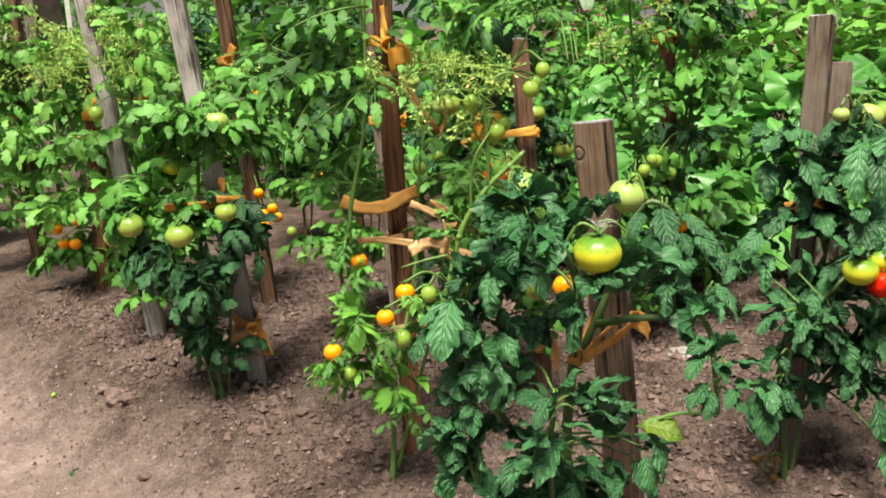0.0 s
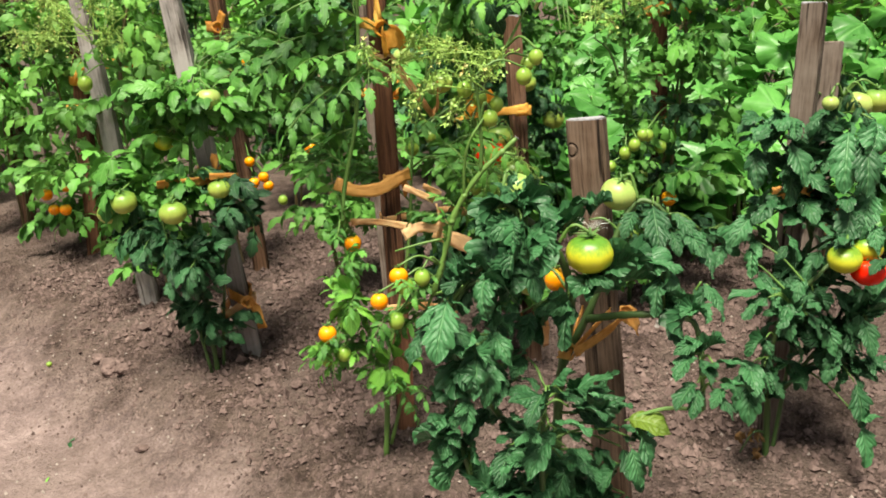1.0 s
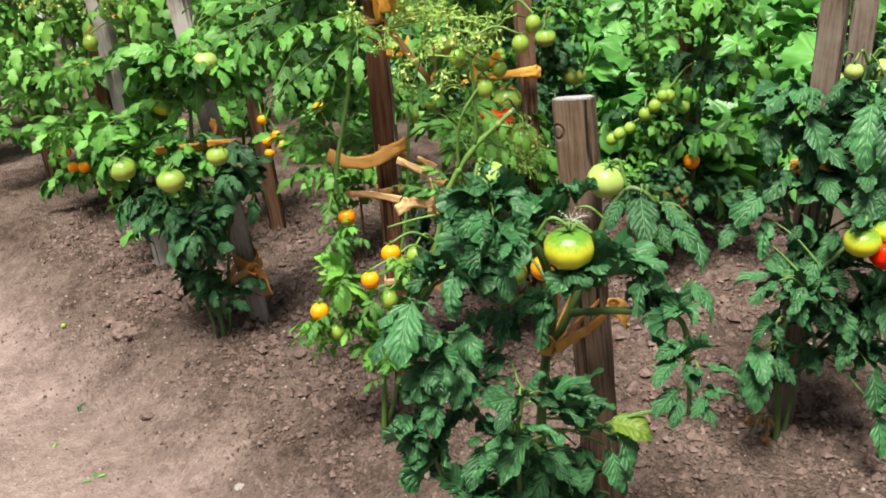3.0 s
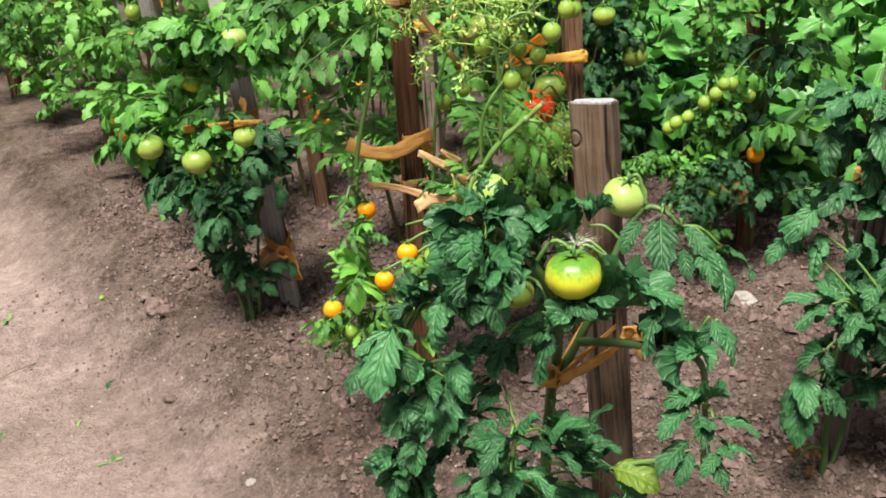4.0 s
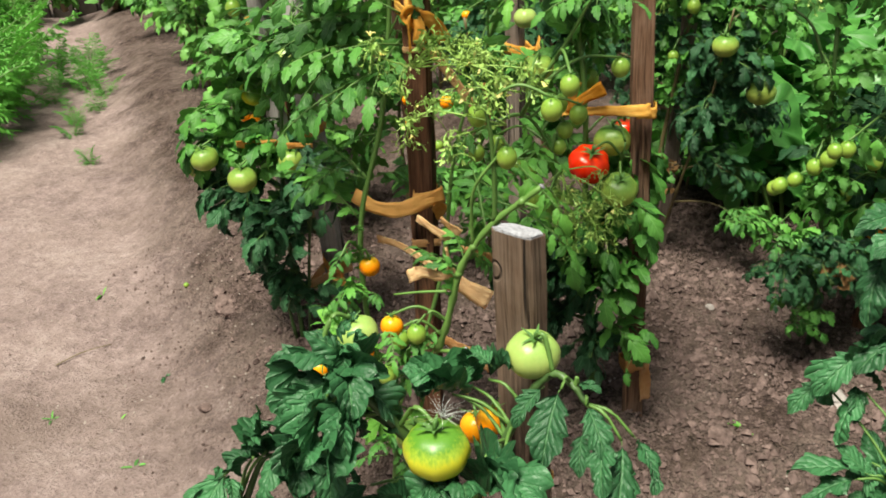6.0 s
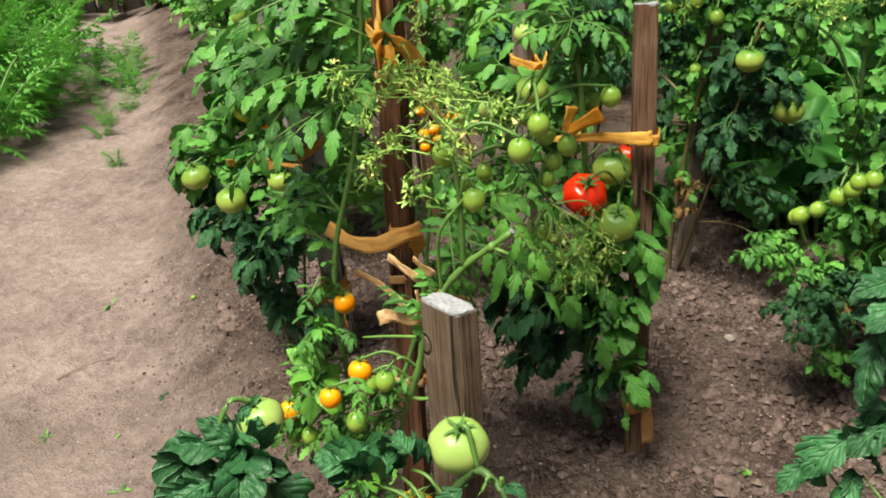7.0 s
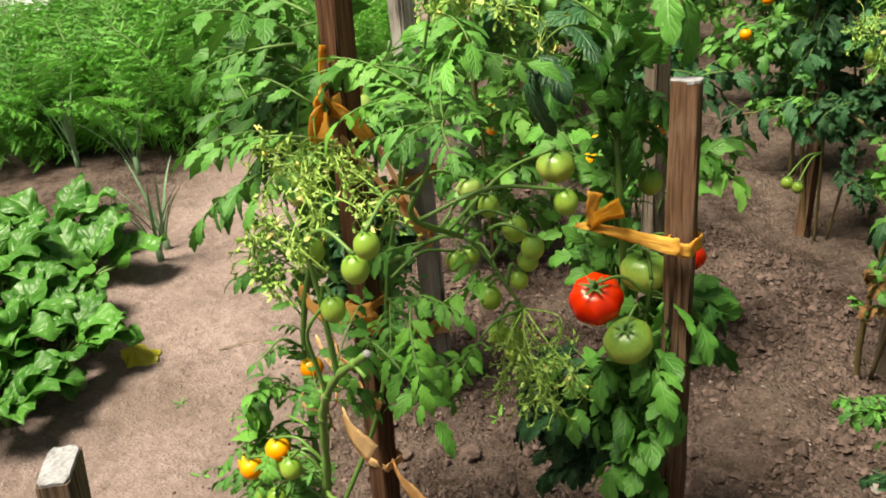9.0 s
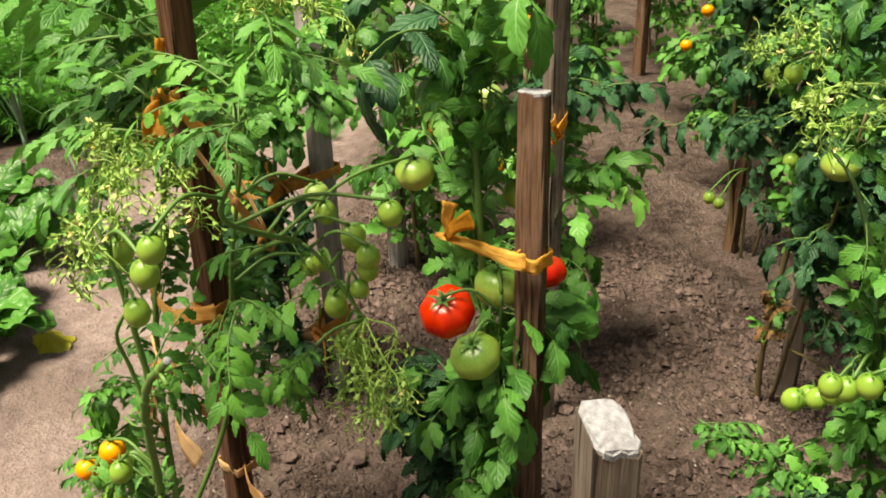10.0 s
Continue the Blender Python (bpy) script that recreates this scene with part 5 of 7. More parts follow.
tall = plant("tall tomato plant with orange cherry fruit and pale blossom trusses", (0.00, 1.57, 0.0),
      [[(0.00, 1.575, -0.01), (0.005, 1.59, 0.15), (-0.04, 1.61, 0.30), (-0.05, 1.63, 0.45), (-0.02, 1.66, 0.60), (-0.01, 1.69, 0.78), (-0.02, 1.72, 0.95)],
       [(0.01, 1.58, 0.02), (0.05, 1.575, 0.16), (0.085, 1.565, 0.27), (0.118, 1.562, 0.36), (0.139, 1.56, 0.437), (0.160, 1.561, 0.478), (0.192, 1.565, 0.518)],
       [(0.188, 1.565, 0.515), (0.190, 1.562, 0.58), (0.185, 1.558, 0.65), (0.17, 1.55, 0.70)],
       [(0.005, 1.59, 0.15), (0.05, 1.67, 0.35), (0.07, 1.70, 0.55), (0.115, 1.72, 0.70), (0.16, 1.74, 0.86)],
       [(0.07, 1.70, 0.55), (0.148, 1.753, 0.592), (0.19, 1.80, 0.50)],
       [(0.148, 1.753, 0.592), (0.21, 1.66, 0.666), (0.245, 1.66, 0.72), (0.275, 1.665, 0.775)],
       [(-0.01, 1.69, 0.70), (-0.09, 1.68, 0.71), (-0.164, 1.671, 0.744)]],
      [("fine_light", 8, (-0.02, 1.52, 0.30), (0.09, 0.06, 0.10), 0.05, 0.095), ("fine_light", 8, (-0.07, 1.51, 0.20), (0.09, 0.06, 0.08), 0.05, 0.095), ("fine", 8, (0.03, 1.52, 0.14), (0.08, 0.06, 0.07), 0.05, 0.09), ("fine", 5, (0.05, 1.55, 0.30), (0.05, 0.05, 0.06), 0.05, 0.085), ("fine", 4, (-0.05, 1.57, 0.42), (0.06, 0.05, 0.05), 0.06, 0.09),
       ("fine", 10, (-0.11, 1.64, 0.52), (0.08, 0.10, 0.06), 0.10, 0.15), ("fine", 12, (-0.15, 1.65, 0.65), (0.09, 0.10, 0.07), 0.10, 0.16), ("fine", 6, (-0.14, 1.66, 0.78), (0.12, 0.10, 0.06), 0.11, 0.18), ("fine", 5, (-0.08, 1.78, 0.92), (0.16, 0.10, 0.06), 0.12, 0.19),
       ("fine", 7, (0.19, 1.73, 0.79), (0.13, 0.12, 0.05), 0.11, 0.16), ("fine", 9, (-0.03, 1.54, 0.36), (0.07, 0.04, 0.07), 0.06, 0.10), ("fine", 8, (0.03, 1.54, 0.25), (0.06, 0.04, 0.07), 0.06, 0.10), ("fine", 8, (-0.06, 1.56, 0.20), (0.06, 0.05, 0.07), 0.06, 0.10), ("fine", 8, (0.13, 1.67, 0.50), (0.09, 0.09, 0.07), 0.08, 0.13), ("fine_light", 5, (0.20, 1.70, 0.46), (0.07, 0.08, 0.08), 0.08, 0.13), ("fine", 6, (0.11, 1.60, 0.44), (0.08, 0.06, 0.05), 0.07, 0.11), ("fine", 12, (-0.03, 1.76, 0.46), (0.08, 0.05, 0.10), 0.08, 0.12), ("fine", 10, (-0.05, 1.74, 0.63), (0.08, 0.05, 0.07), 0.08, 0.13), ("fine", 8, (0.07, 1.76, 0.38), (0.06, 0.05, 0.07), 0.07, 0.11), ("soft", 16, (-0.03, 1.53, 0.31), (0.08, 0.04, 0.10), 0.03, 0.05), ("soft", 14, (0.02, 1.54, 0.19), (0.07, 0.04, 0.08), 0.03, 0.05), ("soft", 8, (-0.08, 1.53, 0.22), (0.05, 0.03, 0.05), 0.03, 0.045)],
      [("orange", (-0.074, 1.526, 0.258), 0.0155, 0, 0), ("orange", (0.050, 1.531, 0.355), 0.0155, 0, 0), ("orange", (0.020, 1.503, 0.323), 0.0145, 0, 0), ("orange", (-0.038, 1.624, 0.384), 0.0155, 0, 0), ("plum", (0.059, 1.535, 0.336), 0.014, 0, 0), ("plum", (0.088, 1.53, 0.352), 0.013, 0, 0), ("plum", (0.043, 1.52, 0.282), 0.0135, 0, 0), ("plum", (-0.05, 1.53, 0.22), 0.012, 0, 0), ("plum", (-0.08, 1.53, 0.21), 0.011, 0, 0),
       ("plum", (0.259, 1.57, 0.662), 0.0125, 0, 0), ("plum", (0.278, 1.575, 0.69), 0.0115, 0, 0), ("plum", (0.167, 1.57, 0.646), 0.0125, 0, 0), ("plum", (0.205, 1.566, 0.600), 0.0125, 0, 0),
       ("plum", (0.183, 1.8, 0.597), 0.0139, 0.2, 0), ("plum", (0.213, 1.8, 0.585), 0.0130, 0, 0.2), ("plum", (0.19, 1.81, 0.557), 0.0118, 0, 0), ("plum", (0.185, 1.80, 0.535), 0.0109, 0.1, 0), ("plum", (0.140, 1.79, 0.497), 0.0139, 0, 0), ("plum", (0.152, 1.79, 0.452), 0.0126, 0, 0), ("plum", (0.182, 1.79, 0.462), 0.0126, 0, 0), ("plum", (0.17, 1.80, 0.43), 0.0118, 0, 0), ("plum", (0.270, 1.80, 0.655), 0.0122, 0, 0),
       ("plum", (0.165, 1.78, 0.625), 0.0118, 0, 0), ("plum", (0.09, 1.8, 0.53), 0.0113, 0, 0), ("plum", (0.12, 1.8, 0.495), 0.0113, 0, 0), ("pale", (0.10, 1.80, 0.62), 0.0143, 0, 0), ("plum", (0.055, 1.80, 0.51), 0.0126, 0, 0), ("plum", (0.187, 1.75, 0.82), 0.0118, 0, 0), ("green", (0.105, 1.926, 0.613), 0.024, 0, 0)], 13, 0.0052, None, "tomato plants in rows",
      [((0.05, 1.63, 0.68), [(0.14, 1.59, 0.70), (0.09, 1.60, 0.715), (0.19, 1.57, 0.685), (0.20, 1.54, 0.67), (0.15, 1.62, 0.70), (0.06, 1.58, 0.67), (0.22, 1.60, 0.685), (0.01, 1.60, 0.70), (0.12, 1.66, 0.69), (0.20, 1.64, 0.675)]),
       ((0.205, 1.566, 0.64), [(0.15, 1.53, 0.615), (0.09, 1.54, 0.62), (0.12, 1.55, 0.655)]),
       ((0.19, 1.80, 0.50), [(0.20, 1.79, 0.415), (0.24, 1.79, 0.43), (0.22, 1.78, 0.405), (0.27, 1.80, 0.44), (0.18, 1.77, 0.40), (0.26, 1.78, 0.41), (0.23, 1.80, 0.44), (0.25, 1.77, 0.425), (0.21, 1.77, 0.43)]),
       ((0.16, 1.74, 0.84), [(0.20, 1.74, 0.855), (0.25, 1.75, 0.85), (0.28, 1.77, 0.83)])],
      [("fine", (0.03, 1.67, 0.835), (-0.17, 1.60, 0.80), 0.2), ("fine", (0.0, 1.68, 0.80), (-0.16, 1.57, 0.72), -0.3), ("fine", (0.02, 1.66, 0.70), (-0.08, 1.53, 0.66), 0.2), ("fine", (0.02, 1.65, 0.68), (-0.04, 1.52, 0.60), -0.2), ("fine", (0.17, 1.75, 0.80), (0.30, 1.66, 0.80), 0.1), ("fine", (0.15, 1.73, 0.78), (0.10, 1.58, 0.77), 0.0), ("fine", (0.15, 1.62, 0.52), (0.28, 1.64, 0.42), 0.3),
       ("fine", (-0.02, 1.53, 0.33), (-0.03, 1.47, 0.29), 0.2), ("fine", (0.03, 1.53, 0.30), (0.0, 1.47, 0.24), -0.2), ("fine", (-0.04, 1.54, 0.26), (-0.10, 1.47, 0.22), 0.2), ("fine", (0.04, 1.53, 0.36), (0.085, 1.48, 0.31), 0.1), ("fine", (-0.05, 1.64, 0.70), (-0.11, 1.52, 0.66), 0.1), ("fine", (-0.05, 1.63, 0.65), (-0.13, 1.53, 0.545), -0.1), ("fine", (0.03, 1.67, 0.80), (0.07, 1.49, 0.845), 0.2), ("fine_light", (0.19, 1.69, 0.765), (0.285, 1.70, 0.772), 0.1), ("fine_light", (0.19, 1.70, 0.77), (0.08, 1.62, 0.79), 0.0),
       ("fine_light", (0.18, 1.70, 0.77), (0.20, 1.58, 0.745), 0.2), ("fine_light", (0.177, 1.665, 0.554), (0.268, 1.625, 0.475), 0.2), ("fine_light", (0.15, 1.68, 0.55), (0.245, 1.70, 0.525), -0.1), ("fine_light", (0.12, 1.67, 0.52), (0.16, 1.58, 0.45), 0.0), ("fine", (0.02, 1.66, 0.74), (-0.09, 1.57, 0.76), 0.1)] + rosette + left_shoots)

s = Soup()
tube(s, glide([(0.100, -0.007, 0.31), (0.118, -0.008, 0.36), (0.139, -0.010, 0.437), (0.160, -0.009, 0.478), (0.190, -0.005, 0.517), (0.222, 0.0, 0.545), (0.246, 0.004, 0.566)], 4), 0.0052, 0.0036, 9, 0, 0.22)
tube(s, [(0.246, 0.004, 0.566), (0.2468, 0.0042, 0.567)], 0.0043, 0.0040, 9, 1)
tube(s, [(0.222, 0.0, 0.545), (0.243, 0.0, 0.540)], 0.0026, 0.0022, 7, 0)
tube(s, glide([(0.16, -0.009, 0.478), (0.162, -0.015, 0.523), (0.172, -0.021, 0.568), (0.205, -0.004, 0.614)], 4), 0.0026, 0.0018, 7, 0, 0.12)
tube(s, glide([(0.119, -0.01, 0.407), (0.084, -0.014, 0.401), (0.044, -0.018, 0.391)], 4), 0.0021, 0.0014, 7, 0, 0.12)
tube(s, glide([(0.1, -0.007, 0.31), (0.122, -0.013, 0.318), (0.146, -0.013, 0.328)], 4), 0.0026, 0.0024, 7, 0, 0.12)
tube(s, [(0.146, -0.013, 0.328), (0.147, -0.013, 0.3284)], 0.0026, 0.0024, 7, 1)
for k, (x, y, z) in enumerate([(0.139, -0.010, 0.437), (0.160, -0.009, 0.478), (0.222, 0.0, 0.545)]):
    tube(s, [(x - 0.003, y, z - 0.005), (x, y, z), (x + 0.003, y, z + 0.004)], 0.0050, 0.0046, 9, 0, 0.1)
part("pruned_branch", s.mesh("pruned_branch", [STEM_CUT, SAWN]), tall, "thick pruned branch with a pale cut end")

plant("tomato plant with ripe red and large green fruit", (0.19, 1.985, 0.01),
      [[(0.19, 1.985, 0.0), (0.185, 1.985, 0.15), (0.17, 1.98, 0.35), (0.165, 1.975, 0.55), (0.14, 1.99, 0.70), (0.12, 2.0, 0.84)],
       [(0.185, 1.985, 0.2), (0.22, 1.96, 0.4), (0.24, 1.95, 0.50)]],
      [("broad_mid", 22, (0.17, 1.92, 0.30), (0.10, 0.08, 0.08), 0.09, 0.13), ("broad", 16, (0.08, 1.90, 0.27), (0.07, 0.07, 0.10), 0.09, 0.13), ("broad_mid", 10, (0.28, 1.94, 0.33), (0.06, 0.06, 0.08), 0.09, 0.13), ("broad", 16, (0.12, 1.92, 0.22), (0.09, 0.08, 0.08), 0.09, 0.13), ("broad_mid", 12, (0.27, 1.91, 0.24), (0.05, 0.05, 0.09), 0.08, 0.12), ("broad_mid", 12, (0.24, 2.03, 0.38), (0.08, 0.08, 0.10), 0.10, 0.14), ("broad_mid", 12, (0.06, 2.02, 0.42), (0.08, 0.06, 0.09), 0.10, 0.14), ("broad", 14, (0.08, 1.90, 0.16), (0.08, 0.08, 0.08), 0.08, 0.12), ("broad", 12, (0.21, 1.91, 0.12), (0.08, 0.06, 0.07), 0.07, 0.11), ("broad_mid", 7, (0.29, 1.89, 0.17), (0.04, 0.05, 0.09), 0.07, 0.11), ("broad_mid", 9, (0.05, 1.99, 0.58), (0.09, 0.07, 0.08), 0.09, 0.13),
       ("broad_mid", 8, (0.13, 1.98, 0.74), (0.12, 0.11, 0.07), 0.12, 0.17), ("fine", 9, (0.15, 2.04, 0.62), (0.11, 0.06, 0.06), 0.10, 0.15), ("fine", 7, (0.10, 2.0, 0.85), (0.14, 0.12, 0.06), 0.12, 0.17)],
      [("red", (0.197, 1.903, 0.474), 0.0325, 0.4, 0.35), ("green", (0.245, 1.908, 0.436), 0.029, 0.4, 0.2), ("green", (0.215, 1.965, 0.495), 0.029, 0, 0), ("red", (0.212, 2.040, 0.488), 0.023, 0, 0), ("plum", (0.15, 2.04, 0.57), 0.016, 0, 0)], 14, 0.0062, STEM, "tomato plants in rows", (),
      [("broad", (0.16, 1.92, 0.79), (0.265, 1.81, 0.745), 0.0), ("broad_mid", (0.15, 1.95, 0.76), (0.20, 1.84, 0.70), 0.3), ("broad", (0.15, 1.97, 0.78), (0.05, 1.86, 0.76), -0.2)])

plant("dense tomato plant with dark leaves and large green fruit", (-0.425, 1.93, 0.0),
      [[(-0.42, 1.93, -0.01), (-0.425, 1.93, 0.15), (-0.43, 1.94, 0.35), (-0.42, 1.97, 0.55), (-0.40, 2.0, 0.68)],
       [(-0.43, 1.92, 0.0), (-0.46, 1.92, 0.2), (-0.50, 1.92, 0.38), (-0.52, 1.95, 0.5)],
       [(-0.41, 1.94, 0.0), (-0.38, 1.93, 0.2), (-0.34, 1.92, 0.38)]],
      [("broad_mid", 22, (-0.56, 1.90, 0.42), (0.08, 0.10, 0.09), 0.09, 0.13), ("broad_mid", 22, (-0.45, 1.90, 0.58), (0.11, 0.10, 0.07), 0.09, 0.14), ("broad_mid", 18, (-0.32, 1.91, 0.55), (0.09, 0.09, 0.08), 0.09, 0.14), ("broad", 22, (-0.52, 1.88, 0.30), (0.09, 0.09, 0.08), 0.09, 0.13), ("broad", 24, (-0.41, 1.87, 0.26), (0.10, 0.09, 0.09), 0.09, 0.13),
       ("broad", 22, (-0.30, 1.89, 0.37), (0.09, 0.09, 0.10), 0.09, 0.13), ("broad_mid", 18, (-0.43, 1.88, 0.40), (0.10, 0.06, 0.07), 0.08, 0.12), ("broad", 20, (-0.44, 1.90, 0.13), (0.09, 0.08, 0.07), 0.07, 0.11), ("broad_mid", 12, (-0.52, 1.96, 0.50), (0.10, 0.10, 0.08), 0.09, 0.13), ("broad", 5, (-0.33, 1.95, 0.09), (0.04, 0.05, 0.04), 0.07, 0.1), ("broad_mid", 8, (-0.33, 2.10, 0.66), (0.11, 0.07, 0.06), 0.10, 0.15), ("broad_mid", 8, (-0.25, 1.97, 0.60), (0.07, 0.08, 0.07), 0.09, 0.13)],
      [("green", (-0.535, 1.850, 0.412), 0.027, 0.2, 0), ("green", (-0.426, 1.823, 0.394), 0.027, 0, 0), ("green", (-0.575, 1.87, 0.385), 0.025, 0, 0), ("turning", (-0.471, 1.94, 0.521), 0.026, 0.4, 0.9), ("pale", (-0.352, 1.90, 0.603), 0.0235, 0, 0), ("green", (-0.34, 1.86, 0.43), 0.022, 0, 0)], 15, 0.0058, STEM_DARK)


def row_plant(label, x, y, height, spread_, kind, seed, fruits=(), density=1.0, low=0.08, stems=2, blossom=0):
    """A plant of the farther rows: stems up one stake, leaves from low to its top."""
    r = random.Random(seed)
    z0 = float(lie(x, y))
    lines = []
    for k in range(stems):
        dx, dy = r.uniform(-0.05, 0.05), r.uniform(-0.05, 0.05)
        lines.append([(x + dx * 0.4, y + dy * 0.4, z0 - 0.01), (x + dx, y + dy, z0 + height * 0.35), (x + dx * 0.5 + r.uniform(-0.04, 0.04), y + dy * 0.5, z0 + height * 0.7), (x + r.uniform(-0.05, 0.05), y + r.uniform(-0.05, 0.05), z0 + height * 0.97)])
    crowns = []
    n = max(3, int((height - low) / 0.13))
    for i in range(n):
        t = (i + 0.5) / n
        z = z0 + low + (height - low) * t
        w = spread_ * (0.6 + 0.6 * math.sin(math.pi * min(1, 0.25 + 0.7 * t)))
        for _ in range(2):
            crowns.append((kind if isinstance(kind, str) else r.choice(kind), int(round(9 * density)), (x + r.uniform(-0.4, 0.4) * w, y + r.uniform(-0.4, 0.4) * w, z), (w, w, 0.08), 0.10, 0.16))
    return plant(label, (x, y, z0), lines, crowns, fruits, seed, 0.006, STEM_BROWN, "tomato plants in rows",
                 [((x + r.uniform(-0.08, 0.08), y - 0.08, z0 + height * r.uniform(0.82, 0.95)), [(x + r.uniform(-0.18, 0.18), y - r.uniform(0.05, 0.22), z0 + height * r.uniform(0.8, 1.02)) for _ in range(7)]) for _ in range(blossom)])


row_plant("tomato plant with clusters of orange cherry fruit", -0.56, 2.66, 0.68, 0.13, ("far", "far_light"), 21,
          [("orange", (-0.445, 2.52, 0.611), 0.017, 0, 0), ("orange", (-0.472, 2.52, 0.345), 0.0145, 0, 0), ("orange", (-0.438, 2.52, 0.301), 0.015, 0, 0), ("orange", (-0.466, 2.52, 0.286), 0.015, 0, 0), ("orange", (-0.427, 2.52, 0.276), 0.015, 0, 0), ("orange", (-0.464, 2.52, 0.253), 0.0145, 0, 0), ("plum", (-0.391, 2.52, 0.234), 0.013, 0, 0)], 1.0, 0.22, 2, 1)
row_plant("tomato plant with mid-green leaves on a leaning stake", -0.72, 2.40, 0.84, 0.20, ("far", "far_light", "far_light"), 22, [("plum", (-0.78, 2.28, 0.60), 0.018, 0, 0)], 1.15, 0.06, 2, 3)
row_plant("tomato plant with orange cherry fruit low down", -1.09, 2.80, 0.80, 0.20, ("far", "far_light", "far_light"), 23,
          [("orange", (-1.096, 2.70, 0.251), 0.018, 0, 0), ("orange", (-1.163, 2.70, 0.227), 0.018, 0, 0), ("orange", (-1.148, 2.70, 0.179), 0.017, 0, 0), ("orange", (-1.112, 2.70, 0.178), 0.018, 0, 0)], 1.4, 0.03, 2, 2)
row_plant("tall tomato plant with bare lower stems", -1.50, 3.12, 0.92, 0.20, ("far", "far_light"), 24, (), 1.4, 0.12, 3, 2)
row_plant("tomato plant with bare lower stems", -1.95, 3.45, 0.85, 0.20, ("far", "far_light"), 25, (), 1.3, 0.08, 3, 1)
row_plant("tomato plant far along the row", -2.45, 3.86, 0.85, 0.22, ("far", "far_light"), 26, (), 1.0, 0.12)
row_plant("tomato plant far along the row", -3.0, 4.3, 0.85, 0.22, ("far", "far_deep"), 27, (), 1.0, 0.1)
row_plant("dark tomato plant with pale leaf edges", -0.19, 2.38, 0.62, 0.17, ("far", "far_light", "far_deep"), 28, [("pale", (0.013, 2.1, 0.65), 0.02, 0, 0), ("orange", (-0.25, 2.3, 0.42), 0.016, 0, 0)], 1.4, 0.16)
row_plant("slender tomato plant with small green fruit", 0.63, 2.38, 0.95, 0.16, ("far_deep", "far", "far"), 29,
          [("orange", (0.613, 2.27, 0.273), 0.019, 0, 0), ("plum", (0.59, 2.27, 0.40), 0.0145, 0, 0), ("plum", (0.55, 2.28, 0.33), 0.0145, 0, 0), ("plum", (0.547, 2.192, 0.443), 0.0135, 0, 0), ("plum", (0.53, 2.15, 0.452), 0.0125, 0, 0), ("plum", (0.447, 2.22, 0.355), 0.014, 0, 0.6), ("plum", (0.47, 2.23, 0.365), 0.013, 0, 0.6), ("plum", (0.434, 2.27, 0.33), 0.014, 0, 0.5), ("plum", (0.56, 2.26, 0.20), 0.0145, 0, 0), ("plum", (0.53, 2.26, 0.19), 0.0145, 0, 0)], 1.1, 0.08, 2, 1)
plant("slender tomato plant on a tall dark stem", (0.53, 2.31, 0.0),
      [[(0.53, 2.31, -0.01), (0.522, 2.28, 0.25), (0.508, 2.258, 0.5), (0.495, 2.24, 0.75), (0.48, 2.22, 0.98)],
       [(0.525, 2.29, 0.15), (0.48, 2.24, 0.22), (0.42, 2.19, 0.28), (0.36, 2.16, 0.30)],
       [(0.508, 2.258, 0.5), (0.47, 2.24, 0.62), (0.43, 2.24, 0.66)]],
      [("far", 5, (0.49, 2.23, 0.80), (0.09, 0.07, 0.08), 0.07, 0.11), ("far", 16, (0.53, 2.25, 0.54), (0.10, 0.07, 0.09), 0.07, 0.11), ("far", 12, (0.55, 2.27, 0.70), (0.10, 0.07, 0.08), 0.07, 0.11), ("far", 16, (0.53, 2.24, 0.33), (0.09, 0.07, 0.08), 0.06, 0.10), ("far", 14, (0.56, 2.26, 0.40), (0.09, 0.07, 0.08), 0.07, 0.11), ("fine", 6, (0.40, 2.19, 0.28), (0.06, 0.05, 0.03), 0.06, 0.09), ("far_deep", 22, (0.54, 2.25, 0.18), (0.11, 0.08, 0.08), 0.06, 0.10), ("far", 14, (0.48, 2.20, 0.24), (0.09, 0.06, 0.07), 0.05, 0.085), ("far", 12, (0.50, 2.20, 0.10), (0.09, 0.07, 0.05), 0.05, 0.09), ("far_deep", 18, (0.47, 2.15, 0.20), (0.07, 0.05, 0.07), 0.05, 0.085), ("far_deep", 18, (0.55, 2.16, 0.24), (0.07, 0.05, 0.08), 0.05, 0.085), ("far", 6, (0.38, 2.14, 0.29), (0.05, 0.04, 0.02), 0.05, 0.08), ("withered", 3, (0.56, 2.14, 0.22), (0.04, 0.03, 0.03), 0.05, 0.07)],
      [("plum", (0.50, 2.21, 0.40), 0.014, 0, 0), ("plum", (0.52, 2.20, 0.42), 0.014, 0, 0.3)], 30, 0.0055, STEM_DARK, "tomato plants in rows", [((0.50, 2.24, 0.70), [(0.44, 2.20, 0.72), (0.46, 2.18, 0.69), (0.52, 2.19, 0.73), (0.41, 2.22, 0.70)])])
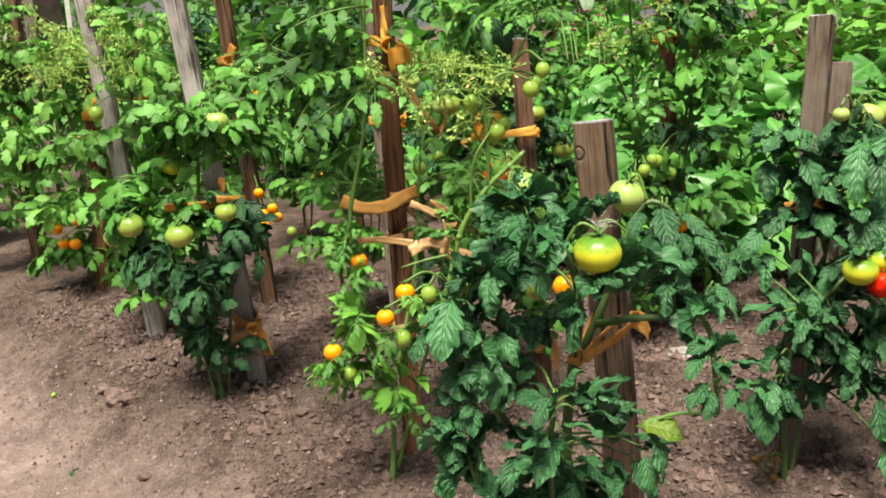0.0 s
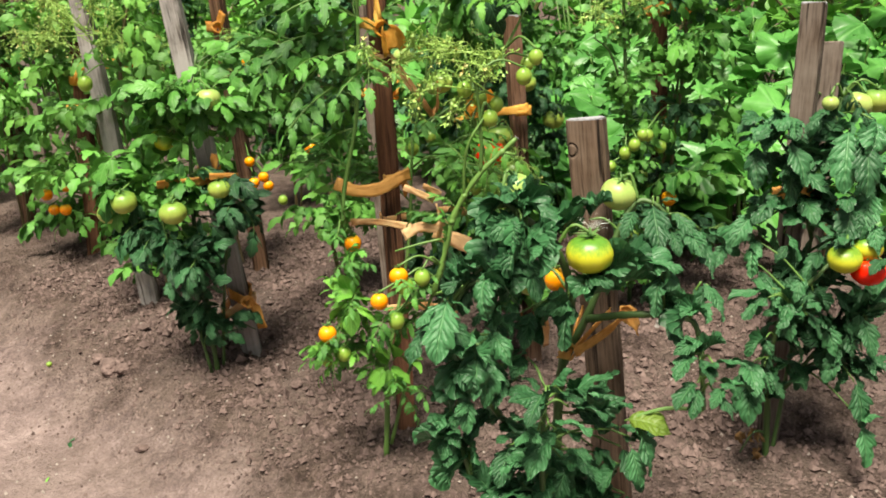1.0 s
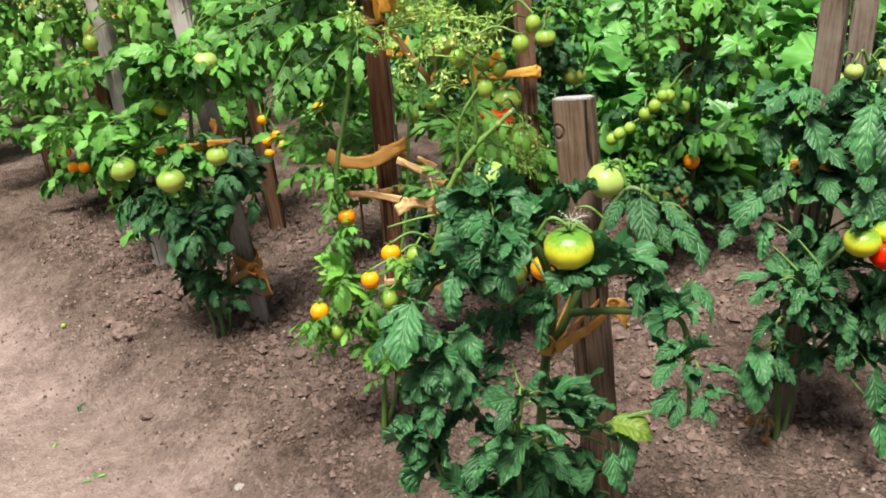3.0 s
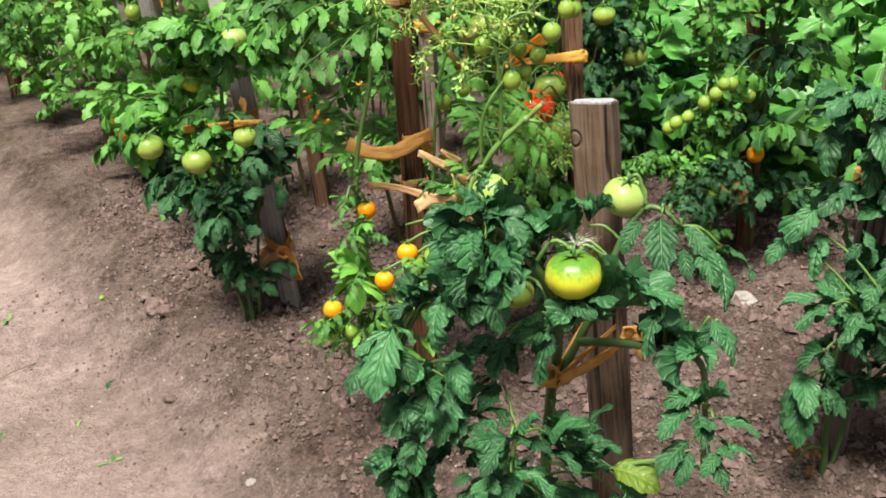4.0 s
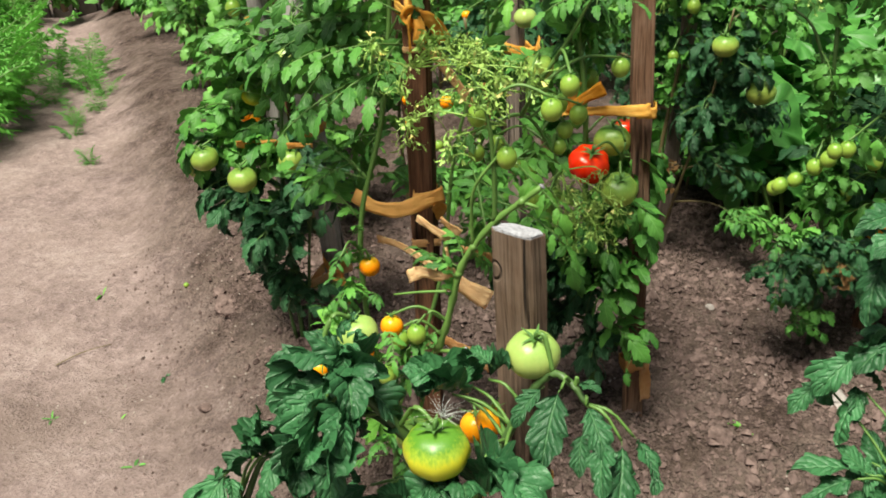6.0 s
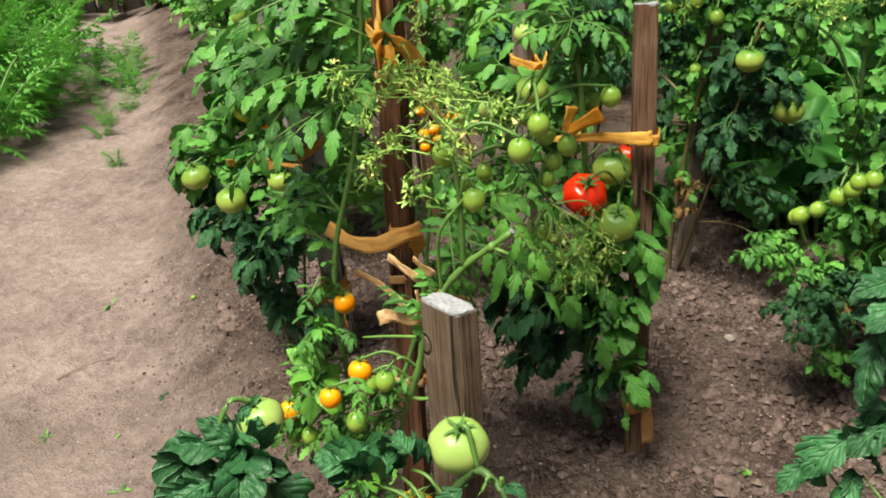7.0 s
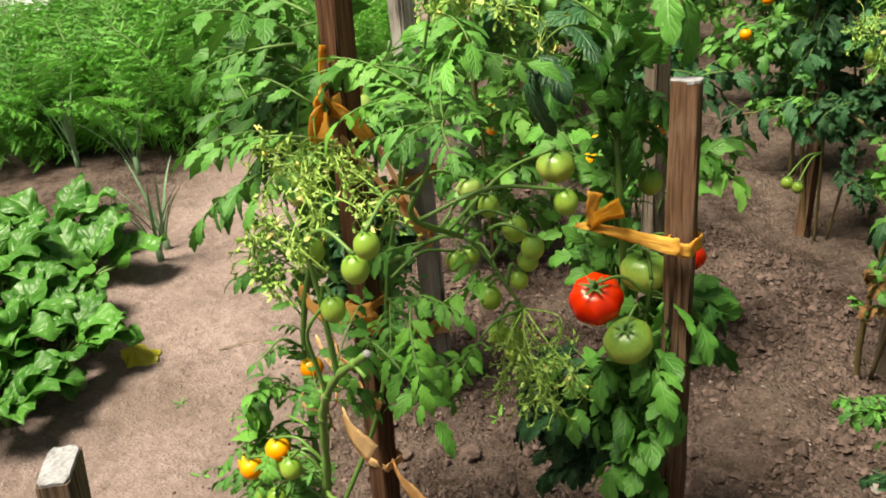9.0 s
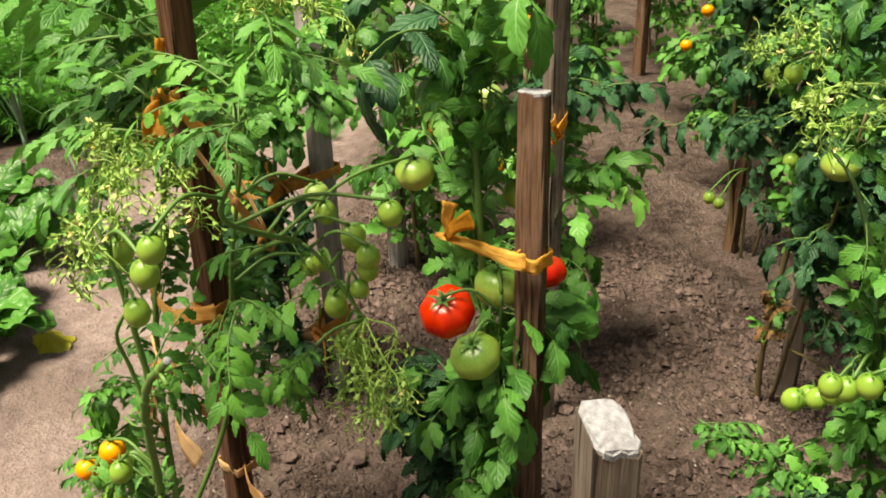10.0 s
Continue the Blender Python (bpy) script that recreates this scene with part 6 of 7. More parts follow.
plant("dark dense tomato plant with green fruit and a long low shoot", (0.125, 2.62, 0.0),
      [[(0.125, 2.61, -0.01), (0.13, 2.60, 0.10), (0.15, 2.60, 0.30), (0.19, 2.59, 0.55), (0.22, 2.60, 0.80), (0.24, 2.62, 0.92)],
       [(0.14, 2.63, -0.01), (0.20, 2.58, 0.20), (0.26, 2.54, 0.42), (0.29, 2.53, 0.60)],
       [(0.15, 2.61, 0.40), (0.04, 2.68, 0.45), (-0.08, 2.74, 0.445), (-0.20, 2.75, 0.41), (-0.30, 2.75, 0.38)],
       [(0.16, 2.60, 0.36), (0.07, 2.64, 0.35), (0.0, 2.68, 0.34)]],
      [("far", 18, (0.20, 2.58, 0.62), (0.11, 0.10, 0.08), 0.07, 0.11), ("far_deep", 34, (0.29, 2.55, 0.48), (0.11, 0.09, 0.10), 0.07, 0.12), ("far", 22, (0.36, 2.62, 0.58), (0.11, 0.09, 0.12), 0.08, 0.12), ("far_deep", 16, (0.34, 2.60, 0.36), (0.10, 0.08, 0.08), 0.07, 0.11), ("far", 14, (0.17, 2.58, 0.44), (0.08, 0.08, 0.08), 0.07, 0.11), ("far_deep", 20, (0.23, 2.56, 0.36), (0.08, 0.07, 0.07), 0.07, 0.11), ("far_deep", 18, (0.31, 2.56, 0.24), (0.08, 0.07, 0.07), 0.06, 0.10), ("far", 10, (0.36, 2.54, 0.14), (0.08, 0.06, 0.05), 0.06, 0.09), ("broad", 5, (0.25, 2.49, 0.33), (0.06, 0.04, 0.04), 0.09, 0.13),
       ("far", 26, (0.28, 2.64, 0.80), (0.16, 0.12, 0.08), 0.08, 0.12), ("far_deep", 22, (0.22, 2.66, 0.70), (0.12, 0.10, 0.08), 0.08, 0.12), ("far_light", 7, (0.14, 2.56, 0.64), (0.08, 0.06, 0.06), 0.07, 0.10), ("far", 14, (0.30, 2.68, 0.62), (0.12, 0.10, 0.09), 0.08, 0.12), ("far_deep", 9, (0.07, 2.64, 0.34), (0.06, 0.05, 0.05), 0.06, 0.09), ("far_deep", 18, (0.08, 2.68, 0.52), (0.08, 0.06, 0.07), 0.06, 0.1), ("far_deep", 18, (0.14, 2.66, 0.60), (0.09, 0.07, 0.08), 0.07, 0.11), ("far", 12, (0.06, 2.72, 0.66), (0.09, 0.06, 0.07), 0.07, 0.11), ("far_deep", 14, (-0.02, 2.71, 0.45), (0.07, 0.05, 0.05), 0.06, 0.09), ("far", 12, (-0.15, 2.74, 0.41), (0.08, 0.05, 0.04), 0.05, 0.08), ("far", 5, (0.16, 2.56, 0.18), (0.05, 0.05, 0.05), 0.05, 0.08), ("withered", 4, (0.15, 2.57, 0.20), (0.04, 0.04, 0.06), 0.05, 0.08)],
      [("green", (0.284, 2.50, 0.530), 0.026, 0, 0), ("green", (0.356, 2.55, 0.426), 0.03, 0, 0), ("plum", (0.17, 2.53, 0.63), 0.014, 0, 0), ("plum", (0.21, 2.53, 0.60), 0.014, 0, 0), ("plum", (0.11, 2.56, 0.61), 0.012, 0, 0), ("plum", (0.17, 2.55, 0.49), 0.012, 0, 0)], 31, 0.006, STEM_BROWN, "tomato plants in rows",
      [((0.17, 2.56, 0.66), [(0.10, 2.53, 0.64), (0.13, 2.50, 0.67), (0.19, 2.50, 0.69), (0.22, 2.51, 0.66), (0.15, 2.52, 0.62)])],
      [("broad", (-0.05, 2.73, 0.47), (-0.09, 2.69, 0.37), 0.2), ("broad", (-0.14, 2.75, 0.45), (-0.17, 2.70, 0.36), -0.2), ("broad", (-0.20, 2.75, 0.42), (-0.22, 2.71, 0.34), 0.1), ("broad", (-0.26, 2.75, 0.40), (-0.33, 2.72, 0.34), 0.3), ("broad_mid", (-0.10, 2.74, 0.47), (-0.13, 2.70, 0.50), -0.3), ("broad", (0.0, 2.70, 0.48), (-0.03, 2.66, 0.40), 0.0), ("broad", (-0.28, 2.75, 0.39), (-0.36, 2.74, 0.385), -0.2)])
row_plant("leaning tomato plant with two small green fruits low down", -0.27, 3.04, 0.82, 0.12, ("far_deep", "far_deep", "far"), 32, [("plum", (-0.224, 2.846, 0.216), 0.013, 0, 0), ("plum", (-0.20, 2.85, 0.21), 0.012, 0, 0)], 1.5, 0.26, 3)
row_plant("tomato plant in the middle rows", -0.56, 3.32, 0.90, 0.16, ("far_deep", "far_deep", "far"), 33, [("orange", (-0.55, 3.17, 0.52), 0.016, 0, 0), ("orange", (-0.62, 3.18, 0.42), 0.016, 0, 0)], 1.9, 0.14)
row_plant("tomato plant in the middle rows", -1.04, 3.78, 0.9, 0.17, ("far", "far_deep"), 34, [("orange", (-1.0, 3.62, 0.5), 0.02, 0, 0)], 1.1, 0.1)
row_plant("tomato plant in the back rows", -1.42, 3.55, 0.68, 0.15, ("far", "far_light"), 35, (), 1.0, 0.15)
row_plant("tomato plant in the back rows", -2.15, 4.1, 0.95, 0.22, ("far", "far_light"), 36, (), 1.0, 0.1)
row_plant("tomato plant closing the soil lane far off", -1.72, 4.2, 0.85, 0.2, ("far", "far_light"), 41, [("orange", (-1.6, 4.0, 0.55), 0.02, 0, 0)], 1.2, 0.1, 2, 1)
row_plant("tomato plant closing the soil lane far off", -1.42, 4.45, 0.9, 0.22, ("far", "far_light"), 42, (), 1.2, 0.1, 2, 1)
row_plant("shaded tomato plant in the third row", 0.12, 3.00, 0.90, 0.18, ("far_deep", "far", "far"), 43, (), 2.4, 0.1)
row_plant("tomato plant behind the grey stake", 0.86, 2.02, 0.62, 0.12, ("far", "far_deep"), 37, [("pale", (0.80, 1.92, 0.52), 0.018, 0, 0)], 0.9, 0.2)
row_plant("tomato plant in the back rows", 0.2, 3.5, 0.9, 0.2, ("far", "far_light"), 38, (), 0.9, 0.15)
row_plant("tomato plant in the back rows", -0.45, 3.9, 0.95, 0.22, ("far", "far_light"), 39, (), 0.9, 0.1)

# ---- rag ties ----
Z = (0, 0, 1)
rag_tie((0.258, 1.978, 0.545), Z, 0.0165, (0.146, 1.942, 0.543), [], CLOTH_BRIGHT, 0.018, 1, "bright orange rag bow tied round stake and stem", False,
        [([(0.275, 1.958, 0.552), (0.262, 1.952, 0.551), (0.20, 1.944, 0.547), (0.15, 1.938, 0.542), (0.125, 1.936, 0.536)], 0.022, 0.72), ([(0.15, 1.936, 0.543), (0.157, 1.934, 0.565), (0.163, 1.936, 0.592)], 0.009, -1.0), ([(0.15, 1.936, 0.544), (0.175, 1.934, 0.566), (0.207, 1.936, 0.586)], 0.010, -1.3)])
rag_tie((0.345, 1.278, 0.398), Z, 0.0165, (0.302, 1.19, 0.378), [[(0.296, 1.178, 0.374), (0.285, 1.17, 0.38)]], CLOTH, 0.007, 2, "orange rag strip tying stem to stake", True,
        [([(0.372, 1.236, 0.402), (0.345, 1.205, 0.392), (0.305, 1.176, 0.378)], 0.011), ([(0.364, 1.232, 0.406), (0.380, 1.236, 0.400), (0.390, 1.24, 0.382)], 0.017, -0.9), ([(0.368, 1.232, 0.404), (0.372, 1.23, 0.412), (0.378, 1.23, 0.408)], 0.009, -0.3)])
rag_tie((0.024, 1.682, 0.487), Z, 0.018, (-0.052, 1.645, 0.485), [], CLOTH, 0.012, 3, "rust-orange rag band round the stake", False,
        [([(-0.062, 1.636, 0.488), (-0.03, 1.636, 0.474), (0.01, 1.640, 0.474), (0.045, 1.655, 0.488), (0.062, 1.675, 0.492)], 0.021), ([(0.05, 1.672, 0.478), (0.055, 1.685, 0.455)], 0.022)])
rag_tie((0.028, 1.682, 0.413), Z, 0.018, (0.068, 1.612, 0.413), [], CLOTH_DULL, 0.012, 4, "frayed rag strips knotted on stake and stem", False,
        [([(-0.045, 1.662, 0.411), (0.0, 1.648, 0.414), (0.05, 1.622, 0.414), (0.085, 1.60, 0.413)], 0.011), ([(0.059, 1.60, 0.486), (0.082, 1.597, 0.476), (0.108, 1.60, 0.462)], 0.010, -0.2), ([(0.090, 1.61, 0.485), (0.104, 1.606, 0.478), (0.118, 1.61, 0.468)], 0.010, -0.3), ([(0.057, 1.57, 0.412), (0.085, 1.562, 0.428), (0.108, 1.566, 0.424), (0.130, 1.57, 0.434)], 0.018, 0.3),
         ([(0.104, 1.598, 0.408), (0.130, 1.592, 0.400), (0.163, 1.60, 0.382)], 0.019, -0.4), ([(0.113, 1.62, 0.440), (0.136, 1.615, 0.442), (0.160, 1.62, 0.434)], 0.010, -0.2), ([(0.113, 1.578, 0.462), (0.118, 1.574, 0.43), (0.114, 1.58, 0.397)], 0.009, 0.2)])
rag_tie((0.014, 1.697, 0.745), Z, 0.018, (0.03, 1.672, 0.735), [[(0.052, 1.682, 0.728), (0.062, 1.70, 0.70)], [(0.034, 1.655, 0.725), (0.04, 1.644, 0.695)], [(0.025, 1.672, 0.76), (0.022, 1.682, 0.80)], [(0.045, 1.66, 0.725), (0.05, 1.655, 0.705)]], CLOTH_BRIGHT, 0.017, 5, "orange rag bow tied high on the stake")
rag_tie((0.022, 1.70, 0.69), Z, 0.018, (0.100, 1.735, 0.583), [[(0.112, 1.725, 0.60), (0.115, 1.70, 0.645)]], CLOTH_DULL, 0.008, 6, "twisted rag strip running from stake to branch")
rag_tie((0.028, 1.672, 0.25), Z, 0.018, (0.045, 1.61, 0.24), [], CLOTH_DULL, 0.012, 7, "faded rag end hanging from the stake", False,
        [([(0.045, 1.678, 0.252), (0.075, 1.672, 0.246), (0.10, 1.676, 0.236), (0.128, 1.68, 0.220)], 0.016, -0.5)])
rag_tie((-0.372, 2.01, 0.14), Z, 0.021, (-0.40, 1.95, 0.12), [], CLOTH_DULL, 0.02, 8, "faded rag sagging round the stake foot", False)
rag_tie((-0.375, 2.01, 0.16), Z, 0.022, (-0.345, 1.965, 0.15), [[(-0.325, 1.96, 0.13), (-0.315, 1.955, 0.09)]], CLOTH, 0.024, 9)
rag_tie((-0.418, 2.04, 0.43), Z, 0.021, (-0.385, 1.95, 0.43), [[(-0.36, 1.92, 0.43), (-0.325, 1.90, 0.42)], [(-0.42, 1.90, 0.435), (-0.47, 1.87, 0.44)], [(-0.365, 1.92, 0.46), (-0.36, 1.915, 0.49)]], CLOTH, 0.018, 10, "rust-orange rag knotted round the leaning stake", True,
        [([(-0.353, 1.85, 0.458), (-0.304, 1.88, 0.453)], 0.014, 0.5)])
rag_tie((0.700, 1.645, 0.44), Z, 0.022, (0.725, 1.60, 0.45), [[(0.755, 1.575, 0.43), (0.775, 1.57, 0.40)], [(0.70, 1.575, 0.47), (0.69, 1.57, 0.475)]], CLOTH, 0.022, 11)
rag_tie((0.61, 2.45, 0.70), Z, 0.018, (0.56, 2.38, 0.70), [[(0.62, 2.36, 0.715), (0.66, 2.35, 0.69)]], CLOTH, 0.022, 12)
rag_tie((0.615, 2.43, 0.44), Z, 0.018, (0.60, 2.37, 0.44), [], CLOTH, 0.018, 13, "rag band round the stake", False)
rag_tie((-1.065, 2.83, 0.55), Z, 0.02, (-0.98, 2.76, 0.55), [], CLOTH_BRIGHT, 0.026, 14, "orange rag band stretched from stake to stem", False)
rag_tie((-1.07, 2.82, 0.45), Z, 0.02, (-1.10, 2.74, 0.45), [], CLOTH_BRIGHT, 0.02, 15, "orange rag strips pulled from stake to leaves", False,
        [([(-1.07, 2.79, 0.46), (-0.982, 2.56, 0.507), (-0.91, 2.52, 0.503), (-0.862, 2.56, 0.501)], 0.024, 0.1), ([(-1.065, 2.79, 0.55), (-0.924, 2.58, 0.616), (-0.825, 2.54, 0.621), (-0.75, 2.58, 0.62)], 0.022, -0.2)])
rag_tie((-0.56, 2.645, 0.70), Z, 0.022, (-0.53, 2.57, 0.70), [[(-0.51, 2.56, 0.74)]], CLOTH, 0.026, 16)
rag_tie((-1.50, 3.22, 0.55), Z, 0.022, (-1.52, 3.12, 0.52), [[(-1.6, 3.08, 0.5)]], CLOTH, 0.024, 17)
rag_tie((0.272, 1.955, 0.10), Z, 0.018, (0.295, 1.93, 0.12), [[(0.30, 1.925, 0.09), (0.302, 1.925, 0.05)]], CLOTH_DULL, 0.022, 18, "faded rag hanging at the stake foot", False)
rag_tie((-0.09, 2.30, 0.55), Z, 0.018, (-0.03, 2.25, 0.55), [[(-0.01, 2.23, 0.58)]], CLOTH_BRIGHT, 0.022, 19)
rag_tie((-2.43, 3.93, 0.6), Z, 0.022, (-2.4, 3.85, 0.6), [[(-2.38, 3.82, 0.5)]], CLOTH, 0.026, 20)


# ---- squash patch ----
def squash_blade(seed):
    """A wide squash leaf of unit reach: five shallow pointed lobes, a ruffled toothed rim, cupped round its stalk."""
    r = random.Random(seed)
    n, m = 40, 6
    verts, uvs = [(0.12, 0, 0)], [(0.0, 0.5)]
    ph, cup = r.uniform(0, 6), r.uniform(0.1, 0.3)
    for j in range(1, m + 1):
        for i in range(n):
            a = -math.pi * 0.95 + 2 * math.pi * 0.95 * i / (n - 1)
            lobe = 0.74 + 0.24 * abs(math.cos(2.5 * a)) ** 1.5 + 0.04 * math.cos(20 * a)
            k = j / m
            rad = 0.52 * (lobe * k + 0.8 * (1 - k)) * k
            vein = 0.5 + 0.5 * math.cos(5 * a)
            z = cup * k * k * (0.5 + 0.5 * math.cos(2 * a + ph)) - 0.26 * k**2.4 + 0.05 * math.sin(7 * a + ph) * k * k - 0.045 * vein**3 * math.sin(math.pi * k)
            verts.append((0.42 + rad * math.cos(a) * 1.05 - 0.3 * (1 - k), rad * math.sin(a) * 1.1, z))
            uvs.append((0.5 + 0.5 * k * math.cos(a), 0.5 + 0.5 * k * math.sin(a)))
    faces = [(0, 1 + i, 2 + i) for i in range(n - 1)]
    faces += [(1 + (j - 1) * n + i, 1 + j * n + i, 1 + j * n + i + 1, 1 + (j - 1) * n + i + 1) for j in range(1, m) for i in range(n - 1)]
    return mesh_of("leaf", verts, faces, [GREEN_SQUASH], uvs)


BLADES = [squash_blade(s) for s in range(6)]


def squash_plant(x, y, reach, height, count, seed, size=(0.10, 0.17)):
    r = random.Random(seed)
    z0 = float(lie(x, y))
    root = group_of("squash_plant", (x, y, z0), "spreading squash plant with broad bright green leaves", "squash plant", "squash plants in the back patch")
    stalks = Soup()
    for k in range(count):
        a, d = r.uniform(0, 6.28), reach * math.sqrt(r.random())
        p = np.array((d * math.cos(a), d * math.sin(a), height * r.uniform(0.45, 1.0) * (1 - 0.25 * d / reach)))
        foot = np.array((p[0] * 0.75, p[1] * 0.75, 0.0))
        tube(stalks, glide([foot, (foot + p) / 2 + np.array((r.uniform(-0.03, 0.03), 0.02, 0.04)), p], 4), 0.006, 0.004, 6)
        sz = r.uniform(*size)
        m = Matrix.Translation(p) @ Euler((r.uniform(-0.65, 0.65), r.uniform(-0.6, 0.75), r.uniform(0, 6.28))).to_matrix().to_4x4() @ Matrix.Translation((-0.12 * sz, 0, 0)) @ Matrix.Scale(sz, 4)
        part("leaf", r.choice(BLADES), root, local=m)
    tagged(part("stalk", stalks.mesh("stalk", [STEM]), root), kind="stuff")


r = random.Random(77)
for k, (x, y, reach, h, c) in enumerate([(0.55, 3.1, 0.45, 0.34, 26), (1.05, 2.9, 0.5, 0.36, 30), (0.95, 3.5, 0.5, 0.42, 30), (0.35, 3.75, 0.5, 0.42, 28), (1.6, 3.3, 0.55, 0.45, 30), (1.5, 2.7, 0.5, 0.42, 26), (0.9, 4.2, 0.6, 0.5, 30), (1.7, 4.1, 0.6, 0.55, 30), (2.3, 3.6, 0.6, 0.55, 30), (0.1, 4.4, 0.6, 0.5, 26), (2.4, 4.6, 0.7, 0.6, 30), (1.3, 5.0, 0.7, 0.6, 30), (0.4, 5.2, 0.7, 0.55, 26), (0.34, 3.05, 0.22, 0.20, 8)]):
    squash_plant(x, y, reach, h, int(c * 2.5), 300 + k, (0.11, 0.19))


# ---- far side: hedge, flowers, fence ----
def bush(x, y, w, h, count, seed, mat_leaf, label, category, name="bush", size=(0.1, 0.22)):
    """A leafy shrub: branching stems and a crown of many small leaves with an uneven outline."""
    r = random.Random(seed)
    root = group_of(name, (x, y, 0.0), label, category)
    s = Soup()
    tips = []
    for k in range(9):
        a = r.uniform(0, 6.28)
        e = np.array((math.cos(a) * w * r.uniform(0.2, 0.8), math.sin(a) * w * r.uniform(0.2, 0.8), h * r.uniform(0.5, 0.95)))
        tube(s, glide([(0, 0, -0.02), e * (0.3, 0.3, 0.5), e], 4), 0.02, 0.006, 6)
        tips.append(e)
    part("branch", s.mesh("branch", [STEM_BROWN]), root)
    crown = Soup()
    for k in range(count):
        t = r.choice(tips) * r.uniform(0.25, 1.05) + np.array([r.gauss(0, 0.22 * w), r.gauss(0, 0.22 * w), r.gauss(0, 0.12 * h)])
        t[2] = max(0.04, t[2])
        v, f, uv = leaflet(r, 1.0, 0.55, 4, 2, 2.0, 0.2, 0.6, -0.1, 0.2, 0.4)
        sz = r.uniform(*size)
        m = Matrix.Translation(t) @ Euler((r.uniform(-0.8, 0.8), r.uniform(-0.6, 0.9), r.uniform(0, 6.28))).to_matrix().to_4x4() @ Matrix.Scale(sz, 4)
        crown.add(moved(v, m), f, uv)
    ob = part("crown", crown.mesh("crown", [mat_leaf]), root)
    tagged(ob, kind="stuff")
    return root


for k, (x, y, w, h) in enumerate([(-4.6, 7.6, 1.1, 2.2), (-3.0, 7.0, 1.1, 2.0), (-1.4, 6.8, 1.1, 2.1), (0.2, 7.0, 1.1, 2.2), (1.8, 7.2, 1.2, 2.2), (3.4, 7.0, 1.2, 2.1), (4.8, 6.2, 1.2, 2.0), (-2.2, 8.4, 1.3, 2.6), (1.0, 8.6, 1.4, 2.6), (3.2, 8.8, 1.4, 2.6), (-5.0, 5.9, 0.7, 1.3)]):
    bush(x, y, w, h, 820, 500 + k, GREEN_HEDGE if k % 3 else GREEN_MID, "dark green leafy shrub at the garden's end", "shrub")
for k, (x, y) in enumerate([(-0.9, 5.0), (-1.6, 5.3), (-0.2, 5.6), (-2.1, 5.9), (0.9, 6.0), (2.2, 5.8), (3.1, 5.2), (0.3, 6.2), (1.6, 6.3), (2.0, 5.1), (1.1, 5.4), (-0.5, 4.7), (2.8, 6.2)]):
    bush(x, y, 0.5, 0.85, 420, 600 + k, GREEN_LIGHT if k % 2 else GREEN_MID, "light green herbaceous plant in the back bed", "garden plant", "garden_plant", (0.07, 0.16))


def blooms(x, y, z, w, count, mat, seed, label):
    r = random.Random(seed)
    root = group_of("flower_plant", (x, y, 0.0), label, "flowers")
    for k in range(count):
        p = np.array((r.uniform(-w, w), r.uniform(-w, w), z + r.uniform(-0.08, 0.08)))
        s = Soup()
        tube(s, [(p[0] * 0.5, p[1] * 0.5, 0), p], 0.004, 0.003, 5)
        part("flower_stalk", s.mesh("flower_stalk", [STEM]), root)
        s = Soup()
        for j in range(9):
            a = 2 * math.pi * j / 9
            v, f, uv = leaflet(r, 0.03, 0.018, 4, 2, 1, 0.0, -0.5, 0.1, 0.1, 0.2)
            s.add(moved(v, Matrix.Translation(p) @ Matrix.Rotation(a, 4, "Z") @ Matrix.Rotation(-0.5, 4, "Y")), f, uv)
        part("bloom", s.mesh("bloom", [mat]), root)


blooms(0.74, 5.4, 0.72, 0.30, 11, PINK, 1, "bright pink flowers in the back bed")
blooms(-2.24, 5.0, 0.76, 0.25, 8, BLUE, 2, "blue flowers in the back bed")

# ---- fence at the path's end ----
def fence(x0, y0, x1, y1, height, boards):
    root = group_of("fence", (x0, y0, -0.1), "dark wooden fence with thin pale poles over the gaps between its slats", "fence")
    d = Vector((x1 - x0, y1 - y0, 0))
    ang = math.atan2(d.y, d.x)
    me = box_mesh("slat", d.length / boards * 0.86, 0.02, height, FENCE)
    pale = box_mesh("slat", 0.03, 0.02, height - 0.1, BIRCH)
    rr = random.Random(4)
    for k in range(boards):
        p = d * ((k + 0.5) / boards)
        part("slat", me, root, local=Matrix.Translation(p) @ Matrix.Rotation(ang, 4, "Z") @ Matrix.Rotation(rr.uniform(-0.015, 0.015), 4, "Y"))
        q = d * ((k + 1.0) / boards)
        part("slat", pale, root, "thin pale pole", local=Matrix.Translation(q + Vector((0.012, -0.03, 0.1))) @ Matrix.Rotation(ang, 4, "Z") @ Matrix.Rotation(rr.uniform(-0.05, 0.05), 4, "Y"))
    for z in (0.3, height - 0.25):
        part("rail", box_mesh("rail", d.length, 0.03, 0.07, FENCE), root, local=Matrix.Translation(d * 0.5 + Vector((0, 0, z))) @ Matrix.Rotation(ang, 4, "Z") @ Matrix.Translation((0, 0.03, 0)))


def box_mesh(name, w, d, h, mat):
    bm = bmesh.new()
    bmesh.ops.create_cube(bm, size=1.0)
    bmesh.ops.scale(bm, vec=(w, d, h), verts=bm.verts)
    bmesh.ops.translate(bm, vec=(0, 0, h / 2), verts=bm.verts)
    bmesh.ops.bevel(bm, geom=bm.edges, offset=min(w, d, h) * 0.12, segments=1, affect="EDGES")
    me = bpy.data.meshes.new(name)
    bm.to_mesh(me)
    bm.free()
    me.materials.append(mat)
    return me


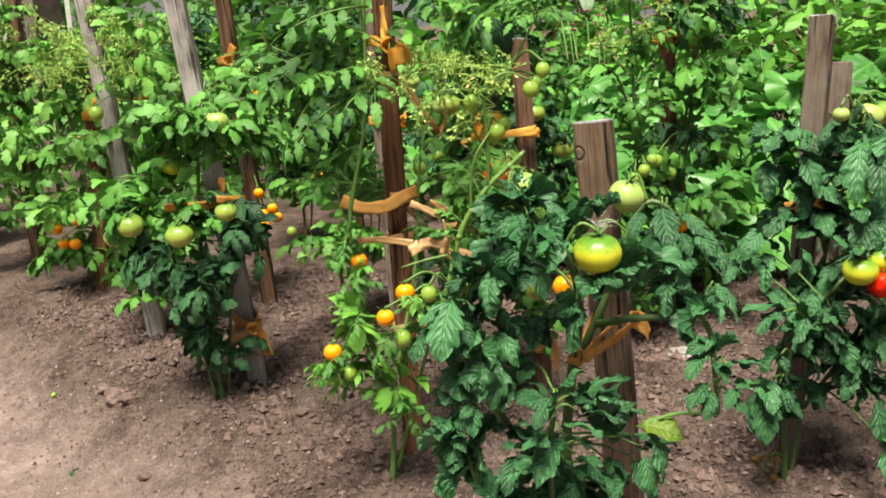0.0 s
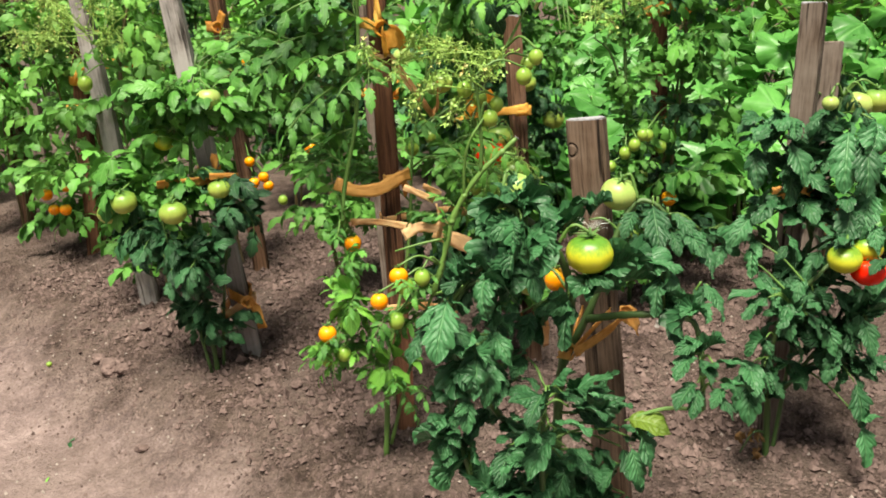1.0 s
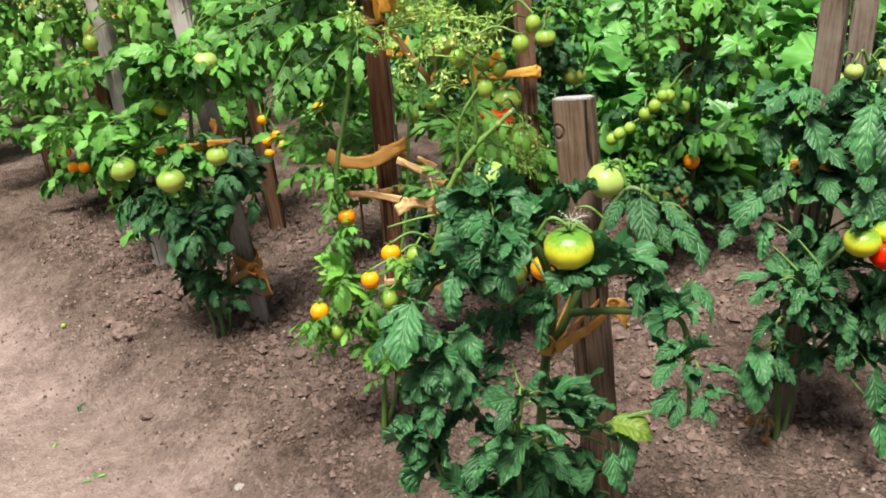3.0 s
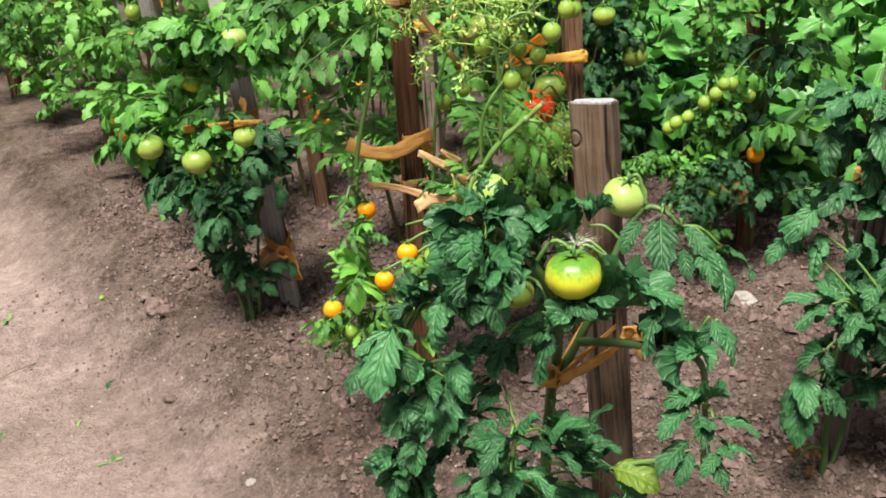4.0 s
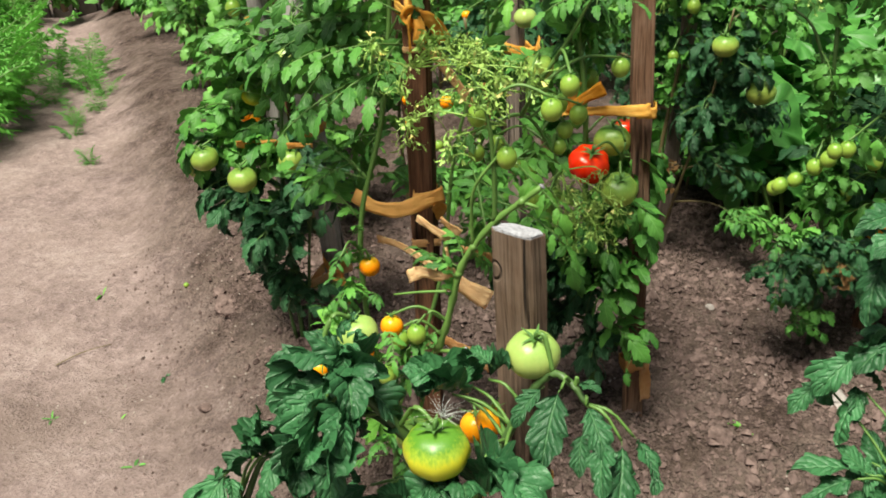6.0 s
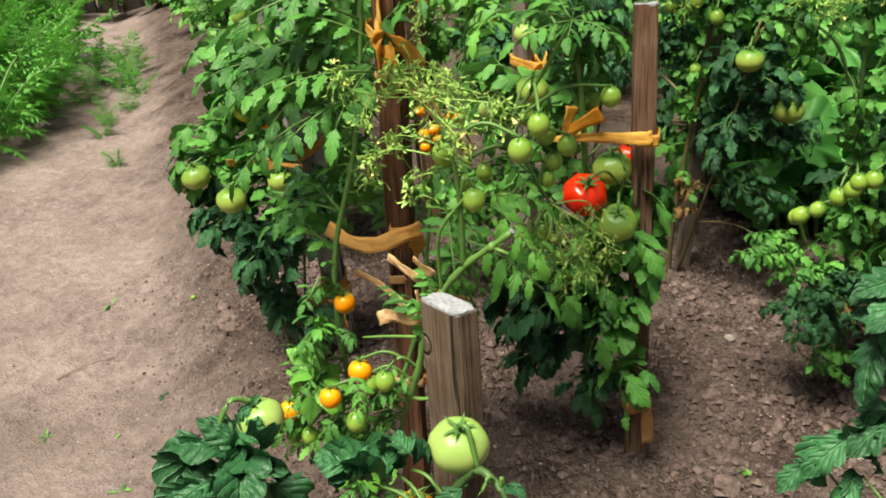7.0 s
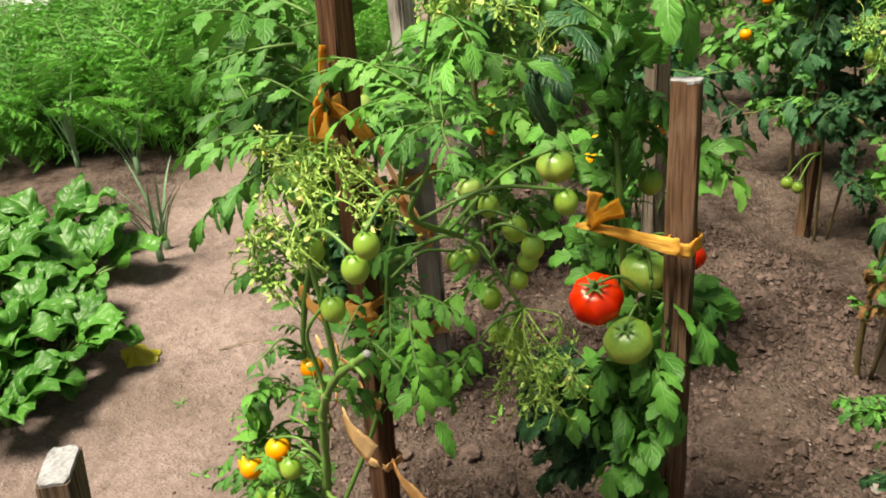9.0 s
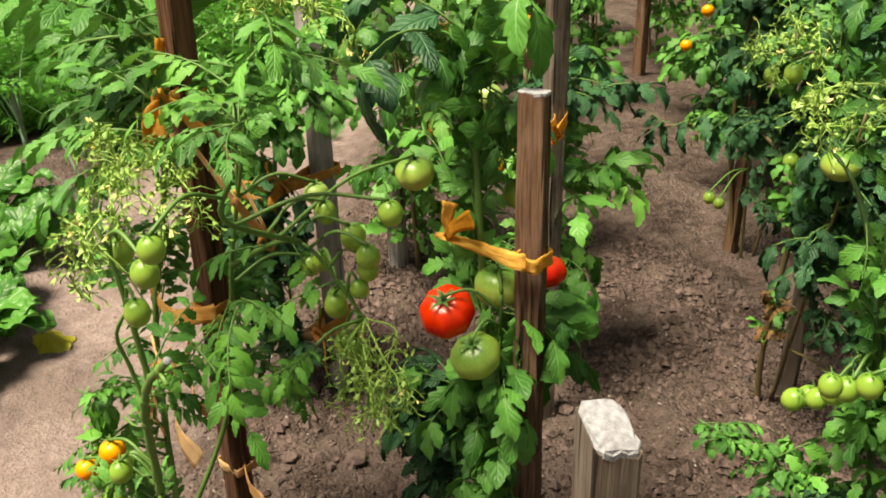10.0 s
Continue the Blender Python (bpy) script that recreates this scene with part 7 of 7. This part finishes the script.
fence(-7.3, 3.63, -2.6, 5.79, 1.5, 31)
for k in range(9):
    t = 0.42 + 0.066 * k
    bush(-7.3 + 4.7 * t + 0.10, 3.63 + 2.16 * t - 0.20, 0.16, 0.24, 130, 650 + k, GREEN_HEDGE, "low dark green plant along the fence foot", "garden plant", "garden_plant", (0.05, 0.11))


# ---- beds across the path ----
def frond(seed):
    """A feathery carrot frond of unit height: a stalk with finely cut side leaves."""
    r = random.Random(seed)
    s = Soup()
    line = glide([(0, 0, 0), (0.04, 0, 0.4), (0.14, 0, 0.75), (0.34, 0, 0.98)], 4)
    tube(s, line, 0.010, 0.004, 5, 1)
    for i, q in enumerate(line[2:]):
        ln = 0.32 * (1 - i / 12) + 0.04
        for sgn in (-1, 1):
            d = np.array((0.35, sgn * 0.8, 0.25 + r.uniform(-0.3, 0.2)))
            end = q + d * ln
            for k in range(9):
                t = (k + 1) / 9
                b = q + d * ln * t
                for sg2 in (-1, 1):
                    e = b + np.array((0.5 * sg2 + 0.4, sgn * 0.4, r.uniform(-0.5, 0.4))) * ln * 0.36
                    w = np.array((0.0038, -0.002, 0.0032))
                    s.add([b - w, b + w, (b + e) / 2 + w * 1.5, e, (b + e) / 2 - w * 1.5], [(0, 1, 2, 4), (4, 2, 3)], [(0, .4), (0, .6), (.5, .7), (1, .5), (.5, .3)], 0)
            tube(s, [q, end], 0.004, 0.002, 3, 1)
    return s


def tuft_mesh(seed):
    r = random.Random(seed)
    s = Soup()
    for k in range(5):
        one = frond(seed * 10 + k)
        m = Matrix.Rotation(r.uniform(0, 6.28), 4, "Z") @ Matrix.Rotation(r.uniform(-0.1, 0.6), 4, "Y") @ Matrix.Scale(r.uniform(0.7, 1.1), 4)
        s.add(moved(one.v, m), one.f, one.uv, 0)
        n = len(one.f)
        s.m[-n:] = one.m
    return s.mesh("foliage", [GREEN_CARROT, STEM])


TUFTS = [tuft_mesh(s) for s in range(5)]


def carrot_tuft(x, y, h, seed):
    r = random.Random(seed)
    root = group_of("carrot_plant", (x, y, float(lie(x, y)) - 0.01), "feathery bright green carrot tops", "carrot plant", "carrot tops in the bed across the path")
    part("foliage", r.choice(TUFTS), root, local=Matrix.Rotation(r.uniform(0, 6.28), 4, "Z") @ Matrix.Scale(h, 4))


r = random.Random(88)
for k in range(420):
    x, y = r.uniform(-5.2, -2.15), r.uniform(0.9, 4.0)
    if x < -4.6 and r.random() < 0.6 or x < -3.45 and y < 1.5 or x > -2.37 - 0.6 * max(0.0, 2.3 - y) - 0.9 * max(0.0, y - 2.6):
        continue
    carrot_tuft(x, y, r.uniform(0.40, 0.55), 900 + k)
for k, (x, y, h) in enumerate([(-2.3, 3.0, 0.11), (-2.5, 3.3, 0.12), (-2.65, 3.5, 0.15), (-1.97, 2.78, 0.09), (-2.45, 3.15, 0.13), (-2.95, 3.75, 0.22), (-2.8, 3.55, 0.22), (-3.1, 3.85, 0.24), (-2.75, 3.3, 0.2), (-3.0, 3.55, 0.26)]):
    carrot_tuft(x, y, h, 1200 + k)


def beet(x, y, count, size, seed):
    r = random.Random(seed)
    root = group_of("beet_plant", (x, y, float(lie(x, y)) - 0.005), "beet plant with broad wavy green leaves", "beet plant", "beets beside the path")
    for k in range(int(count * 1.4)):
        a, lean = r.uniform(0, 6.28), r.uniform(0.05, 0.6)
        m = Matrix.Rotation(a, 4, "Z") @ Matrix.Rotation(-1.2 + lean, 4, "Y")
        s = Soup()
        tube(s, glide([(0, 0, 0), (0.35 * size, 0, 0.02), (0.6 * size, 0, 0.0)], 4), 0.006, 0.004, 6)
        st = part("leaf_stalk", s.mesh("leaf_stalk", [STEM]), root, local=m)
        v, f, uv = leaflet(r, size, size * 0.74, 18, 8, 3.4, 0.22, r.uniform(0.7, 1.6), r.uniform(-0.5, 0.1), 0.25, 2.8, 5.0)
        part("leaf", mesh_of("leaf", v, f, [GREEN_BEET], uv), root, local=m @ Matrix.Translation((0.58 * size, 0, 0)))
    return root


for k, (x, y, c, sz) in enumerate([(-1.62, 1.52, 14, 0.20), (-1.72, 1.32, 14, 0.21), (-1.42, 1.30, 13, 0.19), (-1.95, 1.5, 12, 0.2), (-1.28, 1.18, 14, 0.20), (-1.25, 1.38, 13, 0.17), (-1.12, 1.22, 10, 0.16), (-1.55, 1.05, 12, 0.2), (-1.9, 1.15, 12, 0.2)]):
    beet(x + 0.11, y + 0.05, c, sz * 0.86, 1300 + k)


def leek(x, y, h, seed):
    r = random.Random(seed)
    root = group_of("leek", (x, y, float(lie(x, y)) - 0.01), "blue-green leek with long narrow leaves", "leek")
    for k in range(8):
        a, lean = r.uniform(0, 6.28), r.uniform(0.02, 0.3)
        v, f, uv = leaflet(r, h * r.uniform(0.7, 1.1), 0.010, 10, 2, 1, 0.0, r.uniform(0.1, 0.9), 0.0, 0.5, 0.1)
        part("leaf", mesh_of("leaf", v, f, [GREEN_BLUE], uv), root, local=Matrix.Rotation(a, 4, "Z") @ Matrix.Rotation(-1.57 + lean, 4, "Y"))
    s = Soup()
    tube(s, [(0, 0, -0.02), (0, 0, h * 0.2)], 0.012, 0.010, 8)
    part("shank", s.mesh("shank", [GREEN_BLUE]), root)


for k, (x, y, h) in enumerate([(-1.60, 1.80, 0.34), (-1.66, 1.84, 0.30), (-2.3, 1.95, 0.42), (-2.6, 1.8, 0.4)]):
    leek(x, y, h, 1400 + k)

# A yellowed leaf beside the beets, sprigs and bits on the ground.
r = random.Random(5)


old = BLADES[2].copy()
old.name = "fallen_leaf"
old.materials[0] = YELLOWED
fallen = new("fallen_leaf", old)
fallen.matrix_basis = pose(-1.11, 1.575, ground_z(-1.08, 1.58) + 0.03, 0, 22, 25) @ Matrix.Scale(0.09, 4)
tagged(fallen, "yellowed leaf beside the beets", "fallen leaf")
def sprig(x, y, size, count, mat, label, seed):
    """A small low weed: a few narrow crinkled leaves from one point."""
    rr = random.Random(seed)
    root = group_of("weed", (x, y, ground_z(x, y) - 0.002), label, "weed")
    for k in range(count):
        v, f, uv = leaflet(rr, size * rr.uniform(0.6, 1.0), size * rr.uniform(0.16, 0.3), 7, 2, 3, 0.3, rr.uniform(0.2, 1.2), 0.2, 0.3, 0.8)
        part("leaf", mesh_of("leaf", v, f, [mat], uv), root, local=Matrix.Rotation(rr.uniform(0, 6.28), 4, "Z") @ Matrix.Rotation(-rr.uniform(0.15, 0.7), 4, "Y"))


sprig(-0.73, 1.82, 0.040, 5, GREEN_DEEP, "wilted dark green sprig on the path", 1)
sprig(-0.83, 1.60, 0.022, 5, GREEN_MID, "small green weed on the path", 2)
sprig(-0.70, 1.66, 0.025, 4, GREEN_LIGHT, "tiny green weed on the path", 3)
sprig(-0.55, 1.55, 0.03, 5, GREEN_MID, "small green weed on the path", 4)
sprig(-0.30, 1.35, 0.04, 5, GREEN_MID, "small green weed by the path", 5)
sprig(-1.12, 2.02, 0.03, 4, GREEN_LIGHT, "tiny green weed on the path", 6)
sprig(-0.20, 2.02, 0.04, 6, GREEN_LIGHT, "small pale weed on the bed", 7)
sprig(0.46, 1.98, 0.035, 6, GREEN_LIGHT, "small pale weed on the bed", 8)
green = new("fallen_tomato", fruit_mesh("fallen_tomato", FRUIT_PLUM, 0, 0.9, 0.04, 77, 8, 12))
green.matrix_basis = pose(-0.905, 2.10, ground_z(-0.905, 2.10) + 0.005) @ Matrix.Scale(0.007, 4)
tagged(green, "tiny unripe tomato fallen on the soil", "tomato")
s = Soup()
tube(s, glide([(-0.99, 1.75, 0), (-0.97, 1.81, 0.004), (-0.94, 1.87, 0.0)], 5), 0.0014, 0.0009, 6)
tw = new("twig", s.mesh("twig", [STEM_BROWN]))
tw.matrix_basis = Matrix.Translation((0, 0, ground_z(-0.97, 1.81) + 0.003))
tagged(tw, "dry brown twig lying on the path", "twig")

# White sheet far behind the carrot bed.
bm = bmesh.new()
bmesh.ops.create_grid(bm, x_segments=24, y_segments=12, size=0.5)
for v in bm.verts:
    v.co = Vector((v.co.x * 1.6, v.co.y * 0.8, 0.02 + 0.6 * max(0.0, math.cos(v.co.y * 3.1)) + 0.05 * noise.noise(v.co * 4)))
me = bpy.data.meshes.new("row_cover")
bm.to_mesh(me)
bm.free()
me.materials.append(WHITE)
me.polygons.foreach_set("use_smooth", [True] * len(me.polygons))
cover = new("row_cover", me)
cover.matrix_basis = pose(-5.55, 2.15, -0.10, 0, 0, 82)
tagged(cover, "white garden fleece over a far bed", "row cover")

# A tuft of seed fluff caught on the turning tomato.
s = Soup()
r = random.Random(12)
for k in range(32):
    d = np.array([r.gauss(0, 1), r.gauss(0, 1), abs(r.gauss(0, 1)) * 0.9])
    d = d / np.linalg.norm(d) * r.uniform(0.012, 0.026)
    tube(s, [(0, 0, 0), d * 0.5 + np.array((0, 0, 0.002)), d], 0.00011, 0.00006, 3)
fluff = new("seed_fluff", s.mesh("seed_fluff", [FLUFF]))
fluff.matrix_basis = pose(0.322, 1.160, 0.539)
tagged(fluff, "white tuft of seed fluff caught on a tomato", "seed fluff")
